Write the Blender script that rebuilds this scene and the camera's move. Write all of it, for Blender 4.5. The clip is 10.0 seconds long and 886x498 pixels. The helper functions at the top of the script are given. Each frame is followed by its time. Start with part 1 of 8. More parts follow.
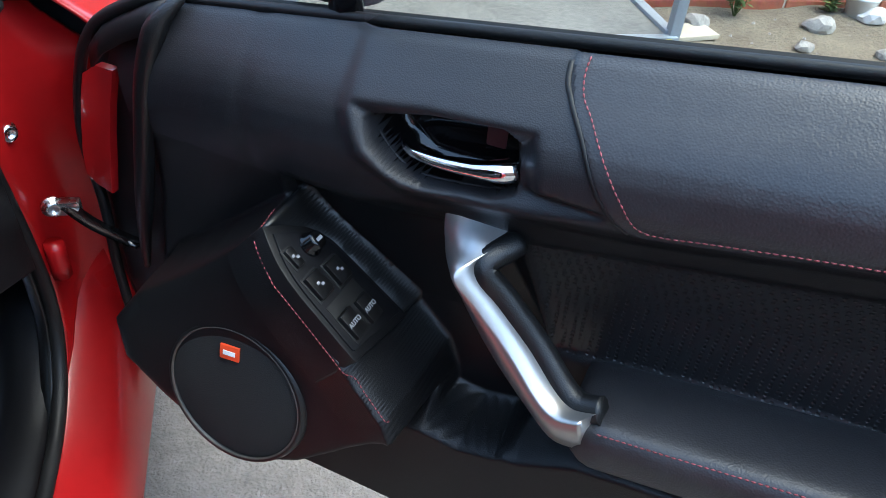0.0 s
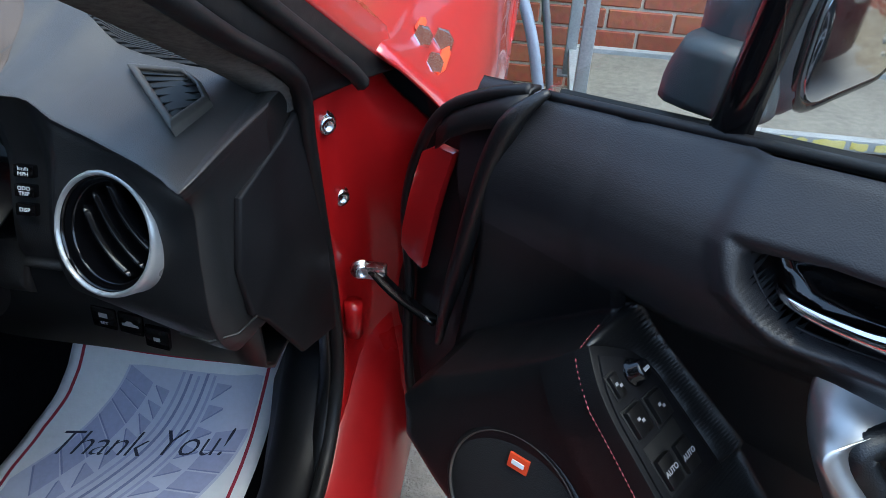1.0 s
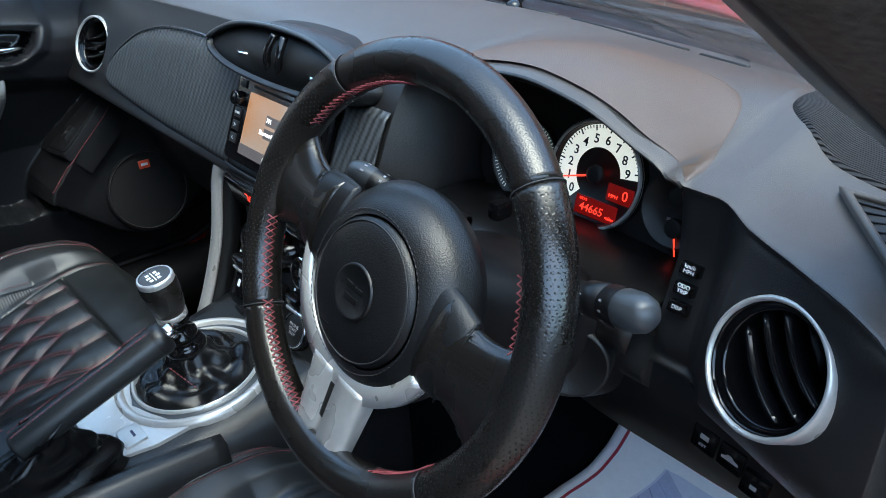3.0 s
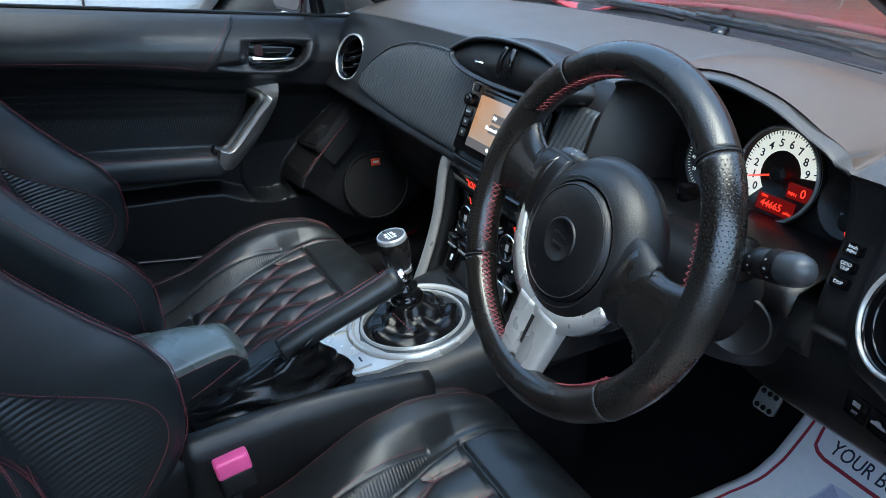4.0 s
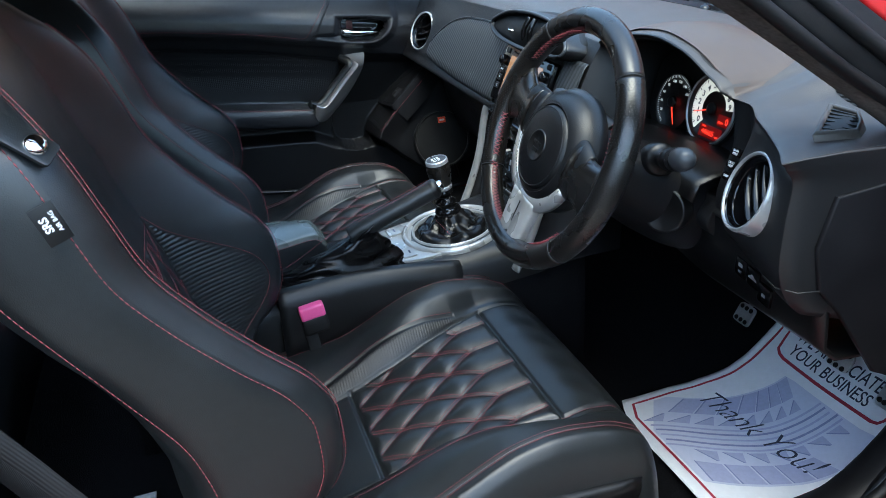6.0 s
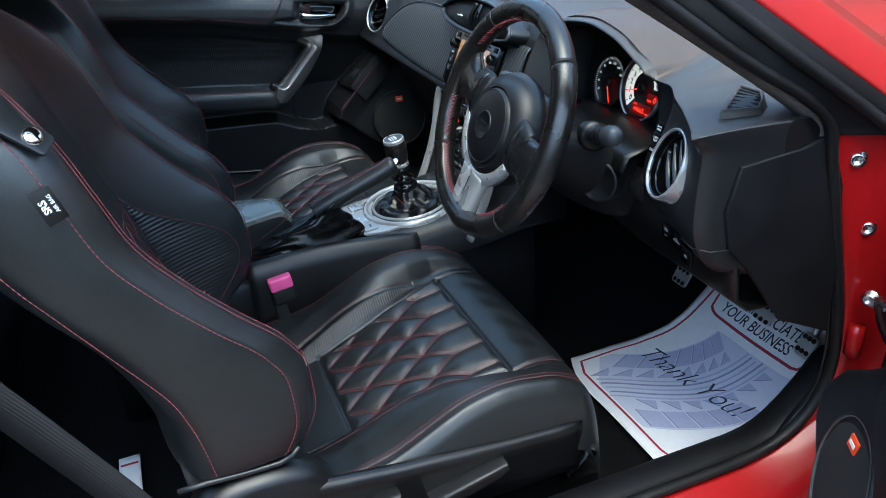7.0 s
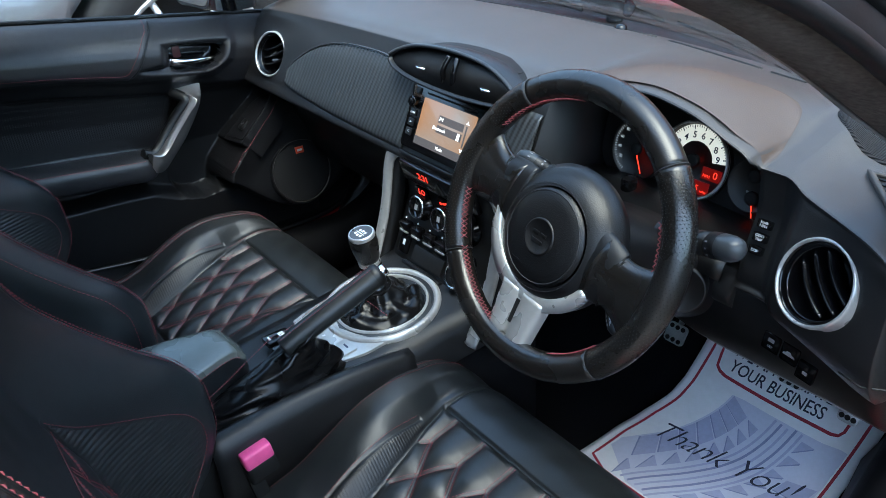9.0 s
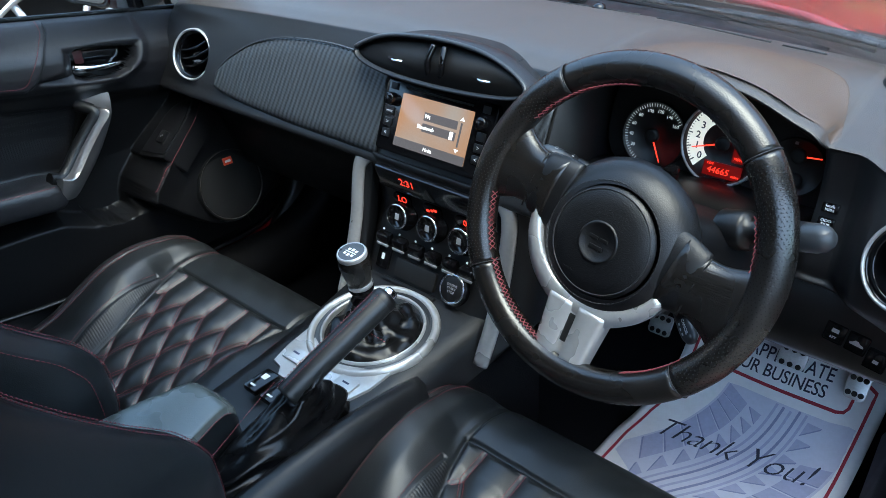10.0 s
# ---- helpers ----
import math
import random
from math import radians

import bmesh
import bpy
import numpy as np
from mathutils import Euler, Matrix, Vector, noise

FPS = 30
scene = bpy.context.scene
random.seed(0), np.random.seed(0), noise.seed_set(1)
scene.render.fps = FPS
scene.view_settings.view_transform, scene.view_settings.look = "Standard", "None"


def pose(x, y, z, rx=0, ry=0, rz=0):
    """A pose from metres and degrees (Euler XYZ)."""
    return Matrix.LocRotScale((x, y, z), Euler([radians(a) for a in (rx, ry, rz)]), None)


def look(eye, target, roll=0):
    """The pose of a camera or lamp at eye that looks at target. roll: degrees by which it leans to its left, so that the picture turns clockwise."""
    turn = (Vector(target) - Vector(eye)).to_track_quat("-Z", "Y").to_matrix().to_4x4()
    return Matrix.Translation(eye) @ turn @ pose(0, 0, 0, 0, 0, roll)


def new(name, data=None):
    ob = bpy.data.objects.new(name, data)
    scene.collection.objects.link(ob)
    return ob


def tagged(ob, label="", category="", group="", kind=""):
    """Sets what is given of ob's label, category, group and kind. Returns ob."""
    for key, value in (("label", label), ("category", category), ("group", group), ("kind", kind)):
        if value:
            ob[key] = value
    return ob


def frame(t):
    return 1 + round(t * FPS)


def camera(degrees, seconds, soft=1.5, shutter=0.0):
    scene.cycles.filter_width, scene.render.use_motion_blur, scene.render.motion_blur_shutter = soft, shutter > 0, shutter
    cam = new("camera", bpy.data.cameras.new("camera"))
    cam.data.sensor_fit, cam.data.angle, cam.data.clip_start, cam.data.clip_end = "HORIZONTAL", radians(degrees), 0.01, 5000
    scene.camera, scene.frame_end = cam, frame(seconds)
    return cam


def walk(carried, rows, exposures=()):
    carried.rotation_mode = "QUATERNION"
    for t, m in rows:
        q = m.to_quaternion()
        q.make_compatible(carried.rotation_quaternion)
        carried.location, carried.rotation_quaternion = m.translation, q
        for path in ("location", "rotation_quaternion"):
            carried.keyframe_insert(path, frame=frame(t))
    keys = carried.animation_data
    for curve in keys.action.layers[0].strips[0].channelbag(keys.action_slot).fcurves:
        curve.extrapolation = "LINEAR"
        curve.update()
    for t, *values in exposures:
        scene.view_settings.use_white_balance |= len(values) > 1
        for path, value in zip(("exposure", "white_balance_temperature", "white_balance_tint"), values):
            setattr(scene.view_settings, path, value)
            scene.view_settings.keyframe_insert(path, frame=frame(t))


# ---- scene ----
cam = camera(59.6, 10.0, 0.75)
PATH = [
    (0, (1.006, -0.531, 1.117), (1.414, 0.989, -0.118), 5.8),
    (0.5, (0.967, -0.495, 1.118), (1.105, 1.102, -0.079), 4.2),
    (1, (0.916, -0.452, 1.118), (0.76, 1.176, -0.033), 3.3),
    (1.5, (0.856, -0.424, 1.114), (0.385, 1.173, 0.005), 2.1),
    (2, (0.806, -0.412, 1.099), (0.004, 1.084, 0.041), 0.8),
    (2.5, (0.778, -0.412, 1.095), (-0.305, 0.93, 0.084), -0.1),
    (3, (0.789, -0.43, 1.099), (-0.542, 0.712, 0.137), -1.4),
    (4.3, (0.972, -0.575, 1.103), (-0.697, 0.139, 0.262), -2.0),
    (4.5, (1.003, -0.581, 1.109), (-0.682, 0.096, 0.272), -2.0),
    (5, (1.094, -0.582, 1.103), (-0.625, 0.017, 0.275), -2.4),
    (5.5, (1.212, -0.599, 1.113), (-0.513, -0.034, 0.272), -2.6),
    (6.8, (1.387, -0.612, 1.158), (-0.286, -0.01, 0.242), -3.3),
    (7, (1.398, -0.624, 1.168), (-0.26, 0.006, 0.242), -3.2),
    (7.5, (1.348, -0.625, 1.194), (-0.259, 0.086, 0.239), -3.2),
    (8, (1.2, -0.674, 1.246), (-0.348, 0.134, 0.27), -3.1),
    (8.5, (1.074, -0.731, 1.266), (-0.401, 0.191, 0.279), -2.9),
    (9, (0.928, -0.72, 1.23), (-0.463, 0.318, 0.236), -2.7),
    (9.5, (0.801, -0.73, 1.211), (-0.478, 0.432, 0.205), -2.6),
    (10, (0.705, -0.772, 1.193), (-0.456, 0.499, 0.175), -2.3),
]
walk(cam, [(t, look(eye, target, roll)) for t, eye, target, roll in PATH], [(0.0, 2.75, 6250, -2.0), (0.7, 2.55, 6250, -2.0), (1.5, 2.35, 6250, -2.0), (2.0, 2.40, 6250, -2.0), (2.6, 2.80, 6250, -2.0), (5.0, 2.80, 6250, -2.0), (7.0, 2.65, 6250, -2.0), (8.5, 2.75, 6250, -2.0), (10.0, 2.80, 6250, -2.0)])

# ---- light: a bright overcast afternoon ----
SUN_FROM = Vector((0.34, -0.12, 0.93)).normalized()
world = bpy.data.worlds.new("sky")
scene.world = world
world.use_nodes = True
wn, wl = world.node_tree.nodes, world.node_tree.links
sky = wn.new("ShaderNodeTexSky")
sky.sky_type = "NISHITA"
sky.sun_disc = False
sky.sun_elevation, sky.sun_rotation = math.asin(SUN_FROM.z), math.atan2(SUN_FROM.x, SUN_FROM.y)
sky.air_density, sky.dust_density = 1.0, 1.6
wl.new(sky.outputs["Color"], wn["Background"].inputs["Color"])
wn["Background"].inputs["Strength"].default_value = 0.15
sun_data = bpy.data.lights.new("sun", "SUN")
sun_data.energy, sun_data.angle, sun_data.color = 0.5, radians(45), (1.0, 0.97, 0.93)
sun = new("sun", sun_data)
sun.rotation_euler = SUN_FROM.to_track_quat("Z", "Y").to_euler()

# ---- materials ----
def material(name, color, rough=0.5, metal=0.0, coat=0.0, spec=0.5, emit=None, power=0.0):
    m = bpy.data.materials.new(name)
    m.use_nodes = True
    b = m.node_tree.nodes["Principled BSDF"]
    b.inputs["Base Color"].default_value = (*color, 1)
    b.inputs["Roughness"].default_value = rough
    b.inputs["Metallic"].default_value = metal
    b.inputs["Coat Weight"].default_value = coat
    b.inputs["Coat Roughness"].default_value = 0.06
    b.inputs["Specular IOR Level"].default_value = spec
    if emit:
        b.inputs["Emission Color"].default_value = (*emit, 1)
        b.inputs["Emission Strength"].default_value = power
    return m


def node(m, kind, **inputs):
    n = m.node_tree.nodes.new(kind)
    for k, v in inputs.items():
        n.inputs[k.replace("_", " ")].default_value = v
    return n


def link(m, a, b):
    m.node_tree.links.new(a, b)


def coords(m, scale=(1, 1, 1), rot=(0, 0, 0)):
    tc = m.node_tree.nodes.new("ShaderNodeTexCoord")
    mp = m.node_tree.nodes.new("ShaderNodeMapping")
    mp.inputs["Scale"].default_value = scale
    mp.inputs["Rotation"].default_value = rot
    link(m, tc.outputs["Object"], mp.inputs["Vector"])
    return mp.outputs["Vector"]


def bumped(m, height, strength, distance):
    b = m.node_tree.nodes["Principled BSDF"]
    n = node(m, "ShaderNodeBump", Strength=strength, Distance=distance)
    link(m, height, n.inputs["Height"])
    last = b.inputs["Normal"].links
    if last:
        link(m, last[0].from_socket, n.inputs["Normal"])
    link(m, n.outputs["Normal"], b.inputs["Normal"])
    return m


def varied(m, amount=0.25, scale=14.0, rough=0.12, second=None):
    """Colour and gloss that wander at two scales."""
    b = m.node_tree.nodes["Principled BSDF"]
    v = coords(m)
    big = node(m, "ShaderNodeTexNoise", Scale=scale, Detail=3.0)
    fine = node(m, "ShaderNodeTexNoise", Scale=scale * 12, Detail=4.0)
    link(m, v, big.inputs["Vector"])
    link(m, v, fine.inputs["Vector"])
    add = node(m, "ShaderNodeMath")
    add.operation = "ADD"
    link(m, big.outputs["Fac"], add.inputs[0])
    link(m, fine.outputs["Fac"], add.inputs[1])
    ramp = m.node_tree.nodes.new("ShaderNodeMapRange")
    ramp.inputs["From Min"].default_value, ramp.inputs["From Max"].default_value = 0.6, 1.4
    link(m, add.outputs[0], ramp.inputs["Value"])
    mix = m.node_tree.nodes.new("ShaderNodeMix")
    mix.data_type = "RGBA"
    c = b.inputs["Base Color"].default_value[:3]
    other = second or [x * (1 + amount) for x in c]
    mix.inputs["A"].default_value = (*[x * (1 - amount) for x in c], 1)
    mix.inputs["B"].default_value = (*other, 1)
    link(m, ramp.outputs["Result"], mix.inputs["Factor"])
    link(m, mix.outputs["Result"], b.inputs["Base Color"])
    r = b.inputs["Roughness"].default_value
    rr = m.node_tree.nodes.new("ShaderNodeMapRange")
    rr.inputs["From Min"].default_value, rr.inputs["From Max"].default_value = 0.3, 0.7
    rr.inputs["To Min"].default_value, rr.inputs["To Max"].default_value = max(r - rough, 0.02), min(r + rough, 1)
    link(m, big.outputs["Fac"], rr.inputs["Value"])
    link(m, rr.outputs["Result"], b.inputs["Roughness"])
    return m


def grain(m, scale, strength, distance=0.0006, kind="voronoi"):
    v = coords(m)
    if kind == "voronoi":
        n = node(m, "ShaderNodeTexVoronoi", Scale=scale)
        n.feature = "SMOOTH_F1"
        out = n.outputs["Distance"]
    else:
        n = node(m, "ShaderNodeTexNoise", Scale=scale, Detail=5.0)
        out = n.outputs["Fac"]
    link(m, v, n.inputs["Vector"])
    return bumped(m, out, strength, distance)


def lines(m, scale, direction, strength, distance, rot=(0, 0, 0)):
    """Fine parallel ribs."""
    v = coords(m, rot=rot)
    w = node(m, "ShaderNodeTexWave", Scale=scale)
    w.bands_direction = direction
    link(m, v, w.inputs["Vector"])
    return bumped(m, w.outputs["Fac"], strength, distance)


def perforated(m, scale, strength=0.35, distance=0.0003):
    """Rows of small pressed holes in leather."""
    n = node(m, "ShaderNodeTexVoronoi", Scale=scale, Randomness=0.12)
    link(m, coords(m), n.inputs["Vector"])
    r = node(m, "ShaderNodeMapRange")
    r.inputs["From Min"].default_value, r.inputs["From Max"].default_value = 0.20, 0.40
    link(m, n.outputs["Distance"], r.inputs["Value"])
    return bumped(m, r.outputs["Result"], strength, distance)


LEATHER = grain(varied(material("black_leather", (0.0105, 0.0122, 0.0130), 0.38, spec=0.6), 0.25, 9, 0.07), 900, 0.25, 0.0005)
LEATHER_PERF = perforated(varied(material("perforated_leather", (0.0075, 0.0075, 0.0083), 0.38), 0.25, 9, 0.06), 210, 0.9, 0.0006)
LEATHER_SHINY = grain(varied(material("creased_leather", (0.003, 0.003, 0.0033), 0.27, spec=0.32), 0.25, 12, 0.06), 60, 0.25, 0.002, "noise")
TRIM = grain(varied(material("soft_black_trim", (0.0050, 0.0052, 0.0057), 0.40), 0.2, 7, 0.06), 900, 0.45, 0.0005)
RIM_LEATHER = grain(varied(material("worn_rim_leather", (0.0080, 0.0070, 0.0060), 0.27, spec=0.75), 0.3, 14, 0.07), 700, 0.35, 0.0005)
RIM_PERF = perforated(varied(material("worn_perforated_rim_leather", (0.0080, 0.0070, 0.0060), 0.27, spec=0.75), 0.3, 14, 0.07), 330)
# Black lid leather greyed to carry the sky's sheen in its colour.
LID_SHEEN = grain(varied(material("black_leather_lid_sheen", (0.095, 0.104, 0.092), 0.27, spec=0.9), 0.15, 9, 0.05), 620, 0.3, 0.0005)
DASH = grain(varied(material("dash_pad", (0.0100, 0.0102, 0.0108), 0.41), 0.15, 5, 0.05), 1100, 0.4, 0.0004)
# Same moulding, its colour raised for light through the windscreen.
DASH_LIT = grain(varied(material("dash_lit_through_windscreen", (0.050, 0.044, 0.041), 0.43), 0.12, 5, 0.05), 1100, 0.4, 0.0004)
# Brown of the brick wall's reflection, put into the hood pad's colour.
HOOD_BRICK_TINT = grain(varied(material("hood_pad_brick_tint", (0.072, 0.050, 0.037), 0.46), 0.10, 5, 0.04), 1100, 0.35, 0.0004)
HARD = grain(varied(material("hard_black_plastic", (0.0035, 0.0035, 0.0038), 0.40), 0.25, 10, 0.08), 1200, 0.3, 0.0003)
PIANO = varied(material("gloss_black_plastic", (0.003, 0.003, 0.0035), 0.12), 0.2, 20, 0.05)
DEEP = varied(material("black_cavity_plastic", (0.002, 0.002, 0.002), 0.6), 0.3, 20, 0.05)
RUBBER = grain(varied(material("black_rubber", (0.006, 0.006, 0.0065), 0.5, spec=0.3), 0.3, 18, 0.1), 500, 0.2, 0.0004, "noise")
CLOTH = grain(grain(varied(material("mottled_grey_suede_cloth", (0.080, 0.074, 0.068), 0.95), 0.45, 16, 0.03, (0.15, 0.142, 0.132)), 900, 0.5, 0.0008, "noise"), 60, 0.4, 0.002, "noise")
CARPET = grain(varied(material("black_carpet", (0.0042, 0.0044, 0.0054), 0.98, spec=0.1), 0.4, 30, 0.02), 700, 1.0, 0.003, "noise")
SILVER = grain(varied(material("satin_silver_paint", (0.43, 0.43, 0.42), 0.30, 0.5), 0.08, 15, 0.05), 2500, 0.05, 0.0002, "noise")
SILVER_DK = grain(varied(material("satin_grey_silver_paint", (0.50, 0.50, 0.485), 0.28, 0.55), 0.06, 15, 0.04), 2500, 0.02, 0.0001, "noise")
CHROME = varied(material("chrome", (0.82, 0.83, 0.85), 0.07, 1.0), 0.05, 20, 0.03)
STEEL = varied(material("bright_screw_steel", (0.55, 0.56, 0.58), 0.28, 1.0), 0.2, 80, 0.1)
RED = varied(material("red_car_paint", (0.33, 0.006, 0.008), 0.34, 0.0, 1.0), 0.06, 3, 0.03)
THREAD = grain(varied(material("red_thread", (0.23, 0.042, 0.050), 0.65), 0.25, 60, 0.05), 2200, 0.5, 0.0004)
THREAD_DK = varied(material("black_thread", (0.02, 0.02, 0.022), 0.6), 0.2, 60, 0.05)
PRINT = varied(material("white_print", (0.72, 0.74, 0.76), 0.6), 0.05, 60, 0.03)
PRINT_LIT = material("backlit_white_print", (0.5, 0.5, 0.5), 0.5, emit=(0.9, 0.95, 1.0), power=0.07)
LED = material("red_display", (0.05, 0.0, 0.0), 0.4, emit=(1.0, 0.035, 0.02), power=0.34)
NEEDLE = material("red_lit_needle", (0.4, 0.01, 0.01), 0.4, emit=(1.0, 0.04, 0.02), power=0.30)
DIAL_W = varied(material("white_lit_dial", (0.62, 0.62, 0.60), 0.55, emit=(1.0, 0.98, 0.92), power=0.10), 0.05, 40, 0.03)
PAPER = grain(varied(material("white_paper_mat", (0.80, 0.82, 0.85), 0.75), 0.05, 7, 0.03), 60, 0.25, 0.003, "noise")
PAPER_BLUE = varied(material("pale_blue_print", (0.40, 0.43, 0.62), 0.75), 0.10, 12, 0.03)
PAPER_BLUE2 = varied(material("blue_grey_print", (0.25, 0.28, 0.47), 0.75), 0.12, 12, 0.03)
PAPER_RED = varied(material("dark_red_print", (0.34, 0.02, 0.05), 0.7), 0.12, 20, 0.03)
INK = varied(material("navy_print", (0.02, 0.025, 0.06), 0.65), 0.1, 20, 0.03)
PINK = varied(material("pink_plastic", (0.80, 0.10, 0.30), 0.35), 0.1, 30, 0.05)
WEB = lines(varied(material("black_belt_webbing", (0.008, 0.008, 0.009), 0.7), 0.2, 30, 0.03), 420, "X", 0.5, 0.0006)
BADGE_RED = varied(material("orange_red_badge", (0.75, 0.07, 0.02), 0.4), 0.05, 30, 0.03)
ALU = grain(varied(material("brushed_aluminium", (0.58, 0.58, 0.58), 0.35, 0.7), 0.15, 30, 0.08), 300, 0.2, 0.0004, "noise")


CARBON = material("ribbed_carbon_film", (0.030, 0.034, 0.038), 0.34)
_v = coords(CARBON, rot=(0, radians(-14), 0))
_w = node(CARBON, "ShaderNodeTexWave", Scale=31.0)
_w.bands_direction = "X"
_z = node(CARBON, "ShaderNodeTexWave", Scale=70.0)
_z.bands_direction = "Z"
link(CARBON, _v, _w.inputs["Vector"])
link(CARBON, _v, _z.inputs["Vector"])
_mul = node(CARBON, "ShaderNodeMath")
_mul.operation = "MULTIPLY_ADD"
_mul.inputs[1].default_value = 0.25
link(CARBON, _z.outputs["Fac"], _mul.inputs[0])
link(CARBON, _w.outputs["Fac"], _mul.inputs[2])
_mx2 = CARBON.node_tree.nodes.new("ShaderNodeMix")
_mx2.data_type = "RGBA"
_mx2.inputs["A"].default_value, _mx2.inputs["B"].default_value = (0.008, 0.009, 0.010, 1), (0.050, 0.056, 0.061, 1)
link(CARBON, _mul.outputs[0], _mx2.inputs["Factor"])
link(CARBON, _mx2.outputs["Result"], CARBON.node_tree.nodes["Principled BSDF"].inputs["Base Color"])
bumped(CARBON, _mul.outputs[0], 0.5, 0.0008)
# Duller, darker copy of the body red, to keep sky glare off the jambs.
RED_DULLED = varied(material("red_car_paint_less_glare", (0.30, 0.005, 0.007), 0.32, 0.0, 0.15, 0.35), 0.08, 5, 0.06)
SILL_PLASTIC = grain(varied(material("scuffed_black_sill_plastic", (0.005, 0.005, 0.006), 0.55, spec=0.2), 0.3, 14, 0.06), 1200, 0.3, 0.0003)
# Lightened copies of the black leather and trim, for sky light on the door.
LEATHER_LIT = grain(varied(material("black_leather_lit_copy", (0.021, 0.0205, 0.0225), 0.40), 0.25, 9, 0.07), 620, 0.35, 0.0006)
TRIM_LIT = grain(varied(material("soft_black_trim_lit_copy", (0.0145, 0.0142, 0.0158), 0.44, spec=0.42), 0.2, 7, 0.06), 900, 0.45, 0.0005)

# The lower door keeps the darker black, without that lightening.
DOOR_LOW = grain(varied(material("hard_black_door_plastic", (0.0048, 0.0048, 0.0054), 0.46, spec=0.34), 0.2, 7, 0.06), 900, 0.45, 0.0005)

# window glass: clear, with mirror gloss by Fresnel
PULL_SILVER = grain(varied(material("satin_grey_metallic_pull", (0.42, 0.41, 0.40), 0.33, 0.9), 0.05, 15, 0.05), 2500, 0.1, 0.0001)
GLASS = bpy.data.materials.new("clear_glass")
GLASS.use_nodes = True
_t = GLASS.node_tree
_t.nodes.remove(_t.nodes["Principled BSDF"])
_cl, _gl, _mx, _lw = (_t.nodes.new("ShaderNode" + k) for k in ("BsdfTransparent", "BsdfGlossy", "MixShader", "LayerWeight"))
_pw, _ma = _t.nodes.new("ShaderNodeMath"), _t.nodes.new("ShaderNodeMath")
_cl.inputs["Color"].default_value = (0.96, 0.98, 0.97, 1)
_gl.inputs["Roughness"].default_value = 0.01
_lw.inputs["Blend"].default_value = 0.5
_pw.operation, _ma.operation = "POWER", "MULTIPLY_ADD"
_pw.inputs[1].default_value = 5.0
_ma.inputs[1].default_value, _ma.inputs[2].default_value = 0.7, 0.025
_t.links.new(_lw.outputs["Facing"], _pw.inputs[0])
_t.links.new(_pw.outputs[0], _ma.inputs[0])
_t.links.new(_ma.outputs[0], _mx.inputs[0])
_t.links.new(_cl.outputs[0], _mx.inputs[1])
_t.links.new(_gl.outputs[0], _mx.inputs[2])
_t.links.new(_mx.outputs[0], _t.nodes["Material Output"].inputs["Surface"])

# The screen gives off a warm grey light that fades towards its rim.
SCREEN = material("lit_screen", (0.01, 0.01, 0.01), 0.12, emit=(0.46, 0.25, 0.12), power=0.13)
_v = coords(SCREEN, (9, 9, 9))
_n = node(SCREEN, "ShaderNodeTexNoise", Scale=0.6, Detail=2.0)
link(SCREEN, _v, _n.inputs["Vector"])
_r = SCREEN.node_tree.nodes.new("ShaderNodeValToRGB")
_r.color_ramp.elements[0].color = (0.62, 0.26, 0.09, 1)
_r.color_ramp.elements[1].color = (0.50, 0.44, 0.42, 1)
_r.color_ramp.elements[0].position, _r.color_ramp.elements[1].position = 0.4, 0.62
link(SCREEN, _n.outputs["Fac"], _r.inputs["Fac"])
link(SCREEN, _r.outputs["Color"], SCREEN.node_tree.nodes["Principled BSDF"].inputs["Emission Color"])
SCREEN_TXT = material("lit_screen_text", (0.05, 0.05, 0.05), 0.4, emit=(0.9, 0.9, 0.95), power=0.35)
SCREEN_DK = material("lit_screen_dark_band", (0.01, 0.01, 0.01), 0.15, emit=(0.05, 0.045, 0.05), power=0.4)
PRINT_GREY = varied(material("dim_grey_print", (0.25, 0.25, 0.26), 0.6), 0.05, 60, 0.03)
SATIN = varied(material("satin_dark_grey", (0.05, 0.055, 0.06), 0.32, 0.3), 0.1, 30, 0.05)
BRONZE = grain(varied(material("bronze_grey_plastic", (0.060, 0.052, 0.045), 0.45), 0.15, 20, 0.06), 1200, 0.2, 0.0003)
LCD = material("dark_red_display", (0.02, 0.0, 0.0), 0.3, emit=(0.25, 0.004, 0.004), power=0.08)
MESH = lines(lines(varied(material("speaker_mesh", (0.003, 0.003, 0.0035), 0.6), 0.2, 20, 0.05), 140, "Y", 1.0, 0.0015), 60, "X", 0.4, 0.0008)
PAPER_PALE = varied(material("very_pale_blue_print", (0.58, 0.61, 0.74), 0.75), 0.06, 12, 0.03)

# ---- mesh helpers ----
XF = [Matrix.Identity(4)]


def thing(name, label, category, at=(0, 0, 0), group="", kind=""):
    ob = new(name)
    ob.empty_display_size = 0.05
    ob.location = XF[0] @ Vector(at)
    return tagged(ob, label, category, group, kind)


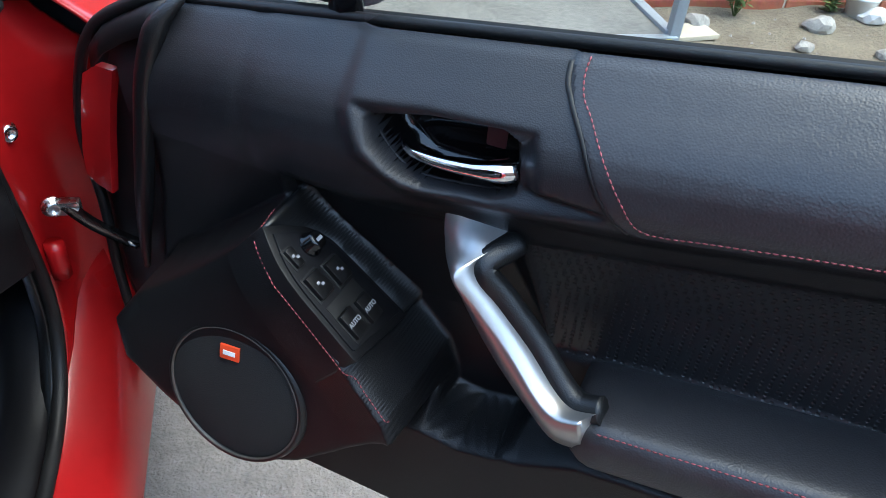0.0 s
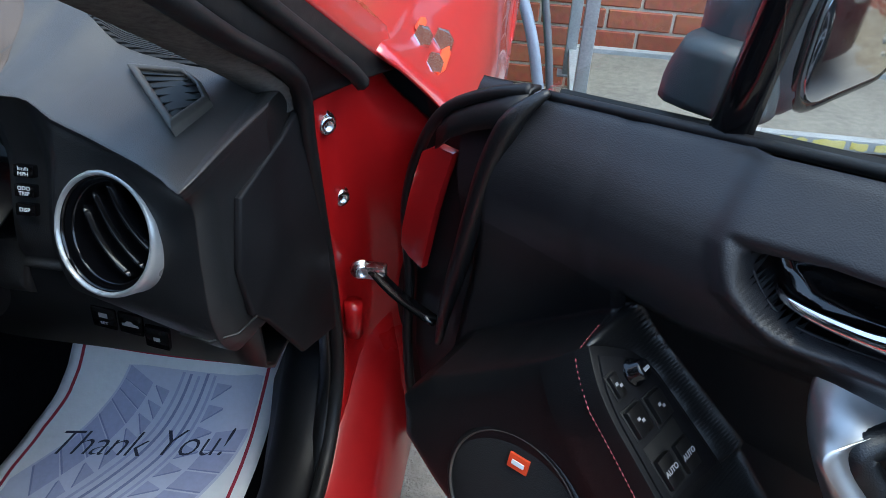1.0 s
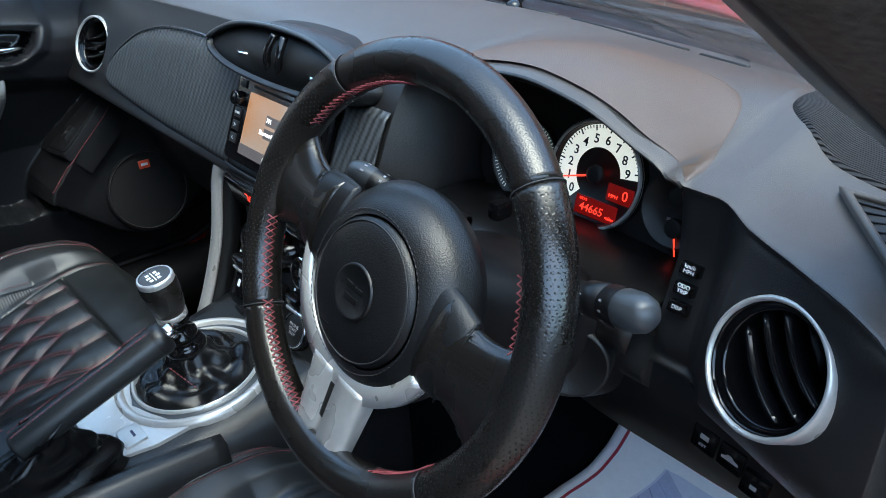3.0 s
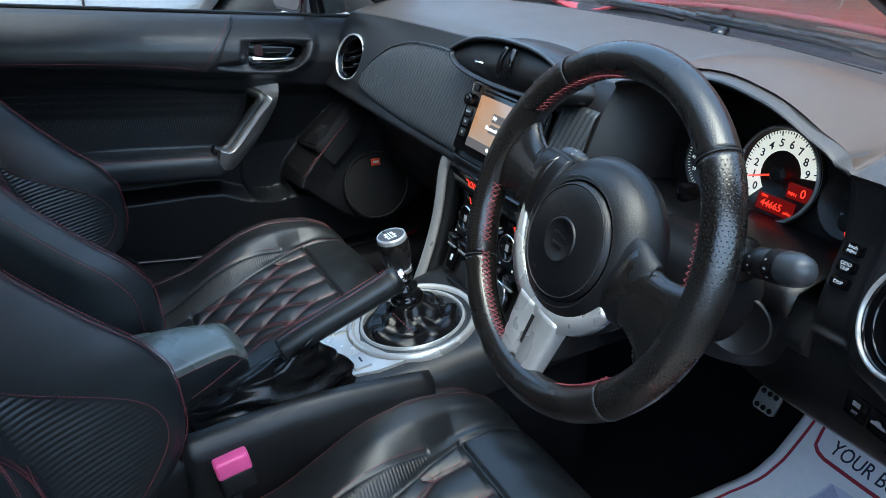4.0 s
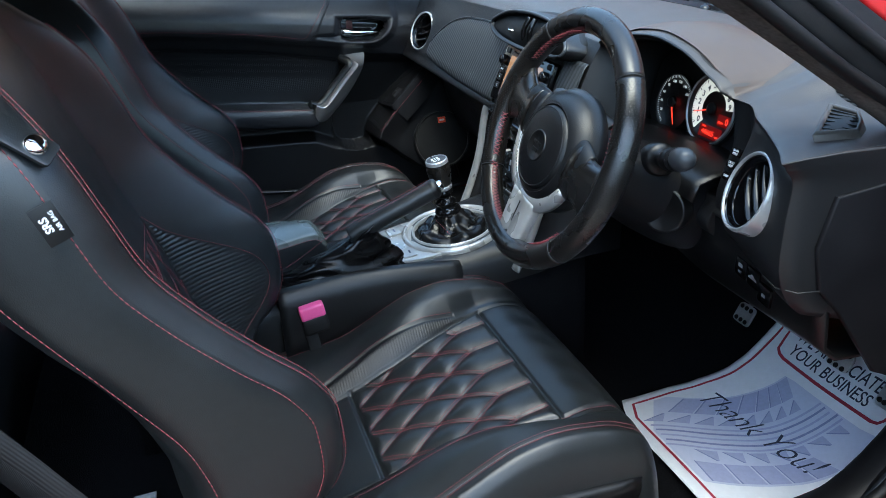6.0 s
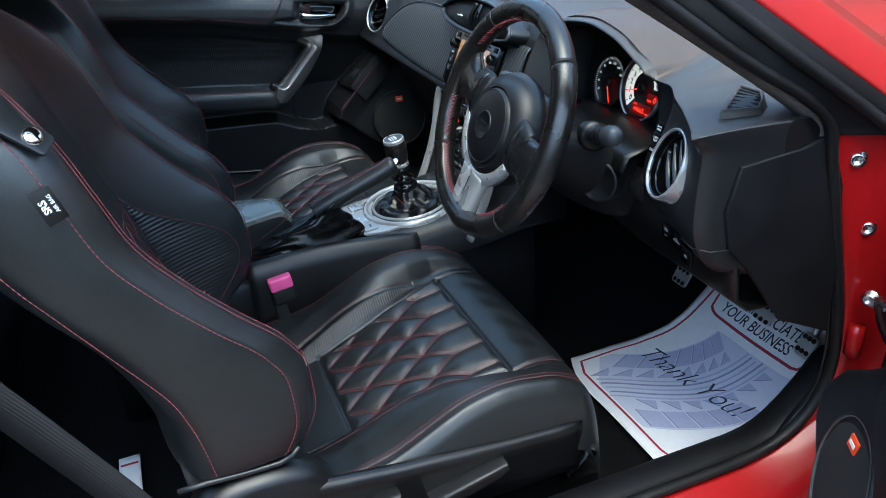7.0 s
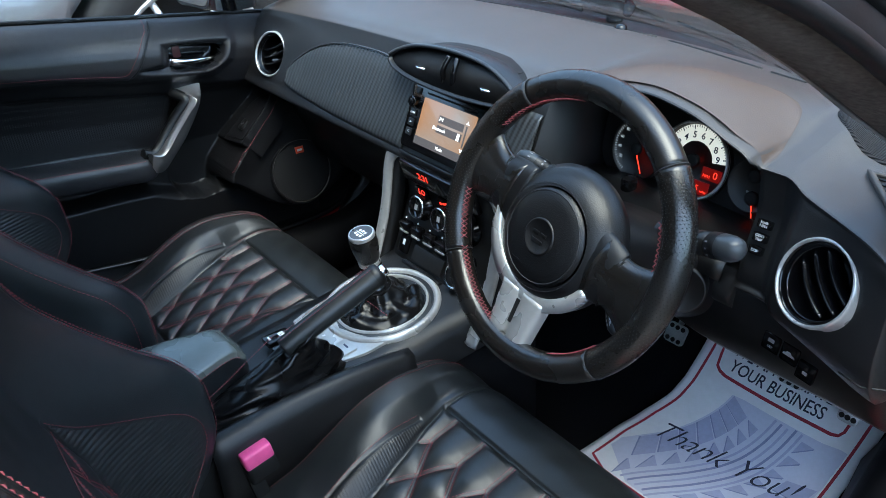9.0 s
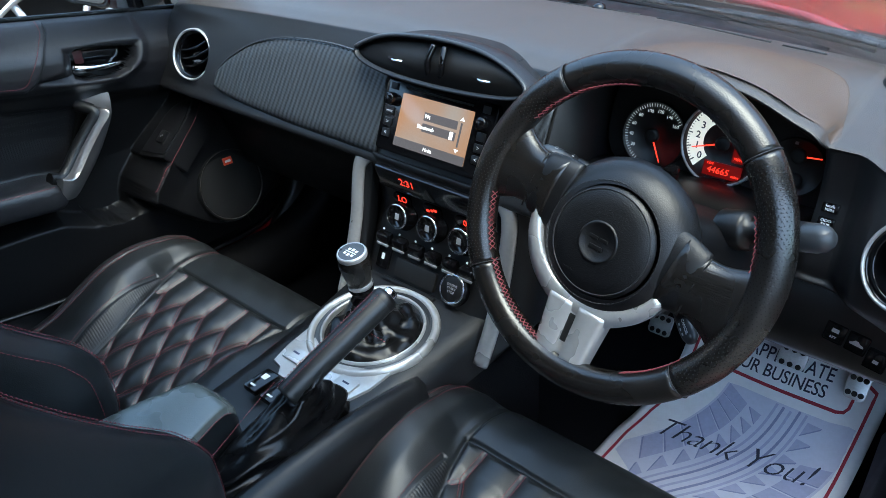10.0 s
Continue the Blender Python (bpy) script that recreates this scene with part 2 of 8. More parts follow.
def part(name, geo, material, parent=None, label="", smooth=40, bevel=0.0, sub=0, thick=0.0):
    """One mesh object from a bmesh or from (verts, faces), placed by the current frame XF."""
    me = bpy.data.meshes.new(name)
    if isinstance(geo, tuple):
        bm = bmesh.new()
        vs = [bm.verts.new(v) for v in geo[0]]
        for f in geo[1]:
            try:
                bm.faces.new([vs[i] for i in f])
            except ValueError:
                pass
    else:
        bm = geo
    bm.transform(XF[0])
    if XF[0].determinant() < 0:
        bmesh.ops.reverse_faces(bm, faces=bm.faces)
    for f in bm.faces:
        f.smooth = smooth > 0
    if smooth:
        lim = radians(smooth)
        for e in bm.edges:
            if len(e.link_faces) == 2 and e.calc_face_angle(0) > lim:
                e.smooth = False
    bm.to_mesh(me)
    bm.free()
    me.materials.append(material)
    ob = new(name, me)
    if thick:
        s = ob.modifiers.new("thickness", "SOLIDIFY")
        s.thickness, s.offset = thick, -1
    if bevel:
        b = ob.modifiers.new("bevel", "BEVEL")
        b.width, b.segments, b.limit_method = bevel, 2, "ANGLE"
    if sub:
        s = ob.modifiers.new("smooth", "SUBSURF")
        s.levels = s.render_levels = sub
    if parent is not None:
        ob.parent = parent
        ob.matrix_parent_inverse = Matrix.Translation(-parent.location) if parent.type == "EMPTY" else Matrix.Identity(4)
    return tagged(ob, label) if label else ob


def frame_of(origin, ax, ay):
    """A matrix with the given origin, x axis and rough y axis."""
    ax = Vector(ax).normalized()
    az = ax.cross(Vector(ay)).normalized()
    ay = az.cross(ax)
    m = Matrix((ax, ay, az)).transposed().to_4x4()
    m.translation = origin
    return m


def join(*bms):
    out = bmesh.new()
    for b in bms:
        if isinstance(b, tuple):
            vs = [out.verts.new(v) for v in b[0]]
            for f in b[1]:
                out.faces.new([vs[i] for i in f])
        else:
            me = bpy.data.meshes.new("t")
            b.to_mesh(me)
            b.free()
            out.from_mesh(me)
            bpy.data.meshes.remove(me)
    return out


def block(size, at=(0, 0, 0), bevel=0.003, m=None, seg=2):
    bm = bmesh.new()
    bmesh.ops.create_cube(bm, size=1)
    bmesh.ops.scale(bm, vec=size, verts=bm.verts)
    if bevel:
        bmesh.ops.bevel(bm, geom=bm.edges[:], offset=min(bevel, min(size) * 0.45), segments=seg, profile=0.6, affect="EDGES")
    bmesh.ops.translate(bm, vec=at, verts=bm.verts)
    if m is not None:
        bm.transform(m)
    return bm


def prism(poly, depth, m=None, bevel=0.002, seg=2):
    """A plate: a polygon in x and y, thick along z from 0 to depth."""
    bm = bmesh.new()
    low = [bm.verts.new((x, y, 0)) for x, y in poly]
    f = bm.faces.new(low)
    r = bmesh.ops.extrude_face_region(bm, geom=[f])
    bmesh.ops.translate(bm, vec=(0, 0, depth), verts=[v for v in r["geom"] if isinstance(v, bmesh.types.BMVert)])
    bmesh.ops.recalc_face_normals(bm, faces=bm.faces)
    if bevel:
        top = [e for e in bm.edges if all(abs(v.co.z - depth) < 1e-6 for v in e.verts)]
        bmesh.ops.bevel(bm, geom=top, offset=bevel, segments=seg, profile=0.6, affect="EDGES")
    if m is not None:
        bm.transform(m)
    return bm


def rounded(w, h, r, n=5):
    """A rounded rectangle polygon round 0, 0."""
    out = []
    for cx, cy, a0 in ((w / 2 - r, h / 2 - r, 0), (-w / 2 + r, h / 2 - r, 90), (-w / 2 + r, -h / 2 + r, 180), (w / 2 - r, -h / 2 + r, 270)):
        for i in range(n + 1):
            a = radians(a0 + 90 * i / n)
            out.append((cx + r * math.cos(a), cy + r * math.sin(a)))
    return out


def lathe(profile, m=None, seg=40, close=False):
    """A turned body: (radius, height) pairs round the z axis."""
    verts, faces = [], []
    for r, z in profile:
        for i in range(seg):
            a = 2 * math.pi * i / seg
            verts.append(Vector((r * math.cos(a), r * math.sin(a), z)))
    n = len(profile)
    for j in range(n if close else n - 1):
        for i in range(seg):
            a, b = j * seg + i, j * seg + (i + 1) % seg
            k = ((j + 1) % n) * seg
            faces.append((a, b, k + (i + 1) % seg, k + i))
    if m is not None:
        verts = [m @ v for v in verts]
    return [tuple(v) for v in verts], faces


def loft(rings, closed=True, caps=True):
    """Faces between rings of the same count."""
    n = len(rings[0])
    verts = [tuple(p) for r in rings for p in r]
    faces = []
    for j in range(len(rings) - 1):
        for i in range(n if closed else n - 1):
            a, b = j * n + i, j * n + (i + 1) % n
            faces.append((a, b, b + n, a + n))
    if caps and closed:
        faces.append(tuple(range(n - 1, -1, -1)))
        faces.append(tuple((len(rings) - 1) * n + i for i in range(n)))
    return verts, faces


def spline(pts, n, closed=False):
    """n points on a Catmull-Rom curve through pts, at even parameter steps."""
    p = np.array(pts, float)
    k = len(p)
    out = []
    for s in np.linspace(0, k if closed else k - 1, n, endpoint=not closed):
        i = min(int(s), k - 1 if closed else k - 2)
        t = s - i
        g = (lambda j: p[j % k]) if closed else (lambda j: p[min(max(j, 0), k - 1)])
        a, b, c, d = g(i - 1), g(i), g(i + 1), g(i + 2)
        out.append(0.5 * (2 * b + (c - a) * t + (2 * a - 5 * b + 4 * c - d) * t * t + (3 * b - 3 * c + d - a) * t**3))
    return np.array(out)


def smooth_rings(ctrl, nu, nv, closed=True):
    """A dense set of rings from a coarse one: nu rings of nv points."""
    rows = [spline(r, nv, closed) for r in ctrl]
    cols = [spline([r[i] for r in rows], nu) for i in range(nv)]
    return [[cols[i][j] for i in range(nv)] for j in range(nu)]


def sweep(path, radius, seg=10, closed=False, flat=1.0, up=None, caps=True):
    """A tube along a path; radius may be one number or one for each point; flat squeezes it along its second axis."""
    p = [Vector(q) for q in path]
    n = len(p)
    rs = radius if isinstance(radius, (list, tuple, np.ndarray)) else [radius] * n
    rings, last = [], None
    for i in range(n):
        d = (p[(i + 1) % n] - p[i - 1]) if closed else (p[min(i + 1, n - 1)] - p[max(i - 1, 0)])
        d.normalize()
        ref = Vector(up) if up is not None else last
        if ref is None:
            ref = Vector((0, 0, 1)) if abs(d.z) < 0.9 else Vector((1, 0, 0))
        a = (ref - d * ref.dot(d)).normalized()
        last = a
        b = d.cross(a)
        rings.append([p[i] + a * (math.cos(2 * math.pi * k / seg) * rs[i] * flat) + b * (math.sin(2 * math.pi * k / seg) * rs[i]) for k in range(seg)])
    if closed:
        rings.append(rings[0])
    return loft(rings, True, caps and not closed)


def grid(pts):
    """A sheet from rows of points."""
    return loft(pts, closed=False, caps=False)


def resample(path, step):
    p = np.array([tuple(q) for q in path], float)
    seg = np.linalg.norm(np.diff(p, axis=0), axis=1)
    s = np.r_[0, np.cumsum(seg)]
    n = max(int(s[-1] / step), 2)
    at = np.linspace(0, s[-1], n + 1)
    return np.stack([np.interp(at, s, p[:, k]) for k in range(3)], 1)


def stitches(path, pitch=0.0048, length=0.0036, r=0.0006, normal=None, bow=0.0005):
    """A row of single stitches along a path, as slim lozenges."""
    p = resample(path, pitch)
    bm = bmesh.new()
    verts, faces = [], []
    for i in range(len(p) - 1):
        d = Vector(p[i + 1] - p[i])
        if d.length < 1e-6:
            continue
        d.normalize()
        c = Vector((p[i] + p[i + 1]) / 2)
        ref = Vector(normal) if normal is not None else Vector((0, 0, 1))
        a = d.cross(ref)
        if a.length < 1e-3:
            a = d.cross(Vector((1, 0, 0)))
        a.normalize()
        b = a.cross(d)
        k = len(verts)
        for s, w in ((-0.5, 0.35), (0, 1.0), (0.5, 0.35)):
            o = c + d * (s * length) + b * (bow * (1 - abs(2 * s)))
            verts += [o + a * r * w, o + b * r * w, o - a * r * w, o - b * r * w]
        for j in range(2):
            for q in range(4):
                x, y = k + 4 * j + q, k + 4 * j + (q + 1) % 4
                faces.append((x, y, y + 4, x + 4))
    bm.free()
    return [tuple(v) for v in verts], faces


def lettering(text, size, m, material, parent, name="lettering", label="", shear=0.0, depth=0.0002, align="CENTER", bold=0.0, space=1.0):
    cu = bpy.data.curves.new("text", "FONT")
    cu.body, cu.size, cu.extrude, cu.shear, cu.offset, cu.space_character = text, size, depth, shear, bold, space
    cu.align_x, cu.align_y = align, "CENTER"
    cu.resolution_u = 3
    tmp = bpy.data.objects.new("text", cu)
    scene.collection.objects.link(tmp)
    me = bpy.data.meshes.new_from_object(tmp.evaluated_get(bpy.context.evaluated_depsgraph_get()))
    bpy.data.objects.remove(tmp)
    bm = bmesh.new()
    bm.from_mesh(me)
    bpy.data.meshes.remove(me)
    bm.transform(m)
    return part(name, bm, material, parent, label, smooth=0)


def poly_sdf(px, pz, poly):
    """Signed distance to a polygon, negative inside."""
    p = np.array(poly, float)
    d = np.full(px.shape, 1e9)
    inside = np.zeros(px.shape, bool)
    for i in range(len(p)):
        a, b = p[i - 1], p[i]
        e = b - a
        t = np.clip(((px - a[0]) * e[0] + (pz - a[1]) * e[1]) / (e @ e), 0, 1)
        d = np.minimum(d, np.hypot(px - a[0] - t * e[0], pz - a[1] - t * e[1]))
        c = ((a[1] > pz) != (b[1] > pz)) & (px < (b[0] - a[0]) * (pz - a[1]) / (b[1] - a[1] + 1e-12) + a[0])
        inside ^= c
    return np.where(inside, -d, d)


def step(sd, width):
    """1 inside a region, 0 outside, smooth over width."""
    t = np.clip(0.5 - sd / width, 0, 1)
    return t * t * (3 - 2 * t)


def screw(at, axis, r, parent, name="bolt"):
    m = frame_of(at, Vector(axis).orthogonal(), Vector(axis).cross(Vector(axis).orthogonal()))
    return part(name, lathe([(0, 0), (r * 1.35, 0), (r * 1.35, r * 0.3), (r, r * 0.35), (r * 0.95, r * 1.1), (r * 0.55, r * 1.2), (r * 0.5, r * 0.8), (0, r * 0.8)], m, 14), STEEL, parent, "bright steel bolt")

# ---- car shell: floor, sill, pillars, roof, bonnet ----
def pchip(xs, ys, xq):
    """Monotone cubic interpolation."""
    xs, ys, xq = np.array(xs, float), np.array(ys, float), np.asarray(xq, float)
    h, d = np.diff(xs), np.diff(ys) / np.diff(xs)
    m = np.zeros(len(xs))
    for i in range(1, len(xs) - 1):
        if d[i - 1] * d[i] > 0:
            w1, w2 = 2 * h[i] + h[i - 1], h[i] + 2 * h[i - 1]
            m[i] = (w1 + w2) / (w1 / d[i - 1] + w2 / d[i])
    m[0], m[-1] = d[0], d[-1]
    i = np.clip(np.searchsorted(xs, xq) - 1, 0, len(xs) - 2)
    t = (xq - xs[i]) / h[i]
    return (2 * t**3 - 3 * t**2 + 1) * ys[i] + (t**3 - 2 * t**2 + t) * h[i] * m[i] + (-2 * t**3 + 3 * t**2) * ys[i + 1] + (t**3 - t**2) * h[i] * m[i + 1]


def mirrored(fn):
    fn()
    old = XF[0]
    XF[0] = Matrix.Diagonal((-1, 1, 1, 1)) @ old
    fn()
    XF[0] = old


car = thing("coupe", "glossy red sports coupe body with an open door", "car", (0, 0, 0))

# floor pan and tunnel
floor_rows = []
for y, z in ((-1.2, 0.30), (-0.75, 0.24), (-0.4, 0.185), (0.1, 0.168), (0.26, 0.176), (0.33, 0.208), (0.40, 0.253), (0.52, 0.36), (0.62, 0.48), (0.68, 0.58), (0.69, 0.70)):
    floor_rows.append([(x, y, z + (0.006 * math.sin(9 * x + 7 * y))) for x in np.linspace(-0.70, 0.70, 29)])
part("carpet", grid(floor_rows), CARPET, car, "black carpet over the floor pan", thick=0.02)


def sill():
    # the inner sill cover, the rubber seal on its flange and the red outer sill
    ys = np.linspace(-0.95, 0.31, 44)

    def curl(y):
        return max(0.0, y - 0.14)

    rows = []
    for y in ys:
        up = 3.8 * curl(y) ** 2 + 0.06 * curl(y)
        inn = 0.30 * curl(y)
        rows.append([(0.622 - inn * 0.2, y, 0.20 + up), (0.636, y, 0.270 + up), (0.650, y, 0.294 + up), (0.670, y, 0.307 + up), (0.700, y, 0.311 + up), (0.714, y, 0.298 + up)])
    part("sill_cover", grid(rows), SILL_PLASTIC, car, "black plastic sill cover", thick=0.004)
    red = []
    for y in np.linspace(-0.98, 0.36, 40):
        up = 2.6 * max(0.0, y - 0.09) ** 2
        red.append([(0.712, y, 0.296 + up), (0.732, y, 0.297 + up), (0.738, y, 0.290 + up), (0.775, y, 0.286 + up), (0.80, y, 0.262 + up * 0.5), (0.812, y, 0.22), (0.80, y, 0.16), (0.72, y, 0.14)])
    part("sill", grid(red), RED_DULLED, car, thick=0.003)
    seal = [(0.722, -0.95, 0.312), (0.722, -0.5, 0.309), (0.722, -0.1, 0.309), (0.722, 0.08, 0.309), (0.722, 0.155, 0.319), (0.722, 0.205, 0.345), (0.722, 0.240, 0.392), (0.722, 0.251, 0.45), (0.722, 0.243, 0.52), (0.723, 0.222, 0.60), (0.724, 0.195, 0.69), (0.726, 0.165, 0.785), (0.73, 0.13, 0.86), (0.735, -0.02, 0.95), (0.725, -0.17, 1.05), (0.70, -0.33, 1.14), (0.665, -0.50, 1.185), (0.64, -0.70, 1.195), (0.65, -0.90, 1.17)]
    part("door_seal", sweep(spline(seal, 90), 0.0095, 8, flat=0.8), RUBBER, car, "black rubber door seal")
    # kick panel between seal and footwell
    kick = []
    for z in np.linspace(0.14, 0.80, 18):
        y1 = float(pchip([0.14, 0.30, 0.36, 0.42, 0.50, 0.60, 0.70, 0.80], [0.10, 0.155, 0.218, 0.243, 0.240, 0.214, 0.184, 0.155], z))
        kick.append([(0.716, y1, z), (0.70, y1 + 0.02, z), (0.675, y1 + 0.12, z), (0.66, 0.45, z), (0.65, 0.66, z)])
    part("kick_panel", grid(kick), HARD, car, "black plastic kick panel", thick=0.004)


mirrored(sill)


def hinge_pillar():
    # the red door jamb in front of the door opening, with its folds
    rows = []
    for z in np.linspace(0.17, 0.86, 36):
        y0 = float(pchip([0.17, 0.31, 0.35, 0.40, 0.46, 0.53, 0.61, 0.70, 0.785, 0.86], [0.30, 0.205, 0.222, 0.248, 0.260, 0.253, 0.232, 0.206, 0.176, 0.150], z))
        w = 0.006 * math.sin((z - 0.2) * 22)
        top = float(np.interp(z, [0.72, 0.80], [1.0, 0.15]))
        rows.append([(0.718, y0 - 0.004, z), (0.729, y0 - 0.002, z), (0.735, y0 + 0.02, z), (0.738, y0 + 0.055 + w, z), (0.756, y0 + 0.075 + w, z), (0.756 + 0.030 * top, y0 + 0.085, z), (0.756 + 0.044 * top, y0 + 0.105, z), (0.756 + 0.089 * top, y0 + 0.13, z)])
    part("door_jamb", grid(rows), RED_DULLED, car, "red painted door jamb", thick=0.003, sub=1)
    part("jamb_fold", sweep([(0.742, 0.262, z) for z in np.linspace(0.47, 0.52, 4)], 0.012, 8), RED_DULLED, car)


mirrored(hinge_pillar)


# Black sheet stands for the gap's shade and hides the ground behind.
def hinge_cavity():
    part("hinge_cavity", grid([[(x, 0.345 - 0.03 * (x > 0.8), z) for x in np.linspace(0.745, float(np.interp(z, [0.24, 0.68, 0.80], [0.872, 0.868, 0.810])), 6)] for z in np.linspace(0.24, 0.800, 8)]), DEEP, car, "black sheet standing for the dark hinge gap")


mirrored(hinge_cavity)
for b in ((0.731, 0.201, 0.787), (0.731, 0.247, 0.679)):
    screw(b, (0.75, -0.66, 0.05), 0.0095, car)
screw((0.752, 0.262, 0.572), (0.35, -0.93, 0.1), 0.0095, car)
part("check_plate", block((0.034, 0.014, 0.018), (0.766, 0.262, 0.571), 0.003), STEEL, car, "steel check strap bracket")
part("check_strap", sweep(spline([(0.768, 0.262, 0.572), (0.80, 0.235, 0.562), (0.85, 0.205, 0.553)], 8), 0.009, 8, flat=0.45), PIANO, car, "black door check strap")


def a_pillar():
    inner = spline([(0.690, 0.152, 0.834), (0.668, 0.146, 0.852), (0.655, 0.122, 0.874), (0.641, 0.050, 0.922), (0.632, -0.050, 0.980), (0.616, -0.152, 1.046), (0.590, -0.324, 1.14), (0.560, -0.50, 1.19)], 30)
    seal = spline([(0.722, 0.152, 0.822), (0.724, 0.132, 0.85), (0.726, -0.02, 0.95), (0.718, -0.16, 1.045), (0.69, -0.33, 1.135), (0.655, -0.50, 1.18)], 30)
    outer = spline([(0.79, 0.27, 0.825), (0.776, 0.238, 0.85), (0.746, 0.091, 0.95), (0.717, -0.056, 1.05), (0.687, -0.203, 1.15), (0.64, -0.42, 1.215)], 30)
    fore = spline([(0.745, 0.33, 0.862), (0.735, 0.285, 0.89), (0.708, 0.14, 0.985), (0.68, -0.005, 1.08), (0.655, -0.15, 1.172), (0.60, -0.38, 1.23)], 30)
    rows, cloth = [], []
    for a, s, o, f in zip(inner, seal, outer, fore):
        m = a * 0.52 + s * 0.48 + np.array((0, -0.012, -0.007))
        cloth.append([f + (0.0, -0.02, -0.01), a, a * 0.72 + s * 0.28 + np.array((0, -0.005, -0.003)), m, a * 0.25 + s * 0.75 + np.array((0, -0.008, -0.005)), s])
        rows.append([s + (0.004, 0, 0), s + (0.012, 0.012, 0.004), o * 0.6 + s * 0.4, o + (0.0, -0.004, -0.004), o, o * 0.5 + f * 0.5 + (0.006, 0.004, 0.006), f])
    part("pillar_trim", grid([r[2:] for r in cloth]), CLOTH, car, "charcoal cloth windscreen pillar trim", thick=0.003)
    part("pillar_inner_edge", grid([r[:3] for r in cloth]), TRIM, car, "black inner edge of the pillar trim", thick=0.003)
    part("pillar_gutter", grid([r[:4] for r in rows]), RUBBER, car, "black rubber drip channel", thick=0.002)
    part("windscreen_pillar", grid([r[3:] for r in rows]), RED, car, "glossy red windscreen pillar", thick=0.002)
    bead = [r[2] + np.array((0.004, -0.006, 0.0)) for r in rows]
    part("window_seal", sweep(bead, 0.008, 8), RUBBER, car, "black rubber window seal")


mirrored(a_pillar)

# roof, header and rear half close the cabin
roof = []
for y, z, w in ((-0.34, 1.165, 0.585), (-0.5, 1.205, 0.60), (-0.75, 1.222, 0.595), (-1.05, 1.215, 0.58), (-1.4, 1.15, 0.54)):
    roof.append([(x, y - 0.06 * (x / 0.6) ** 2 * 0, z + 0.03 * (1 - (x / w) ** 2)) for x in np.linspace(-w, w, 17)])
part("roof", grid(roof), RED, car, "red roof with a grey headliner", thick=0.0)
part("headliner", grid([[(x * 0.99, y, z - 0.014) for x, y, z in r] for r in roof]), CLOTH, car, "grey headliner cloth")


def rear_half():
    rail = spline([(0.650, -0.48, 1.192), (0.622, -0.70, 1.212), (0.608, -0.95, 1.208), (0.59, -1.3, 1.15)], 14)
    part("roof_rail", sweep(rail, 0.016, 10), CLOTH, car, "grey cloth roof rail trim")
    part("roof_gutter", sweep([p + np.array((0.022, 0, 0.012)) for p in rail], 0.014, 8), RED, car)
    # trim behind the door opening: a dark quarter panel
    rows = []
    for z in np.linspace(0.22, 1.18, 18):
        y = -0.93 - 0.05 * math.sin((z - 0.2) * 3)
        x = float(np.interp(z, (0.2, 0.6, 0.85, 1.18), (0.70, 0.70, 0.69, 0.60)))
        rows.append([(x + 0.12, y + 0.01, z), (x + 0.03, y, z), (x, y - 0.01, z), (x - 0.02, y - 0.10, z), (x - 0.03, y - 0.4, z), (x - 0.05, y - 0.7, z)])
    part("quarter_trim", grid(rows), TRIM, car, "dark quarter trim behind the door", thick=0.004)
    part("rear_jamb", grid([[(r[0][0], r[0][1] + 0.012, r[0][2]), (r[0][0] + 0.02, r[0][1] - 0.05, r[0][2]), (r[0][0] + 0.05, r[0][1] - 0.25, r[0][2]), (r[0][0] + 0.03, -1.9, r[0][2] * 0.92)] for r in rows]), RED, car, "red rear wing")


mirrored(rear_half)
part("rear_bulkhead", block((1.4, 0.04, 0.75), (0, -1.62, 0.60), 0.01), CARPET, car)
seat_rows = [[(x, y, z + 0.02 * math.cos(x * 8)) for x in np.linspace(-0.62, 0.62, 25)] for y, z in ((-1.0, 0.25), (-0.99, 0.38), (-1.05, 0.43), (-1.3, 0.40), (-1.36, 0.46), (-1.5, 0.78), (-1.56, 0.80))]
rear = thing("rear_bench", "black leather rear bench behind the front seats", "seat", (0, -1.2, 0.28))
part("bench_cover", grid(seat_rows), LEATHER, rear, thick=0.02)

# windscreen glass, cowl and bonnet
glass_rows = []
for s in np.linspace(0, 1, 12):
    glass_rows.append([(x * (0.70 - 0.105 * s), (0.375 - 0.25 * x * x) * (1 - s) + (-0.33 - 0.0 * x) * s, 0.885 + (1.165 - 0.885) * s + 0.012 * math.sin(math.pi * s)) for x in np.linspace(-1, 1, 21)])
wind = part("windscreen", grid(glass_rows), GLASS, car, "clear curved windscreen glass", thick=0.004)
wind.visible_shadow = False
cowl = []
for f, z in ((-0.05, 0.868), (0.0, 0.864), (0.03, 0.858), (0.07, 0.862), (0.10, 0.857), (0.15, 0.868)):
    cowl.append([(x, 0.40 + f - 0.25 * x * x, z - 0.03 * abs(x) ** 2) for x in np.linspace(-0.72, 0.72, 33)])
part("cowl", grid(cowl), RUBBER, car, "black plastic cowl under the wipers", thick=0.004)


def bonnet_z(x, y):
    t = np.clip((y - 0.48) / 1.15, 0, 1)
    z = 0.895 - 0.10 * t - 0.12 * t**3 - 0.06 * (x / 0.7) ** 2 * (1 - 0.3 * t)
    return z + 0.028 * np.exp(-(((abs(x) - 0.60) / 0.09) ** 2)) * (1 - t * 0.6) - 0.02 * np.exp(-(((abs(x) - 0.45) / 0.08) ** 2)) * (1 - t)


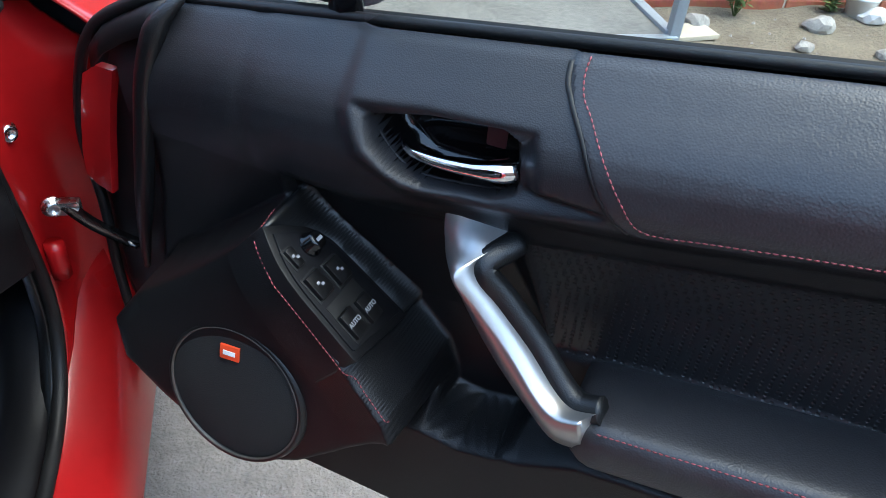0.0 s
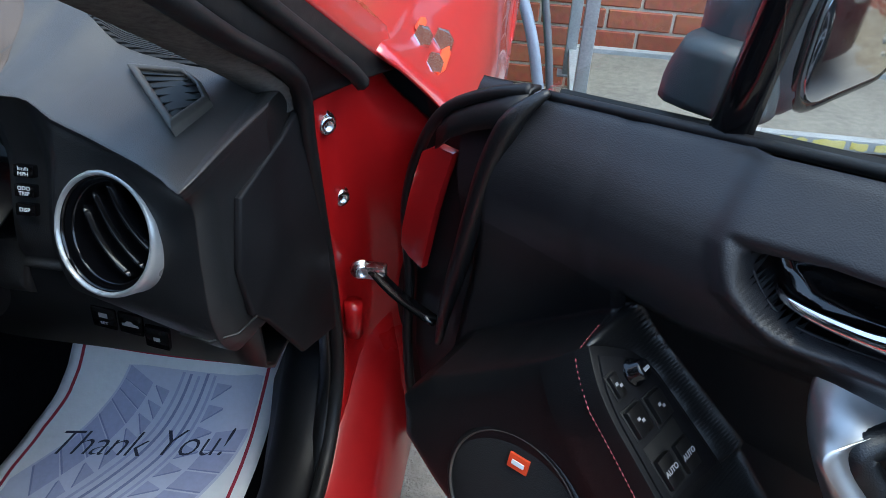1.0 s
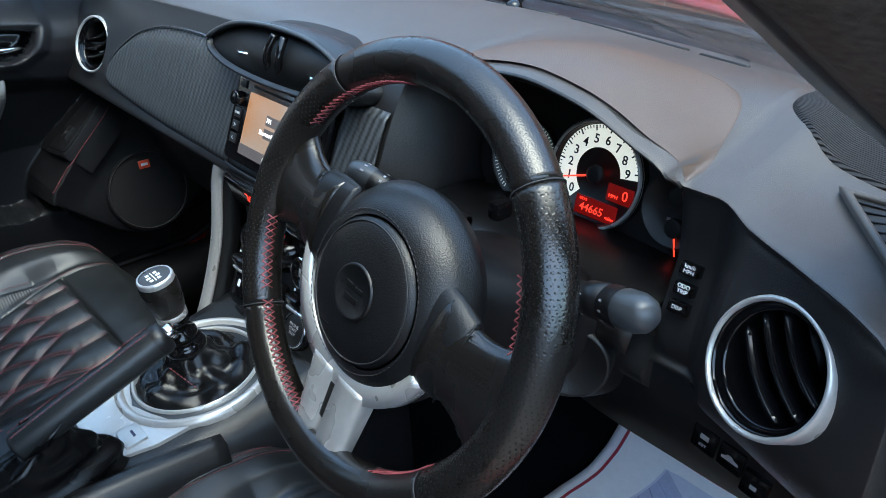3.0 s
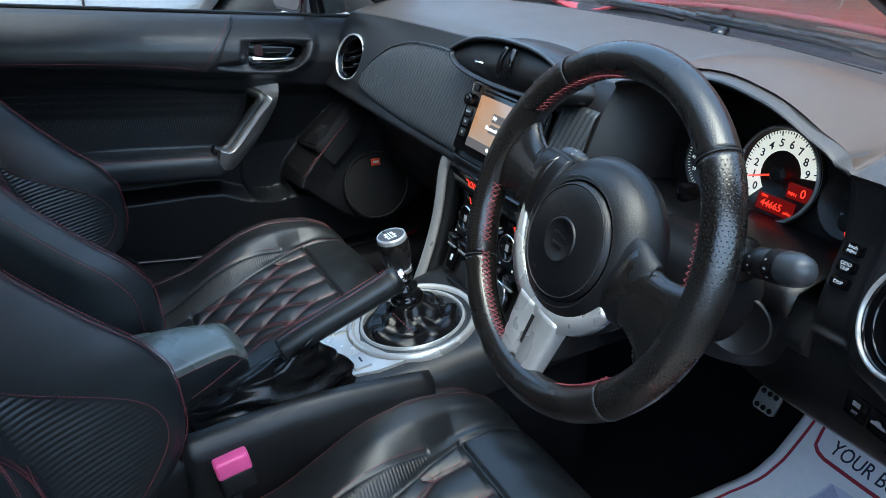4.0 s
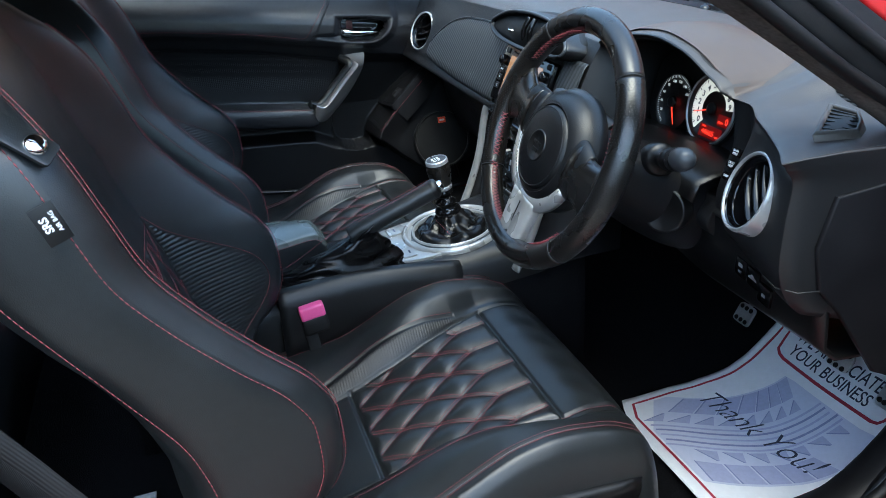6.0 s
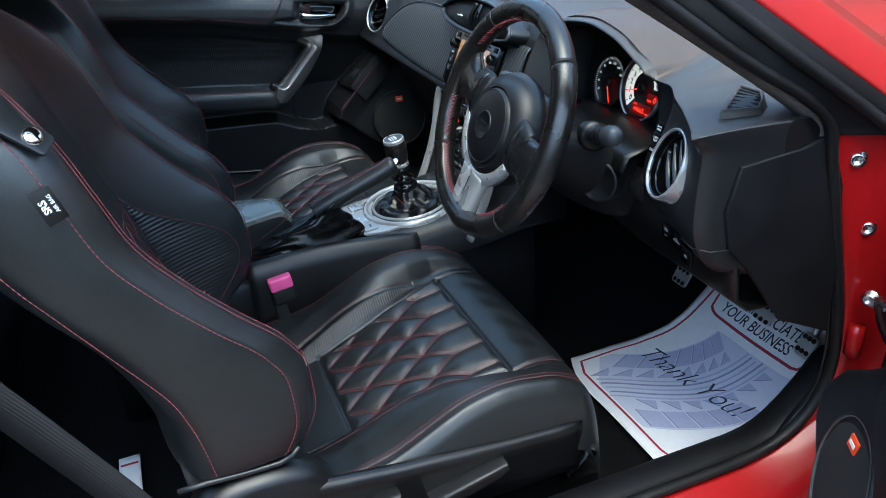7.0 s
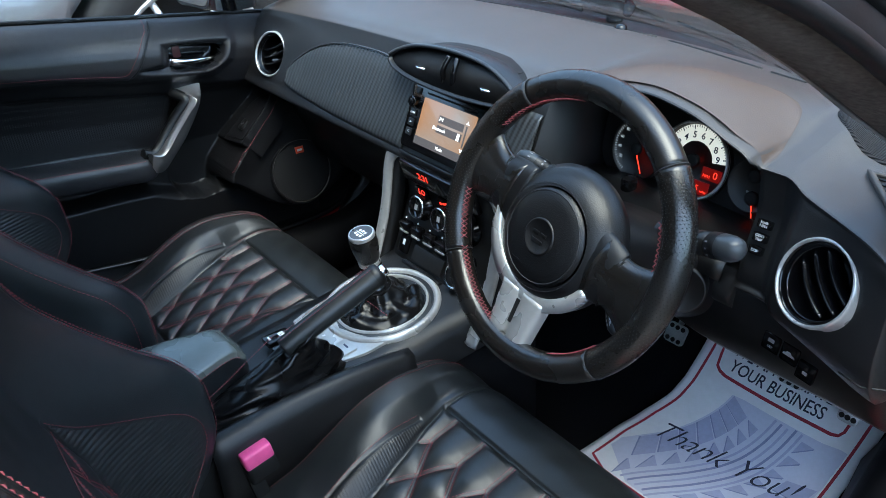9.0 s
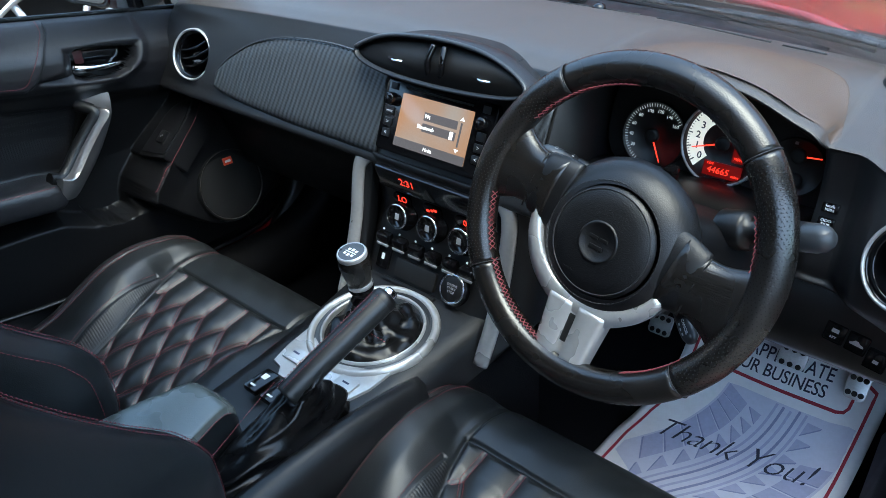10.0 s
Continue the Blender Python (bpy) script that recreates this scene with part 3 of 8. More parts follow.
brow = []
for t in np.linspace(0, 1, 34):
    row = []
    for x in np.linspace(-0.69, 0.69, 61):
        y = 0.52 - 0.30 * x * x + t * (1.08 - 0.25 * x * x)
        row.append((x, y, float(bonnet_z(x, y))))
    brow.append(row)
part("bonnet", grid(brow), RED, car, "glossy red bonnet", thick=0.008)


WX = [0.700, 0.740, 0.770, 0.789, 0.828, 0.858, 0.876, 0.886]
WZ = {0.25: [0.868, 0.862, 0.852, 0.838, 0.793, 0.750, 0.700, 0.640], 0.45: [0.842, 0.840, 0.832, 0.818, 0.790, 0.757, 0.710, 0.640], 0.95: [0.800, 0.818, 0.824, 0.822, 0.804, 0.770, 0.720, 0.650], 1.62: [0.66, 0.69, 0.705, 0.705, 0.69, 0.66, 0.61, 0.54]}


def wing():
    # from the windscreen pillar's foot over the wheel, with the door shut line at the back
    xs = np.concatenate([np.linspace(0.70, 0.886, 28)])
    rows = []
    for s in np.linspace(0, 1, 40):
        col = []
        for x in xs:
            y0 = float(np.interp(x, [0.70, 0.74, 0.772, 0.789, 0.828, 0.87, 0.886], [0.40, 0.33, 0.237, 0.241, 0.268, 0.285, 0.288]))
            y = y0 + s * (1.62 - y0)
            zs_ = [float(pchip(WX, WZ[k], x)) for k in WZ]
            z = float(pchip(list(WZ), zs_, y))
            col.append((x - 0.16 * max(0, y - 1.1) ** 1.4 * (x - 0.6) / 0.28, y, z))
        xe, ye, ze = col[-1]
        arch = 0.33 + math.sqrt(max(0.0, 0.34**2 - (ye - 0.98) ** 2)) if abs(ye - 0.98) < 0.34 else 0.22
        for k in (0.25, 0.5, 0.75, 1.0):
            col.append((xe + 0.004 * math.sin(k * 6), ye, ze + (arch - ze) * k))
        rows.append(col)
    # the raised pad over the dials, the brick wall's reflection in its colour
    part("front_wing", grid(rows), RED, car, "glossy red front wing", thick=0.003, smooth=60)
    part("wing_gap", sweep([(0.694, y, float(pchip(list(WZ), [WZ[k][0] for k in WZ], y)) - 0.002) for y in np.linspace(0.42, 1.55, 40)], 0.004, 6), DEEP, car)


mirrored(wing)
# a bright emblem of plain lozenges on the driver's wing
for dy, dx, w, l, mt, lab in ((-0.045, 0.006, 0.020, 0.050, CHROME, "chrome emblem shape"), (-0.012, -0.012, 0.022, 0.055, CHROME, "chrome emblem shape"), (0.030, 0.006, 0.026, 0.060, CHROME, "chrome emblem shape"), (-0.020, 0.012, 0.012, 0.085, BADGE_RED, "red emblem shape"), (0.012, -0.018, 0.010, 0.04, BADGE_RED, "red emblem shape")):
    part("wing_emblem", prism([(-w * 0.5, -l * 0.3), (0, -l * 0.5), (w * 0.5, -l * 0.2), (w * 0.45, l * 0.3), (0, l * 0.5), (-w * 0.5, l * 0.25)], 0.005, frame_of(Vector((0.812 + dx, 0.385 + dy, 0.8035 - dx * 0.95 - dy * 0.02)), (0.78, 0.0, -0.62), (0.05, 1, 0)), 0.0015), mt, car, lab)

# ---- dashboard ----
dash = thing("dashboard", "dark grey moulded dashboard with round vents", "dashboard", (0, 0.2, 0.6))


def fascia_y(x, z):
    return 0.036 - (0.866 - z) * 0.42


def front_y(x):
    return 0.385 - 0.25 * x * x


def dash_profile(x, kind):
    yf = front_y(x)
    if kind == "fascia":
        zl = float(pchip([-0.76, -0.66, -0.5, -0.3, -0.15, 0, 0.14, 0.2], [0.848, 0.866, 0.872, 0.877, 0.880, 0.882, 0.880, 0.878], x))
        yl = float(pchip([-0.76, -0.66, -0.5, -0.2, 0.2], [0.05, 0.042, 0.05, 0.058, 0.055], x))
        return [(yf, 0.872), (yf - 0.10, 0.893), (yl + 0.05, zl + 0.012), (yl, zl), (yl - 0.014, zl - 0.012), (fascia_y(x, 0.83), 0.83), (fascia_y(x, 0.775), 0.775), (fascia_y(x, 0.73), 0.73), (fascia_y(x, 0.705) + 0.004, 0.703), (0.03, 0.69), (0.25, 0.66)]
    if kind == "hood":
        zl = float(pchip([0.19, 0.235, 0.29, 0.35, 0.41, 0.47, 0.518], [0.884, 0.896, 0.911, 0.917, 0.909, 0.887, 0.862], x))
        return [(yf, 0.872), (yf - 0.10, 0.893), (0.12, zl + 0.004), (0.05, zl), (0.048, zl - 0.010), (0.195, zl - 0.03), (0.185, 0.735), (0.07, 0.722), (0.05, 0.712), (0.055, 0.66), (0.25, 0.56)]
    if kind == "strip":
        return [(yf, 0.870), (yf - 0.10, 0.890), (0.12, 0.872), (0.056, 0.860), (0.056, 0.85), (0.062, 0.80), (0.054, 0.77), (0.044, 0.735), (0.046, 0.71), (0.060, 0.69), (0.25, 0.62)]
    if kind == "end":
        # a sharp ridge that runs from the hood's corner to the corner at the door
        ly, lz = (float(pchip([0.54, 0.573, 0.601, 0.63, 0.651, 0.68, 0.698, 0.703, 0.709, 0.716], k, x)) for k in ([0.047, 0.035, 0.023, 0.008, -0.003, -0.018, -0.029, -0.015, 0.030, 0.095], [0.856, 0.852, 0.850, 0.850, 0.850, 0.847, 0.845, 0.848, 0.850, 0.849]))
        back = max(0.0, (x - 0.698) / 0.018)
        t = np.clip((x - 0.56) / 0.13, 0, 1)
        return [(yf, 0.868 - 0.022 * t), (yf - 0.08, 0.882 - 0.026 * t), (max(0.125, ly + 0.04), lz + 0.006 * (1 - t)), (ly + 0.008, lz + 0.001), (ly, lz - 0.008), (0.033 - 0.050 * t + 0.11 * back, 0.824 - 0.006 * t), (0.013 - 0.032 * t + 0.12 * back, 0.775 - 0.005 * t), (0.006 - 0.022 * t + 0.11 * back, 0.725 - 0.015 * t), (0.022 - 0.012 * t + 0.09 * back, 0.702 - 0.040 * t), (0.060 + 0.06 * back, 0.690 - 0.052 * t), (0.25, 0.62 - 0.04 * t)]


sections = [(x, "fascia") for x in (-0.72, -0.66, -0.5, -0.3, -0.15, 0, 0.10, 0.186)] + [(x, "hood") for x in (0.194, 0.235, 0.29, 0.35, 0.41, 0.47, 0.500)] + [(0.504, "strip"), (0.535, "strip"), (0.570, "end"), (0.60, "end"), (0.63, "end"), (0.651, "end"), (0.68, "end"), (0.698, "end"), (0.703, "end"), (0.709, "end"), (0.716, "end")]
xs_q = sorted(set(np.round(np.concatenate([np.arange(-0.72, 0.717, 0.008), [s[0] for s in sections]]), 4)))
prof = [spline(dash_profile(x, k), 101) for x, k in sections]
cols = np.stack(prof)  # section, sample, 2
sx = [s[0] for s in sections]
dash_rows = []
dense = np.stack([np.stack([pchip(sx, cols[:, j, c], xs_q) for c in (0, 1)], 1) for j in range(101)], 1)
for i, x in enumerate(xs_q):
    dash_rows.append([(x, dense[i, j, 0], dense[i, j, 1]) for j in range(101)])
VENTS = ((-0.618, 0.0, 0.78), (0.618, 0.0, 0.78))
verts, faces = grid(dash_rows)
keep, cut = [], set()
for f in faces:
    c = np.mean([verts[i] for i in f], 0)
    if any(math.hypot(c[0] - v[0], c[2] - v[2]) < 0.0435 and c[1] < 0.12 for v in VENTS):
        cut.update(f)
    else:
        keep.append(f)
for i in cut & {i for f in keep for i in f}:
    x, y, z = verts[i]
    v = min(VENTS, key=lambda q: abs(q[0] - x))
    k = 0.0445 / max(math.hypot(x - v[0], z - v[2]), 1e-6)
    verts[i] = (v[0] + (x - v[0]) * k, y, v[2] + (z - v[2]) * k)
# the top, lightened for its sheen, and the moulding under its lip
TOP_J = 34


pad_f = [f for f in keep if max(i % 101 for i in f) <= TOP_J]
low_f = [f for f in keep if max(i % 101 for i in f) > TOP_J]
for name_, fs_, mat_, lab_ in (("dash_top", pad_f, DASH_LIT, "soft dash top, lightened for windscreen light"), ("dash_moulding", low_f, DASH, "dark dash moulding")):
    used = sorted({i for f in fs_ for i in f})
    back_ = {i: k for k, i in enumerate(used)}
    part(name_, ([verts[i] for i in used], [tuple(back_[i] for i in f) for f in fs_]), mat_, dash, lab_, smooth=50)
# flanks that close the moulding at the doors
for side in (0, -1):
    ring = dash_rows[side]
    part("dash_end_panel", ([*ring, (ring[0][0], 0.3, 0.6)], [tuple(range(101)) if side else tuple(range(100, -1, -1))]), TRIM, dash)
# the dark underside and glove box front
glove = [[(x, y, z) for x in np.linspace(-0.70, -0.15, 12)] for y, z in ((0.0, 0.700), (0.06, 0.685), (0.075, 0.60), (0.10, 0.52), (0.2, 0.49), (0.5, 0.5))]
part("glove_box", grid(glove), HARD, dash, "black glove box lid", thick=0.006)
knee = [[(x, y, z - drop * min(1.0, max(0.0, (x - 0.30) / 0.15))) for x in np.linspace(0.14, 0.705, 20)] for y, z, drop in ((0.052, 0.70, 0.0), (0.060, 0.655, 0.008), (0.066, 0.622, 0.024), (0.085, 0.606, 0.026), (0.25, 0.595, 0.030), (0.5, 0.58, 0.02))]
part("knee_panel", grid(knee), HARD, dash, "black lower knee panel", thick=0.006)


def round_vent(c, nx, turn):
    n = Vector((nx, -0.86, 0.36)).normalized()
    m = frame_of(c, n.cross(Vector((0, 0, 1))), n.cross(n.cross(Vector((0, 0, 1)))) * -1)
    if (m.to_3x3() @ Vector((0, 0, 1))).dot(n) < 0:
        m = m @ Matrix.Rotation(math.pi, 4, "X")
    m = m @ Matrix.Scale(0.885, 4)
    v = part("vent_ring", lathe([(0.0560, -0.030), (0.0555, 0.0), (0.0546, 0.004), (0.0530, 0.0058), (0.0512, 0.0052), (0.0502, 0.002)], m, 64), SILVER, dash, "satin silver vent ring")
    part("vent_barrel", lathe([(0.0502, 0.002), (0.0490, -0.003), (0.0478, -0.001), (0.0466, -0.006), (0.0452, -0.004), (0.0440, -0.009), (0.041, -0.05), (0.0, -0.055)], m, 56), PIANO, v, "gloss black stepped vent barrel")
    mv = m @ Matrix.Rotation(radians(turn), 4, "Z")
    for k, off in enumerate((-0.018, 0.0, 0.018)):
        arc = []
        h = math.sqrt(0.0425**2 - off**2)
        for a in np.linspace(-1, 1, 12):
            arc.append([mv @ Vector((off + 0.006 * (1 - a * a) - 0.003, a * h, d)) for d in (-0.008, -0.034)])
        part("vane", grid(arc), PIANO, v, thick=0.003)


round_vent(Vector((-0.618, -0.004, 0.78)), 0.20, 112)
round_vent(Vector((0.618, -0.004, 0.78)), -0.27, 50)

# ---- steering wheel ----
wheel = thing("steering_wheel", "black leather steering wheel with red stitching and silver spoke", "steering wheel", (0.358, -0.10, 0.785))
WM = frame_of(Vector((0.358, -0.128, 0.789)), (1, 0, 0), (0, 0.372, 0.928)) @ Matrix.Rotation(radians(-8), 4, "Z")  # z towards the driver
WR = 0.168
WUP = WM.to_3x3() @ Vector((0, 0, 1))


def rim_point(a, r, lift=0.0):
    return WM @ Vector((r * math.sin(radians(a)), r * math.cos(radians(a)), lift))


def rim_arc(a0, a1, n=44, r=0.0178):
    return sweep([rim_point(a, WR) for a in np.linspace(a0, a1, n)], r, 18, up=WUP)


part("rim_top", rim_arc(-41, 41), RIM_LEATHER, wheel, "smooth black leather rim")
part("rim_side", rim_arc(41, 129, r=0.0183), RIM_PERF, wheel, "perforated leather rim")
part("rim_side", rim_arc(-129, -41, r=0.0183), RIM_PERF, wheel, "perforated leather rim")
part("rim_base", rim_arc(129, 231), RIM_LEATHER, wheel, "smooth black leather rim")
for a in (-41, 41, 129, -129):
    part("rim_joint", sweep([rim_point(a, WR) + (WM.to_3x3() @ Vector((math.sin(radians(a)) * math.cos(b), math.cos(radians(a)) * math.cos(b), math.sin(b)))) * 0.0185 for b in np.linspace(0, 2 * math.pi, 24, endpoint=False)], 0.0007, 6, closed=True), THREAD_DK, wheel)
# dimples punched into the side sections
for lo_a, hi_a in ((44, 126), (-126, -44)):
    verts, faces = [], []
    for i, a in enumerate(np.arange(lo_a, hi_a, 1.3)):
        for b in np.arange(-130, 150, 14):
            bb = radians(b + (7 if i % 2 else 0))
            d = WM.to_3x3() @ Vector((math.sin(radians(a)) * math.cos(bb), math.cos(radians(a)) * math.cos(bb), math.sin(bb)))
            c = rim_point(a, WR) + d * 0.01838
            u = d.orthogonal().normalized()
            w = d.cross(u)
            k = len(verts)
            verts += [c + (u * math.cos(q) + w * math.sin(q)) * 0.00072 for q in np.linspace(0, 2 * math.pi, 6, endpoint=False)] + [c + d * 0.00005]
            faces += [(k + q, k + (q + 1) % 6, k + 6) for q in range(6)]
    tagged(part("perforation", (verts, faces), DEEP, wheel, "", smooth=0), kind="stuff")


# crossed red thread along the inside of the rim
def cross_thread(a0, a1):
    verts, faces = [], []
    n = int(abs(a1 - a0) / 2.2)
    for i in range(n):
        b0, b1 = a0 + (a1 - a0) * i / n, a0 + (a1 - a0) * (i + 1) / n
        for s in (1, -1):
            p, q = rim_point(b0, WR - 0.0178, 0.0058 + 0.0055 * s), rim_point(b1, WR - 0.0178, 0.0058 - 0.0055 * s)
            v, f = sweep([p, q], 0.0006, 5)
            faces += [tuple(k + len(verts) for k in t) for t in f]
            verts += v
    return verts, faces


for a0, a1 in ((-60, -12), (-124, -98), (60, 80), (124, 150), (-170, -128)) :
    part("rim_stitching", cross_thread(a0, a1), THREAD, wheel, "crossed red stitching")
WH = WM @ Matrix.Translation((0, -0.014, -0.003))
part("hub_body", lathe([(0.061, 0.021), (0.070, 0.018), (0.083, 0.007), (0.090, -0.010), (0.086, -0.026), (0.05, -0.05), (0.0, -0.05)], WH @ Matrix.Translation((0.004, 0.002, -0.006)), 56), TRIM, wheel, "black grained hub")
cover = part("airbag_cover", lathe([(0.0, 0.0265), (0.02, 0.0263), (0.042, 0.0245), (0.054, 0.0215), (0.0590, 0.0185), (0.0605, 0.016)], WH @ Matrix.Translation((0.0, 0.0, -0.004)), 56), TRIM, wheel, "round black airbag cover")
part("cover_stitching", sweep([WH @ Vector((0.0562 * math.sin(a), 0.0562 * math.cos(a), 0.0172)) for a in np.linspace(0, 2 * math.pi, 60, endpoint=False)], 0.0007, 6, closed=True), THREAD_DK, cover)
part("ring_stitching", stitches([WH @ Vector((0.0655 * math.sin(a), 0.0655 * math.cos(a), 0.0145)) for a in np.linspace(0, 2 * math.pi, 90)], pitch=0.0052, length=0.0040, r=0.0007, normal=tuple(WUP)), THREAD_DK, wheel, "black stitching round the cover")
part("wheel_badge", lathe([(0.0235, 0.0200), (0.0228, 0.0235), (0.0205, 0.0240), (0.0195, 0.0225), (0.0, 0.0228)], WH, 40), HARD, cover, "round black badge")
for q in ((-0.006, 0.004, 0.010, 0.004), (0.006, 0.004, 0.010, 0.004), (0.0, -0.006, 0.016, 0.005)):
    part("badge_mark", block((q[2], q[3], 0.001), (q[0], q[1], 0.0231), 0.0004, WH), HARD, cover)
part("cover_mark", block((0.012, 0.002, 0.0005), (-0.022, -0.040, 0.0215), 0, WH), HARD, cover)


def spoke(a, half, name, mat, lab, z_in=-0.002, z_out=-0.006):
    rings = []
    for t in np.linspace(0, 1, 12):
        r = 0.078 + (WR - 0.010 - 0.078) * t
        w = half * (1.10 - 0.32 * math.sin(math.pi * (t * 0.9 + 0.06)) + 0.40 * t * t)
        c = Vector((r * math.sin(radians(a)), r * math.cos(radians(a)), z_in + (z_out - z_in) * t))
        side = Vector((math.cos(radians(a)), -math.sin(radians(a)), 0))
        rings.append([WM @ (c + side * (w * math.cos(b)) + Vector((0, 0, 0.0145 * math.sin(b)))) for b in np.linspace(0, 2 * math.pi, 20, endpoint=False)])
    return part(name, loft(rings), mat, wheel, lab)


def hub_ear(a):
    """The padded shoulder of the hub that runs out to the spoke's seam."""
    rings = []
    for r, w, h, z in ((0.064, 0.042, 0.013, -0.004), (0.080, 0.041, 0.0150, -0.004), (0.095, 0.038, 0.0155, -0.004), (0.103, 0.036, 0.0140, -0.004), (0.105, 0.033, 0.0100, -0.004)):
        c = Vector((r * math.sin(radians(a)), r * math.cos(radians(a)), z))
        side = Vector((math.cos(radians(a)), -math.sin(radians(a)), 0))
        rings.append([WM @ (c + side * (w * math.cos(b)) + Vector((0, 0, h * math.sin(b)))) for b in np.linspace(0, 2 * math.pi, 28, endpoint=False)])
    part("hub_shoulder", loft(smooth_rings(rings, 18, 40)), TRIM, wheel, "grained black shoulder of the hub")


hub_ear(97)
hub_ear(-83)
spoke(97, 0.038, "spoke", RIM_PERF, "perforated black leather spoke")
spoke(-83, 0.038, "spoke", RIM_PERF, "perforated black leather spoke")
for a in (97, -83):
    part("spoke_seam", sweep([WM @ (Vector((0.1065 * math.sin(radians(a)), 0.1065 * math.cos(radians(a)), -0.001)) + Vector((math.cos(radians(a)), -math.sin(radians(a)), 0)) * s + Vector((0, 0, 0.012 - abs(s) * 0.2))) for s in np.linspace(-0.034, 0.034, 10)], 0.0009, 6), DEEP, wheel)
# silver lower spoke with a crescent that hugs the hub
cres = []
for a in np.linspace(118, 262, 40):
    t = (a - 118) / 144
    w = 0.002 + 0.012 * math.sin(math.pi * t) ** 0.7
    r = 0.0905
    cres.append([WM @ Vector((rr * math.sin(radians(a)), rr * math.cos(radians(a)), zz)) for rr, zz in ((r - 0.006, -0.004), (r - 0.004, 0.003), (r, 0.0045), (r + w, 0.001), (r + w, -0.008))])
silver = part("silver_spoke", grid(cres), SILVER_DK, wheel, "satin silver lower spoke", thick=0.003)
blade = []
for t in np.linspace(0, 1, 14):
    r = 0.090 + (WR - 0.014 - 0.090) * t
    w = 0.034 - 0.006 * t
    z = 0.005 + 0.001 * t
    blade.append([WM @ Vector((x, -r, zz)) for x, zz in ((-w - 0.004, z - 0.014), (-w, z - 0.002), (-w + 0.004, z), (-0.007, z + 0.001), (-0.0055, z - 0.003), (0.0055, z - 0.003), (0.007, z + 0.001), (w - 0.004, z), (w, z - 0.002), (w + 0.004, z - 0.014))])
part("spoke_blade", grid(blade), SILVER_DK, silver, "satin silver spoke blade", thick=0.003, smooth=30)
part("spoke_slot", block((0.0085, 0.034, 0.003), (0, -0.119, 0.0040), 0.001, WM), DEEP, silver, "dark slot")

# steering column, stalks and cover
col = thing("steering_column", "black steering column cover with two control stalks", "steering column", (0.36, 0.0, 0.72))
rings = []
for y, w, h, zc in ((-0.085, 0.052, 0.042, 0.764), (-0.05, 0.072, 0.045, 0.750), (-0.01, 0.092, 0.050, 0.727), (0.05, 0.105, 0.054, 0.700), (0.12, 0.11, 0.052, 0.688)):
    rings.append([(0.372 + w * math.copysign(abs(math.cos(b)) ** 0.75, math.cos(b)), y, zc + h * math.copysign(abs(math.sin(b)) ** 0.8, math.sin(b)) * (1.0 if math.sin(b) > 0 else 1.75)) for b in np.linspace(0, 2 * math.pi, 28, endpoint=False)])
part("column_shroud", loft(smooth_rings(rings, 24, 56)), SILL_PLASTIC, col, "black column shroud")
ig = frame_of(Vector((0.458, -0.004, 0.697)), Vector((0.85, 0.5, 0.1)), Vector((0, 0.2, 1)))
part("lock_cover", lathe([(0.033, -0.02), (0.0325, 0.002), (0.030, 0.006), (0.0285, 0.004), (0.0, 0.005)], ig, 40), HARD, col, "round black lock cover")


def stalk(p0, p1, r0, tip, words):
    d = (Vector(p1) - Vector(p0))
    L = d.length
    d.normalize()
    m = frame_of(Vector(p0), d.orthogonal(), d.cross(d.orthogonal()))
    s = part("stalk", lathe([(r0 * 1.45, -0.03), (r0 * 1.45, 0.0), (r0 * 1.2, 0.003), (r0 * 0.78, 0.006), (r0 * 0.76, L * 0.26), (r0 * 0.93, L * 0.30), (r0 * 0.96, L * 0.52), (r0 * 0.86, L * 0.53), (r0 * 0.86, L * 0.555), (r0 * 1.0, L * 0.57), (r0 * 1.02, L * 0.74)], m, 32), HARD, col, "black control stalk")
    part("stalk_tip", lathe([(r0 * 0.99, L * 0.735), (r0 * 1.0, L * 0.75), (r0 * 0.97, L * 0.88), (r0 * 0.84, L * 0.97), (r0 * 0.55, L * 1.03), (r0 * 0.2, L * 1.05), (0, L * 1.052)], m, 32), SATIN, s, "satin grey rounded stalk tip")
    for k, (u, w, h) in enumerate(words):
        for a in (100, 130, 160):
            q = m @ Matrix.Rotation(radians(a), 4, "Z") @ Matrix.Translation((r0 * 1.0, 0, L * u)) @ Matrix.Rotation(radians(90), 4, "Y")
            part("stalk_mark", block((w * 0.7, h * 0.6, 0.0004), (0, 0, 0), 0, q), PRINT_GREY, s)


stalk((0.462, -0.018, 0.774), (0.548, -0.041, 0.804), 0.0155, True, ((0.62, 0.004, 0.003), (0.35, 0.003, 0.002)))
stalk((0.300, -0.020, 0.782), (0.212, -0.046, 0.812), 0.0125, False, ((0.62, 0.004, 0.004), (0.85, 0.005, 0.003)))
stalk((0.405, -0.075, 0.728), (0.462, -0.130, 0.694), 0.0095, False, ())
cm_ = frame_of(Vector((0.452, -0.1285, 0.7045)), Vector((0.62, -0.55, -0.40)), Vector((0.45, 0.1, 0.85)))
lettering("CANCEL", 0.0048, cm_ @ Matrix.Translation((0.0, 0.0020, 0.0012)), PRINT, col, "stalk_words")
for dx, dy in ((-0.006, -0.004), (0.0, -0.0045), (0.006, -0.004)):
    part("stalk_mark", block((0.0030, 0.0018, 0.0004), (dx, dy, 0.0012), 0, cm_), PRINT, col)

# ---- doors: built closed on the right-hand side, then turned open or mirrored ----
def belt(y):
    return 0.845 - 0.125 * y


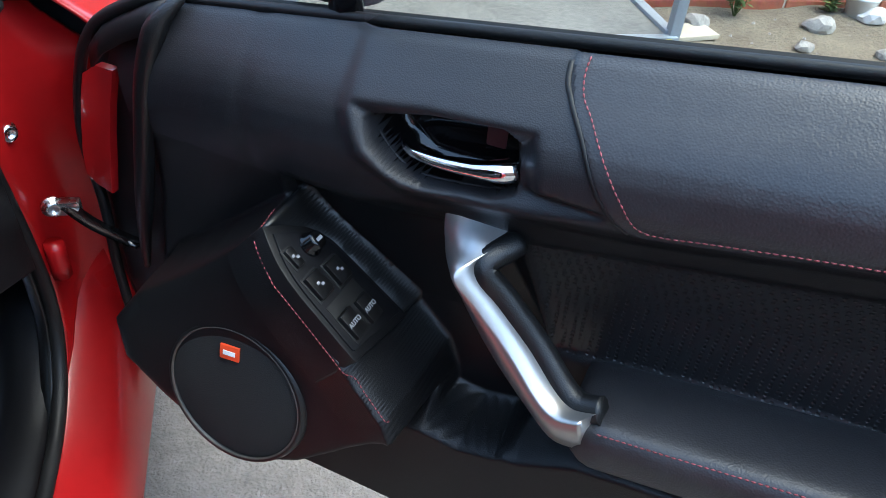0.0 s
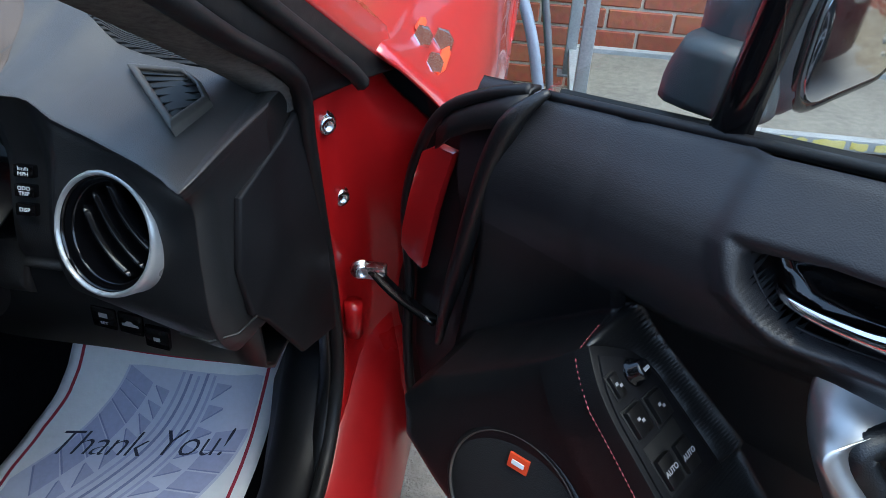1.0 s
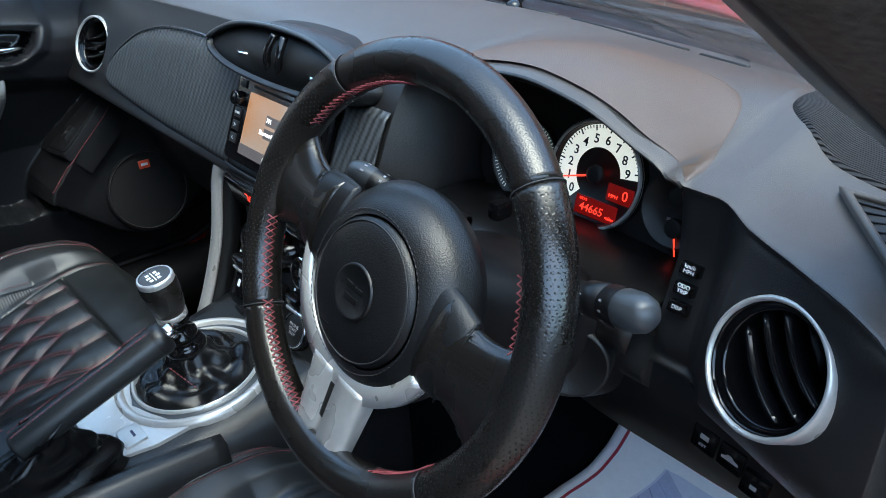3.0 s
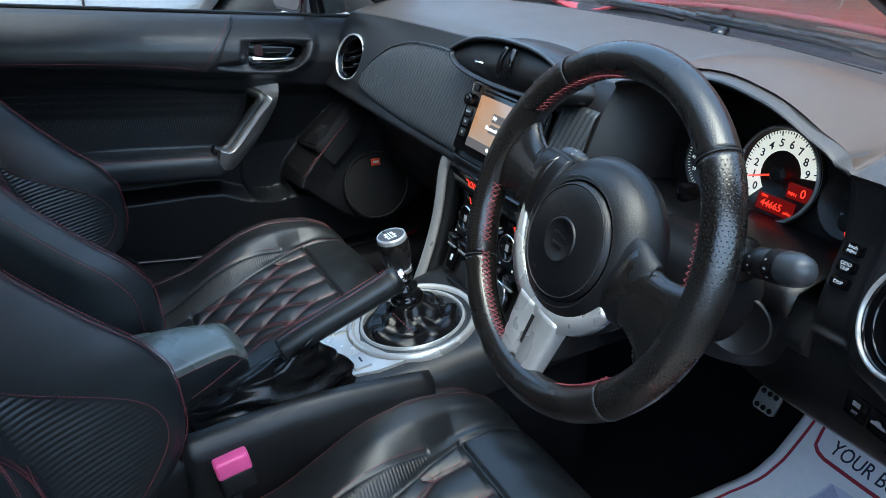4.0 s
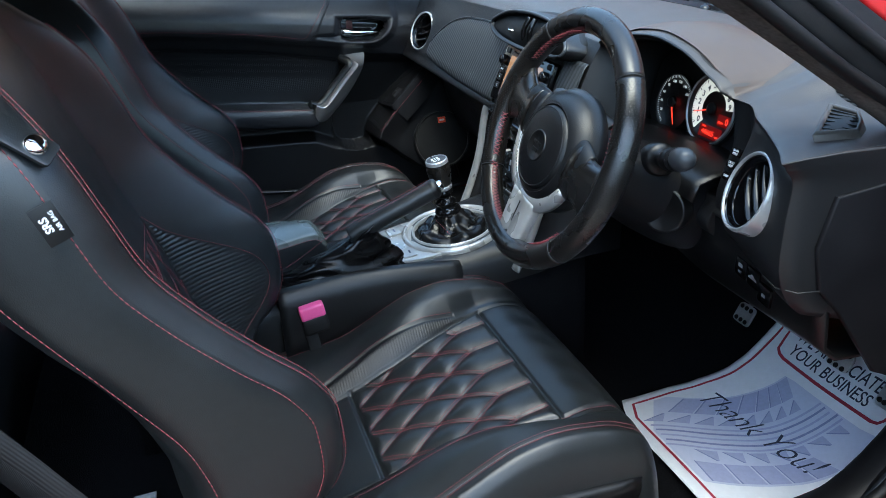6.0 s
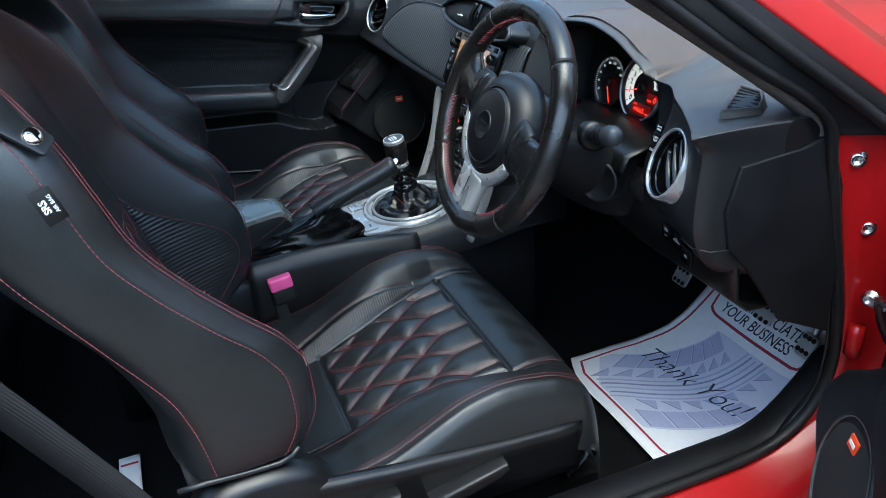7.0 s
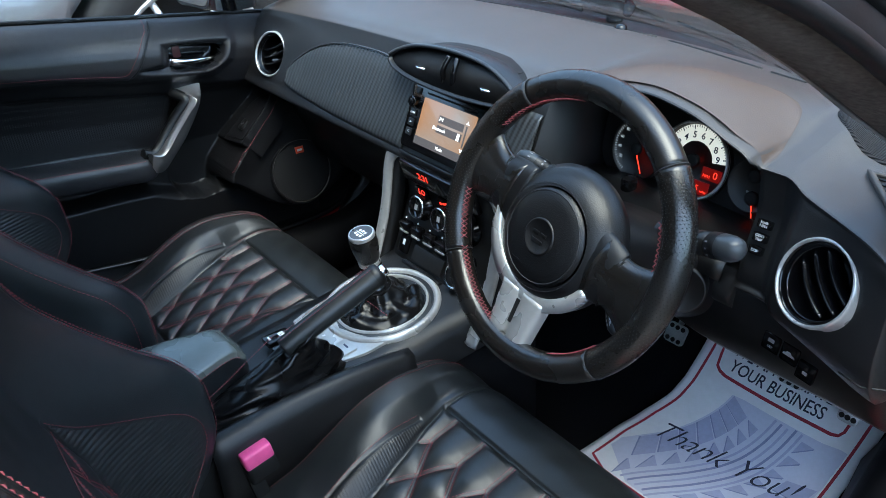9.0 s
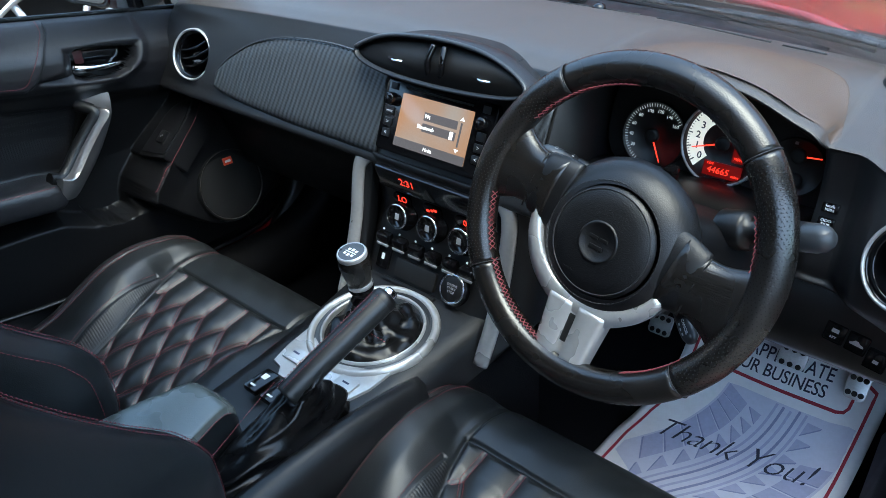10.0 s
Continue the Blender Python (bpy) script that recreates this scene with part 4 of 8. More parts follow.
POD = [(0.020, 0.676), (0.036, 0.663), (0.060, 0.642), (0.09, 0.616), (0.13, 0.584), (0.174, 0.552), (0.208, 0.505), (0.198, 0.455), (0.149, 0.422), (0.112, 0.402), (0.067, 0.390), (0.01, 0.394), (-0.03, 0.412), (-0.079, 0.452), (-0.123, 0.492), (-0.150, 0.510), (-0.185, 0.560), (-0.11, 0.62), (-0.05, 0.67), (0.002, 0.684)]
# the stitched edge of the pod; the pocket lies behind it
POD_EDGE = [(0.019, 0.682), (0.008, 0.670), (-0.008, 0.656), (-0.029, 0.638), (-0.058, 0.612), (-0.089, 0.583), (-0.112, 0.559), (-0.134, 0.536)]
BEHIND = [(y + 0.0058, z - 0.0066) for y, z in POD_EDGE] + [(-0.140, 0.50), (-0.145, 0.44), (-0.6, 0.40), (-0.6, 0.9), (0.03, 0.9)]
POCKET = [(0.040, 0.706), (-0.03, 0.704), (-0.09, 0.712), (-0.15, 0.722), (-0.20, 0.716), (-0.215, 0.66), (-0.232, 0.60), (-0.236, 0.51), (-0.228, 0.488), (-0.215, 0.478), (-0.178, 0.470), (-0.150, 0.474), (-0.120, 0.48), (-0.06, 0.56), (0.03, 0.64)]
LOWER = [(0.14, 0.27), (-0.82, 0.27), (-0.82, 0.545), (-0.34, 0.520), (-0.29, 0.514), (-0.235, 0.488), (-0.12, 0.478), (0.1, 0.405)]
LEDGE = [(-0.045, 0.90), (-0.050, 0.80), (-0.063, 0.768), (-0.103, 0.742), (-0.18, 0.750), (-0.287, 0.762), (-0.44, 0.795), (-0.62, 0.820), (-0.84, 0.832), (-0.84, 1.0), (-0.2, 1.0)]
CUP_RIM = [(-0.062, 0.806), (-0.070, 0.786), (-0.085, 0.768), (-0.112, 0.755), (-0.150, 0.753), (-0.21, 0.764), (-0.262, 0.780), (-0.215, 0.784), (-0.205, 0.822), (-0.12, 0.815)]
RECESS = [(-0.073, 0.797), (-0.079, 0.779), (-0.096, 0.762), (-0.121, 0.755), (-0.177, 0.762), (-0.193, 0.770), (-0.195, 0.780), (-0.191, 0.808), (-0.182, 0.817), (-0.124, 0.811)]
INSERT = [(-0.206, 0.712), (-0.324, 0.735), (-0.46, 0.762), (-0.62, 0.782), (-0.82, 0.792), (-0.82, 0.645), (-0.45, 0.618), (-0.29, 0.598), (-0.240, 0.590), (-0.222, 0.65)]
PAD = [(-0.215, 1.0), (-0.215, 0.866), (-0.224, 0.847), (-0.240, 0.829), (-0.260, 0.797), (-0.275, 0.779), (-0.290, 0.770), (-0.44, 0.798), (-0.62, 0.822), (-0.82, 0.834), (-0.82, 1.0)]


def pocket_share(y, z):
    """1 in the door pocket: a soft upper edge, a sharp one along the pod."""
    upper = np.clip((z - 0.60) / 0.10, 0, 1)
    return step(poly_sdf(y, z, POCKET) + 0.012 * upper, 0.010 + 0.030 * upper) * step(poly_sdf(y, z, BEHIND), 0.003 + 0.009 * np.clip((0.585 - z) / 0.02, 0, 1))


def door_depth(y, z):
    d = belt(y) - z
    # a shelf under the glass that rolls over into the face
    shelf = pchip([-0.85, -0.2, -0.08, 0.0, 0.08, 0.15, 0.25], [0.059, 0.059, 0.057, 0.050, 0.040, 0.033, 0.028], y)
    prof = pchip([-0.01, 0.0, 0.006, 0.014, 0.022, 0.032, 0.044, 0.056, 0.070, 0.085, 0.105, 0.13, 0.17, 0.22, 0.5, 0.8], [-0.05, 0.0, 0.16, 0.32, 0.46, 0.63, 0.80, 0.92, 0.99, 1.0, 0.92, 0.74, 0.46, 0.27, 0.12, 0.1], np.clip(d, -0.01, 0.8))
    x = 0.757 - shelf * prof
    x -= 0.010 * step(poly_sdf(y, z, LEDGE), 0.026)
    x += 0.018 * step(poly_sdf(y, z, CUP_RIM) + 0.004, 0.022)
    x += 0.040 * step(poly_sdf(y, z, RECESS), 0.007)
    x -= 0.0035 * step(poly_sdf(y, z, PAD), 0.005)
    x += 0.006 * step(poly_sdf(y, z, INSERT), 0.014)
    x -= 0.048 * step(poly_sdf(y, z, LOWER), 0.022)
    sd = poly_sdf(y, z, POD)
    behind = poly_sdf(y, z, BEHIND)
    face = 0.593 - 0.0156 * y + 0.126 * z + (0.003 + 0.013 * np.clip((y - 0.03) / 0.08, 0, 1)) * np.clip(1 + sd / 0.026, 0, 1) ** 2
    face -= 0.018 * np.clip(1 - np.abs(behind) / 0.065, 0, 1) ** 1.4 * np.clip((0.03 - y) / 0.038, 0, 1)
    face += 0.004 * np.clip(1 - np.abs(behind) / 0.006, 0, 1) ** 2
    pod = step(sd, 0.014) * (1 - step(behind, 0.003))
    x = np.minimum(x, x * (1 - pod) + face * pod)
    pocket = pocket_share(y, z)
    x = x * (1 - pocket) + np.interp(z, [0.58, 0.70], [0.778, 0.748]) * pocket
    # the wall behind the switch plate starts at the plate's far rim
    down = (0.0150 - y) * 0.7475 + (0.6772 - z) * 0.6643
    rim_x = np.interp(down, [-0.009, -0.003, 0.0, 0.010, 0.027, 0.048, 0.069, 0.106, 0.150, 0.158], [0.80, 0.690, 0.680, 0.697, 0.719, 0.731, 0.735, 0.738, 0.742, 0.80])
    x = np.where(behind < 0.001, np.minimum(x, rim_x + 0.002 + 7.0 * np.clip(-behind - 0.0045, 0, 1)), x)
    x += 0.0015 * np.exp(-(((y - 0.057) / 0.010) ** 2)) * np.clip((z - 0.68) / 0.03, 0, 1)
    e = np.clip((y - 0.165 - 0.16 * np.clip(0.75 - z, 0, 0.25)) / 0.022, 0, 1)
    x += 0.020 * e * e
    return x


def bottom_z(y):
    return 0.330 + 0.010 * np.cos(6 * y) + 3.4 * np.clip(y - 0.11, 0, 1) ** 1.7


def build_door(passenger):
    door = thing("coupe_door", "red coupe door with black leather trim, standing wide open" if not passenger else "closed coupe door with black leather trim", "car door", (0.75, -0.2, 0.40), "car doors")
    ny, nz = 400, 250
    ys = np.linspace(0.222, -0.81, ny)
    Y = np.repeat(ys[:, None], nz, 1)
    T = np.repeat((1 - (1 - np.linspace(0, 1, nz)) ** 1.35)[None], ny, 0)
    lo, hi = bottom_z(ys)[:, None], belt(ys)[:, None]
    Z = lo + (hi - lo) * T
    X = door_depth(Y, Z)
    poc = pocket_share(Y, Z)
    pad, ins = poly_sdf(Y, Z, PAD), poly_sdf(Y, Z, INSERT)
    cup = poly_sdf(Y, Z, RECESS)
    masks = {"door_panel": (TRIM_LIT, "black moulded door panel"), "upper_pad": (LEATHER_LIT, "stitched black leather upper pad"), "door_insert": (LEATHER_PERF, "perforated black leather insert"), "handle_cup": (PIANO, "gloss black handle cup"), "door_pocket": (HARD, "door pocket, its shade put into a blacker plastic"), "lower_moulding": (DOOR_LOW, "hard black lower door moulding")}
    led = poly_sdf(Y, Z, LEDGE)
    cells = {k: [] for k in masks}
    for i in range(ny - 1):
        for j in range(nz - 1):
            k = "door_panel"
            # the pocket's shade: panel plastic swapped for a blacker one
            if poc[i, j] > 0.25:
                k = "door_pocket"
            elif cup[i, j] < 0.001:
                k = "handle_cup"
            elif pad[i, j] < 0:
                k = "upper_pad"
            elif ins[i, j] < 0.0:
                k = "door_insert"
            elif led[i, j] > 0.004 and Z[i, j] < 0.70 + 0.6 * max(0.0, -0.05 - Y[i, j]):
                k = "lower_moulding"
            cells[k].append((i, j))
    for k, (mat, lab) in masks.items():
        index, verts, faces = {}, [], []

        def vid(i, j):
            if (i, j) not in index:
                index[i, j] = len(verts)
                verts.append((X[i, j], Y[i, j], Z[i, j]))
            return index[i, j]

        for i, j in cells[k]:
            faces.append((vid(i, j), vid(i, j + 1), vid(i + 1, j + 1), vid(i + 1, j)))
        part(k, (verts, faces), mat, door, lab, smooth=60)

    def on(y, z, out=0.0):
        return (float(door_depth(np.array([[y]]), np.array([[z]]))[0, 0]) - out, y, z)

    # red stitching round the pad and along the armrest
    seam = [(-0.225, 0.872), (-0.226, 0.862), (-0.231, 0.852), (-0.241, 0.843), (-0.260, 0.820), (-0.276, 0.799), (-0.289, 0.783), (-0.306, 0.781), (-0.344, 0.789), (-0.44, 0.806), (-0.62, 0.829), (-0.8, 0.841)]
    seam = spline([(0, a, b) for a, b in seam], 120)
    part("pad_stitching", stitches([on(p[1], p[2], 0.0012) for p in seam], normal=(-1, 0, 0.2), r=0.0008), THREAD, door, "red stitching")
    # padded armrest
    pads = []
    for t in np.linspace(0, 1, 40):
        y = -0.278 - 0.532 * t
        zs_ = 0.603 - 0.10 * (y + 0.283) + 0.06 * (y + 0.283) ** 2
        e = math.sqrt(min(1.0, t / 0.05))
        pads.append([(0.752 + (x - 0.752) * (0.80 + 0.20 * e), y, zs_ - 0.022 + (dz + 0.022) * (0.70 + 0.30 * e)) for x, dz in ((0.752, -0.008), (0.735, 0.000), (0.71, 0.004), (0.685, 0.005), (0.668, 0.003), (0.659, -0.003), (0.655, -0.014), (0.656, -0.030), (0.661, -0.043), (0.672, -0.050), (0.70, -0.054), (0.752, -0.055))])
    arm = part("armrest", loft(smooth_rings(pads, 60, 60)), LEATHER_LIT, door, "padded black leather armrest", smooth=60)
    part("armrest_stitching", stitches([(0.6590, y, 0.603 - 0.10 * (y + 0.283) + 0.06 * (y + 0.283) ** 2 + 0.0002) for y in np.linspace(-0.304, -0.8, 90)], normal=(-1, 0, 0.6), r=0.0009), THREAD, arm, "red stitching")
    groove = spline([(0, a, b) for a, b in ((-0.213, 0.866), (-0.216, 0.855), (-0.224, 0.846), (-0.240, 0.828), (-0.258, 0.799), (-0.274, 0.780), (-0.284, 0.773))], 30)
    part("pad_groove", sweep([on(p[1], p[2], -0.001) for p in groove], 0.0026, 6), DEEP, door)
    # speaker
    n = Vector((-0.97, -0.10, 0.20)).normalized()
    c = Vector((0.650, 0.044, 0.480))
    m = frame_of(c, Vector((0, 1, 0)), n.cross(Vector((0, 1, 0))))
    sp = part("speaker_ring", lathe([(0.083, -0.03), (0.082, -0.004), (0.079, 0.003), (0.0755, 0.003), (0.0745, -0.001)], m, 56), TRIM, door, "black speaker surround")
    part("speaker_rim", lathe([(0.0765, 0.002), (0.0755, 0.0042), (0.0742, 0.002)], m, 56), BRONZE, sp, "thin bronze grey rim")
    part("speaker_grille", lathe([(0.0745, 0.0), (0.06, 0.004), (0.03, 0.006), (0, 0.0065)], m, 48), CLOTH_BLACK, sp, "black cloth speaker grille")
    up = Vector((0, 0, 1)) - n * n.z
    bm_ = frame_of(c + n * 0.0062 + up.normalized() * 0.052 + Vector((0, 0.003, 0)), Vector((0, -1, 0)) - n * (-n.y), up)
    if (bm_.to_3x3() @ Vector((0, 0, 1))).dot(n) < 0:
        bm_ = bm_ @ Matrix.Diagonal((1, 1, -1, 1))
    part("speaker_badge", block((0.021, 0.016, 0.003), (0, 0, 0), 0.001, bm_), BADGE_RED, sp, "small orange red badge")
    part("badge_mark", block((0.013, 0.005, 0.001), (0, 0, 0.0018), 0.0003, bm_), PRINT, sp)
    part("cup_bezel", sweep(spline([(0.7165, *q_) for q_ in RECESS], 90, True), 0.0016, 6, closed=True), HARD, door, "thin black cup bezel")
    # inner handle
    lever = spline([(0.735, -0.090, 0.772), (0.716, -0.104, 0.774), (0.708, -0.13, 0.776), (0.706, -0.16, 0.779), (0.710, -0.183, 0.782), (0.716, -0.190, 0.783)], 24)
    part("inner_handle", sweep(lever, list(np.interp(np.linspace(0, 1, 24), [0, 0.15, 0.6, 0.75, 0.92, 1], [0.003, 0.0045, 0.0065, 0.0095, 0.0105, 0.007])), 14, flat=0.95, up=(0, 0, 1)), CHROME, door, "chrome door release lever")
    screw((0.758, -0.129, 0.792), (-1, 0, 0.2), 0.0038, door, "handle_screw")
    part("lock_tab", block((0.014, 0.018, 0.026), (0.752, -0.164, 0.792), 0.003), DARK_RED, door, "dull red lock tab")
    # silver pull: a flared top, a waist and a blade that widens to the armrest
    lo_edge = spline([(0.714, -0.136, 0.734), (0.708, -0.137, 0.723), (0.700, -0.141, 0.706), (0.690, -0.152, 0.684), (0.681, -0.178, 0.650), (0.673, -0.206, 0.620), (0.665, -0.240, 0.590), (0.659, -0.270, 0.568), (0.655, -0.297, 0.574)], 60)
    hi_edge = spline([(0.740, -0.201, 0.730), (0.728, -0.197, 0.724), (0.696, -0.184, 0.716), (0.670, -0.168, 0.704), (0.671, -0.190, 0.678), (0.670, -0.221, 0.646), (0.661, -0.252, 0.617), (0.655, -0.270, 0.610), (0.652, -0.289, 0.617)], 60)
    rings = []
    for p, q in zip(lo_edge, hi_edge):
        p, q = Vector(p) + Vector((0.012, 0, 0)), Vector(q)
        out = Vector((-0.0035, 0, 0.001))
        rings.append([p + Vector((0.014, 0.003, -0.003)), p + Vector((0.003, 0.0015, -0.001)), p, p * 0.97 + q * 0.03 + out * 0.7, p * 0.5 + q * 0.5 + out * 1.3, q * 0.95 + p * 0.05 + out * 0.6, q, q + Vector((0.003, -0.0025, 0.002)), q + Vector((0.014, -0.010, 0.002)), q + Vector((0.024, -0.012, 0.0))])
    part("pull_handle", loft(rings), PULL_SILVER, door, "satin silver pull handle", smooth=32)
    part("pull_back", sweep([Vector(q) + Vector((0.024, -0.014, -0.002)) for q in hi_edge[14:]], 0.0125, 12, flat=0.9), TRIM, door, "soft black back of the pull")
    # switch plate on the pod
    # it slopes down to the rear; u runs into the door, v down the slope
    nrm, down = Vector((0.0448, -0.6636, 0.7467)).normalized(), Vector((0.0, -0.7475, -0.6643))
    into = nrm.cross(down).normalized()
    pm = Matrix(((into.x, down.x, nrm.x, 0.6811), (into.y, down.y, nrm.y, 0.0150), (into.z, down.z, nrm.z, 0.6772), (0, 0, 0, 1))) @ Matrix.Translation((0, 0, 0.003))
    rim = spline([(-0.004, -0.002, 0), (0.016, 0.009, 0), (0.038, 0.026, 0), (0.050, 0.047, 0), (0.0535, 0.069, 0), (0.057, 0.106, 0), (0.0605, 0.149, 0)], 24)
    rim = [(p[0], p[1]) for p in rim] + [(0.058, 0.152), (0.016, 0.146), (-0.0265, 0.1395), (-0.0285, 0.137)]
    rim += [(p[0], p[1]) for p in spline([(-0.0280, 0.118, 0), (-0.0268, 0.096, 0), (-0.0249, 0.058, 0), (-0.0196, 0.0305, 0), (-0.0111, 0.0106, 0)], 14)]
    inset = [(0.016 + (u - 0.016) * 0.87, 0.083 + (v - 0.083) * 0.87) for u, v in rim]
    part("pod_top", prism(rim, 0.060, pm @ Matrix.Translation((0, 0, -0.060)), 0.002), DOOR_LOW, door, "leather-grained black top of the pod")
    sw = part("switch_panel", prism(inset, 0.003, pm @ Matrix.Translation((0, 0, -0.001)), 0.0012), SILL_PLASTIC, door, "black window switch panel")
    # the words read outwards across the plate
    LET = Matrix.Diagonal((1, -1, 1, 1))

    def key(u, v, w, h, glyph=None, lift=0.0):
        part("switch_well", block((w + 0.004, h + 0.004, 0.002), (u, v, 0.0016), 0.0006, pm), DEEP, sw)
        part("switch_key", block((w, h, 0.007), (u, v, 0.0038 + lift), 0.0018, pm), HARD, sw)
        if glyph:
            lettering(glyph, 0.0066, pm @ Matrix.Translation((u, v, 0.0075 + lift)) @ LET, PRINT_GREY, sw, "switch_mark", bold=0.0001)
        else:
            for du, dv in ((-0.002, -0.0015), (0.002, 0.0015)):
                part("switch_mark", block((0.0034, 0.0026, 0.0004), (u + du, v + dv, 0.0075 + lift), 0.0, pm), PRINT_GREY, sw)

    if passenger:
        key(0.010, 0.100, 0.022, 0.026)
    else:
        part("mirror_knob", lathe([(0.0, 0.016), (0.006, 0.016), (0.0088, 0.014), (0.0092, 0.006), (0.0112, 0.0045), (0.012, 0.002)], pm @ Matrix.Translation((0.0228, 0.0382, 0.0)), 24), PIANO, sw, "round mirror adjuster knob")
        part("knob_mark", block((0.008, 0.0032, 0.0005), (0.0228, 0.0382, 0.0163), 0.0, pm), PRINT_GREY, sw)
        key(-0.004, 0.036, 0.0105, 0.019, lift=-0.001)
        key(-0.004, 0.068, 0.020, 0.024)
        key(0.0257, 0.0717, 0.020, 0.024)
        part("switch_tray", block((0.050, 0.043, 0.002), (0.0105, 0.109, 0.0016), 0.0006, pm), DEEP, sw, "recessed tray")
        key(-0.0036, 0.114, 0.019, 0.026, glyph="AUTO")
        key(0.0235, 0.116, 0.019, 0.026, glyph="AUTO")
    edge = spline([(0, y + 0.0085, z - 0.0100) for y, z in POD_EDGE], 70)
    part("pod_stitching", stitches([on(p[1], p[2], 0.0010) for p in edge], normal=(-1, 0, 0.3), r=0.0009), THREAD, door, "red stitching")
    # glass, divider, weather strip
    def pane(y0, y1, n=14):
        rows = []
        for s in np.linspace(0, 1, n):
            y = y0 + (y1 - y0) * s
            rows.append([(0.772 - 0.16 * t * t - 0.10 * t, y - 0.05 * t, belt(y) - 0.03 + t * (1.135 + 0.03 * s - belt(y))) for t in np.linspace(0, 1, 9)])
        return rows
    g = part("window_pane", grid(pane(-0.035, -0.80)), GLASS, door, "clear side window glass", thick=0.004)
    g.visible_shadow = False
    tri_rows = []
    for s in np.linspace(0, 1, 8):
        y = 0.145 + (-0.015 - 0.145) * s
        top = belt(y) + 0.005 + 0.115 * s
        tri_rows.append([(0.772 - 0.22 * t * 0.11 * s, y, belt(y) - 0.03 + t * (top - belt(y) + 0.03)) for t in np.linspace(0, 1, 5)])
    g2 = part("quarter_pane", grid(tri_rows), GLASS, door, "small fixed quarter glass", thick=0.002)
    g2.visible_shadow = False
    part("window_divider", sweep([(0.770, -0.012, belt(-0.01) - 0.03), (0.762, -0.024, belt(-0.02) + 0.05), (0.742, -0.045, belt(-0.03) + 0.16), (0.70, -0.075, belt(-0.05) + 0.26)], [0.017, 0.0155, 0.015, 0.014], 8, flat=0.6), PIANO, door, "black window divider post")
    ys_b = np.linspace(0.144, -0.81, 40)
    part("weather_strip", sweep([(0.7605, y, belt(y) + 0.001) for y in ys_b], 0.0050, 8), RUBBER, door, "black rubber weather strip")
    part("glass_channel", grid([[(0.757, y, belt(y) - 0.003), (0.766, y, belt(y) + 0.001), (0.769, y, belt(y) - 0.006), (0.785, y, belt(y) - 0.006), (0.788, y, belt(y) - 0.001), (0.796, y, belt(y) - 0.004), (0.802, y, belt(y) - 0.03)] for y in ys_b]), RUBBER, door, "black window channel")
    # shell and edges
    shell = []
    for y in np.linspace(0.262, -0.83, 32):
        b_ = belt(y) - 0.026 - 0.7 * max(0, y - 0.15)
        lo_ = 0.335 + 1.8 * max(0, y - 0.15) ** 1.6
        bul = 0.012 * math.sin(math.pi * min(1, max(0, (0.2 - y) / 1.05)))
        shell.append([(0.79, y, b_), (0.79, y, 0.7), (0.79, y, lo_ + 0.05), (0.79, y, lo_), (0.85, y, lo_ - 0.02), (0.862 + bul, y, lo_ + 0.10), (0.875 + bul, y, 0.60), (0.866 + bul, y, 0.72), (0.855, y, b_ - 0.05), (0.80, y, b_)])
    part("door_shell", loft(shell), RED, door, "glossy red door skin")

    def plate(poly, x, d):
        return prism(poly, d, Matrix(((0, 0, -1, x), (1, 0, 0, 0), (0, 1, 0, 0), (0, 0, 0, 1))), 0.003)

    if passenger:
        part("bottom_seal", grid([[(0.752, y, 0.36 + 0.05 * max(0, y)), (0.742, y, 0.30), (0.728, y, 0.285)] for y in np.linspace(0.30, -0.82, 30)]), RUBBER, door, "black rubber seal under the door", thick=0.004)
    part("edge_filler", plate([(0.12, 0.80), (0.175, 0.80), (0.235, 0.775), (0.272, 0.70), (0.288, 0.60), (0.286, 0.46), (0.262, 0.37), (0.20, 0.335), (0.12, 0.335)], 0.785, 0.021), HARD, door, "black inner edge of the door")
    part("front_edge", plate([(0.270, 0.731), (0.280, 0.700), (0.288, 0.668), (0.295, 0.634), (0.297, 0.605), (0.284, 0.596), (0.264, 0.590), (0.257, 0.625), (0.249, 0.668), (0.240, 0.704), (0.228, 0.744), (0.250, 0.744)], 0.757, 0.010), RED, door, "red painted hinge edge")
    part("edge_seal", sweep(spline([(0.752, 0.150, 0.832), (0.744, 0.188, 0.819), (0.745, 0.240, 0.785), (0.752, 0.277, 0.728), (0.756, 0.298, 0.65), (0.758, 0.292, 0.56), (0.756, 0.290, 0.46), (0.750, 0.268, 0.375), (0.745, 0.21, 0.335)], 50), 0.006, 8), RUBBER, door, "black rubber edge seal")
    screw((0.757, 0.186, 0.735), (-1, 0.1, 0), 0.006, door, "trim_clip")
    band = [(0.752, 0.132, 0.836), (0.737, 0.152, 0.812), (0.732, 0.170, 0.765), (0.733, 0.186, 0.70), (0.737, 0.203, 0.63), (0.743, 0.222, 0.56), (0.75, 0.236, 0.50)]
    part("edge_trim", sweep(spline(band, 30), list(np.interp(np.linspace(0, 1, 30), [0, 0.2, 0.7, 1], [0.003, 0.011, 0.010, 0.004])), 10), TRIM, door, "rounded black trim edge")
    cap = [[(0.764, y, zt + 0.001), (0.752, y, zt + 0.001), (0.738, y, zt - 0.010), (0.736, y, zt - 0.028)] for y, zt in ((0.148, 0.829), (0.165, 0.826), (0.195, 0.812), (0.222, 0.795), (0.238, 0.778))]
    part("corner_cap", grid(cap), RUBBER, door, "black rubber corner cap", thick=0.004)
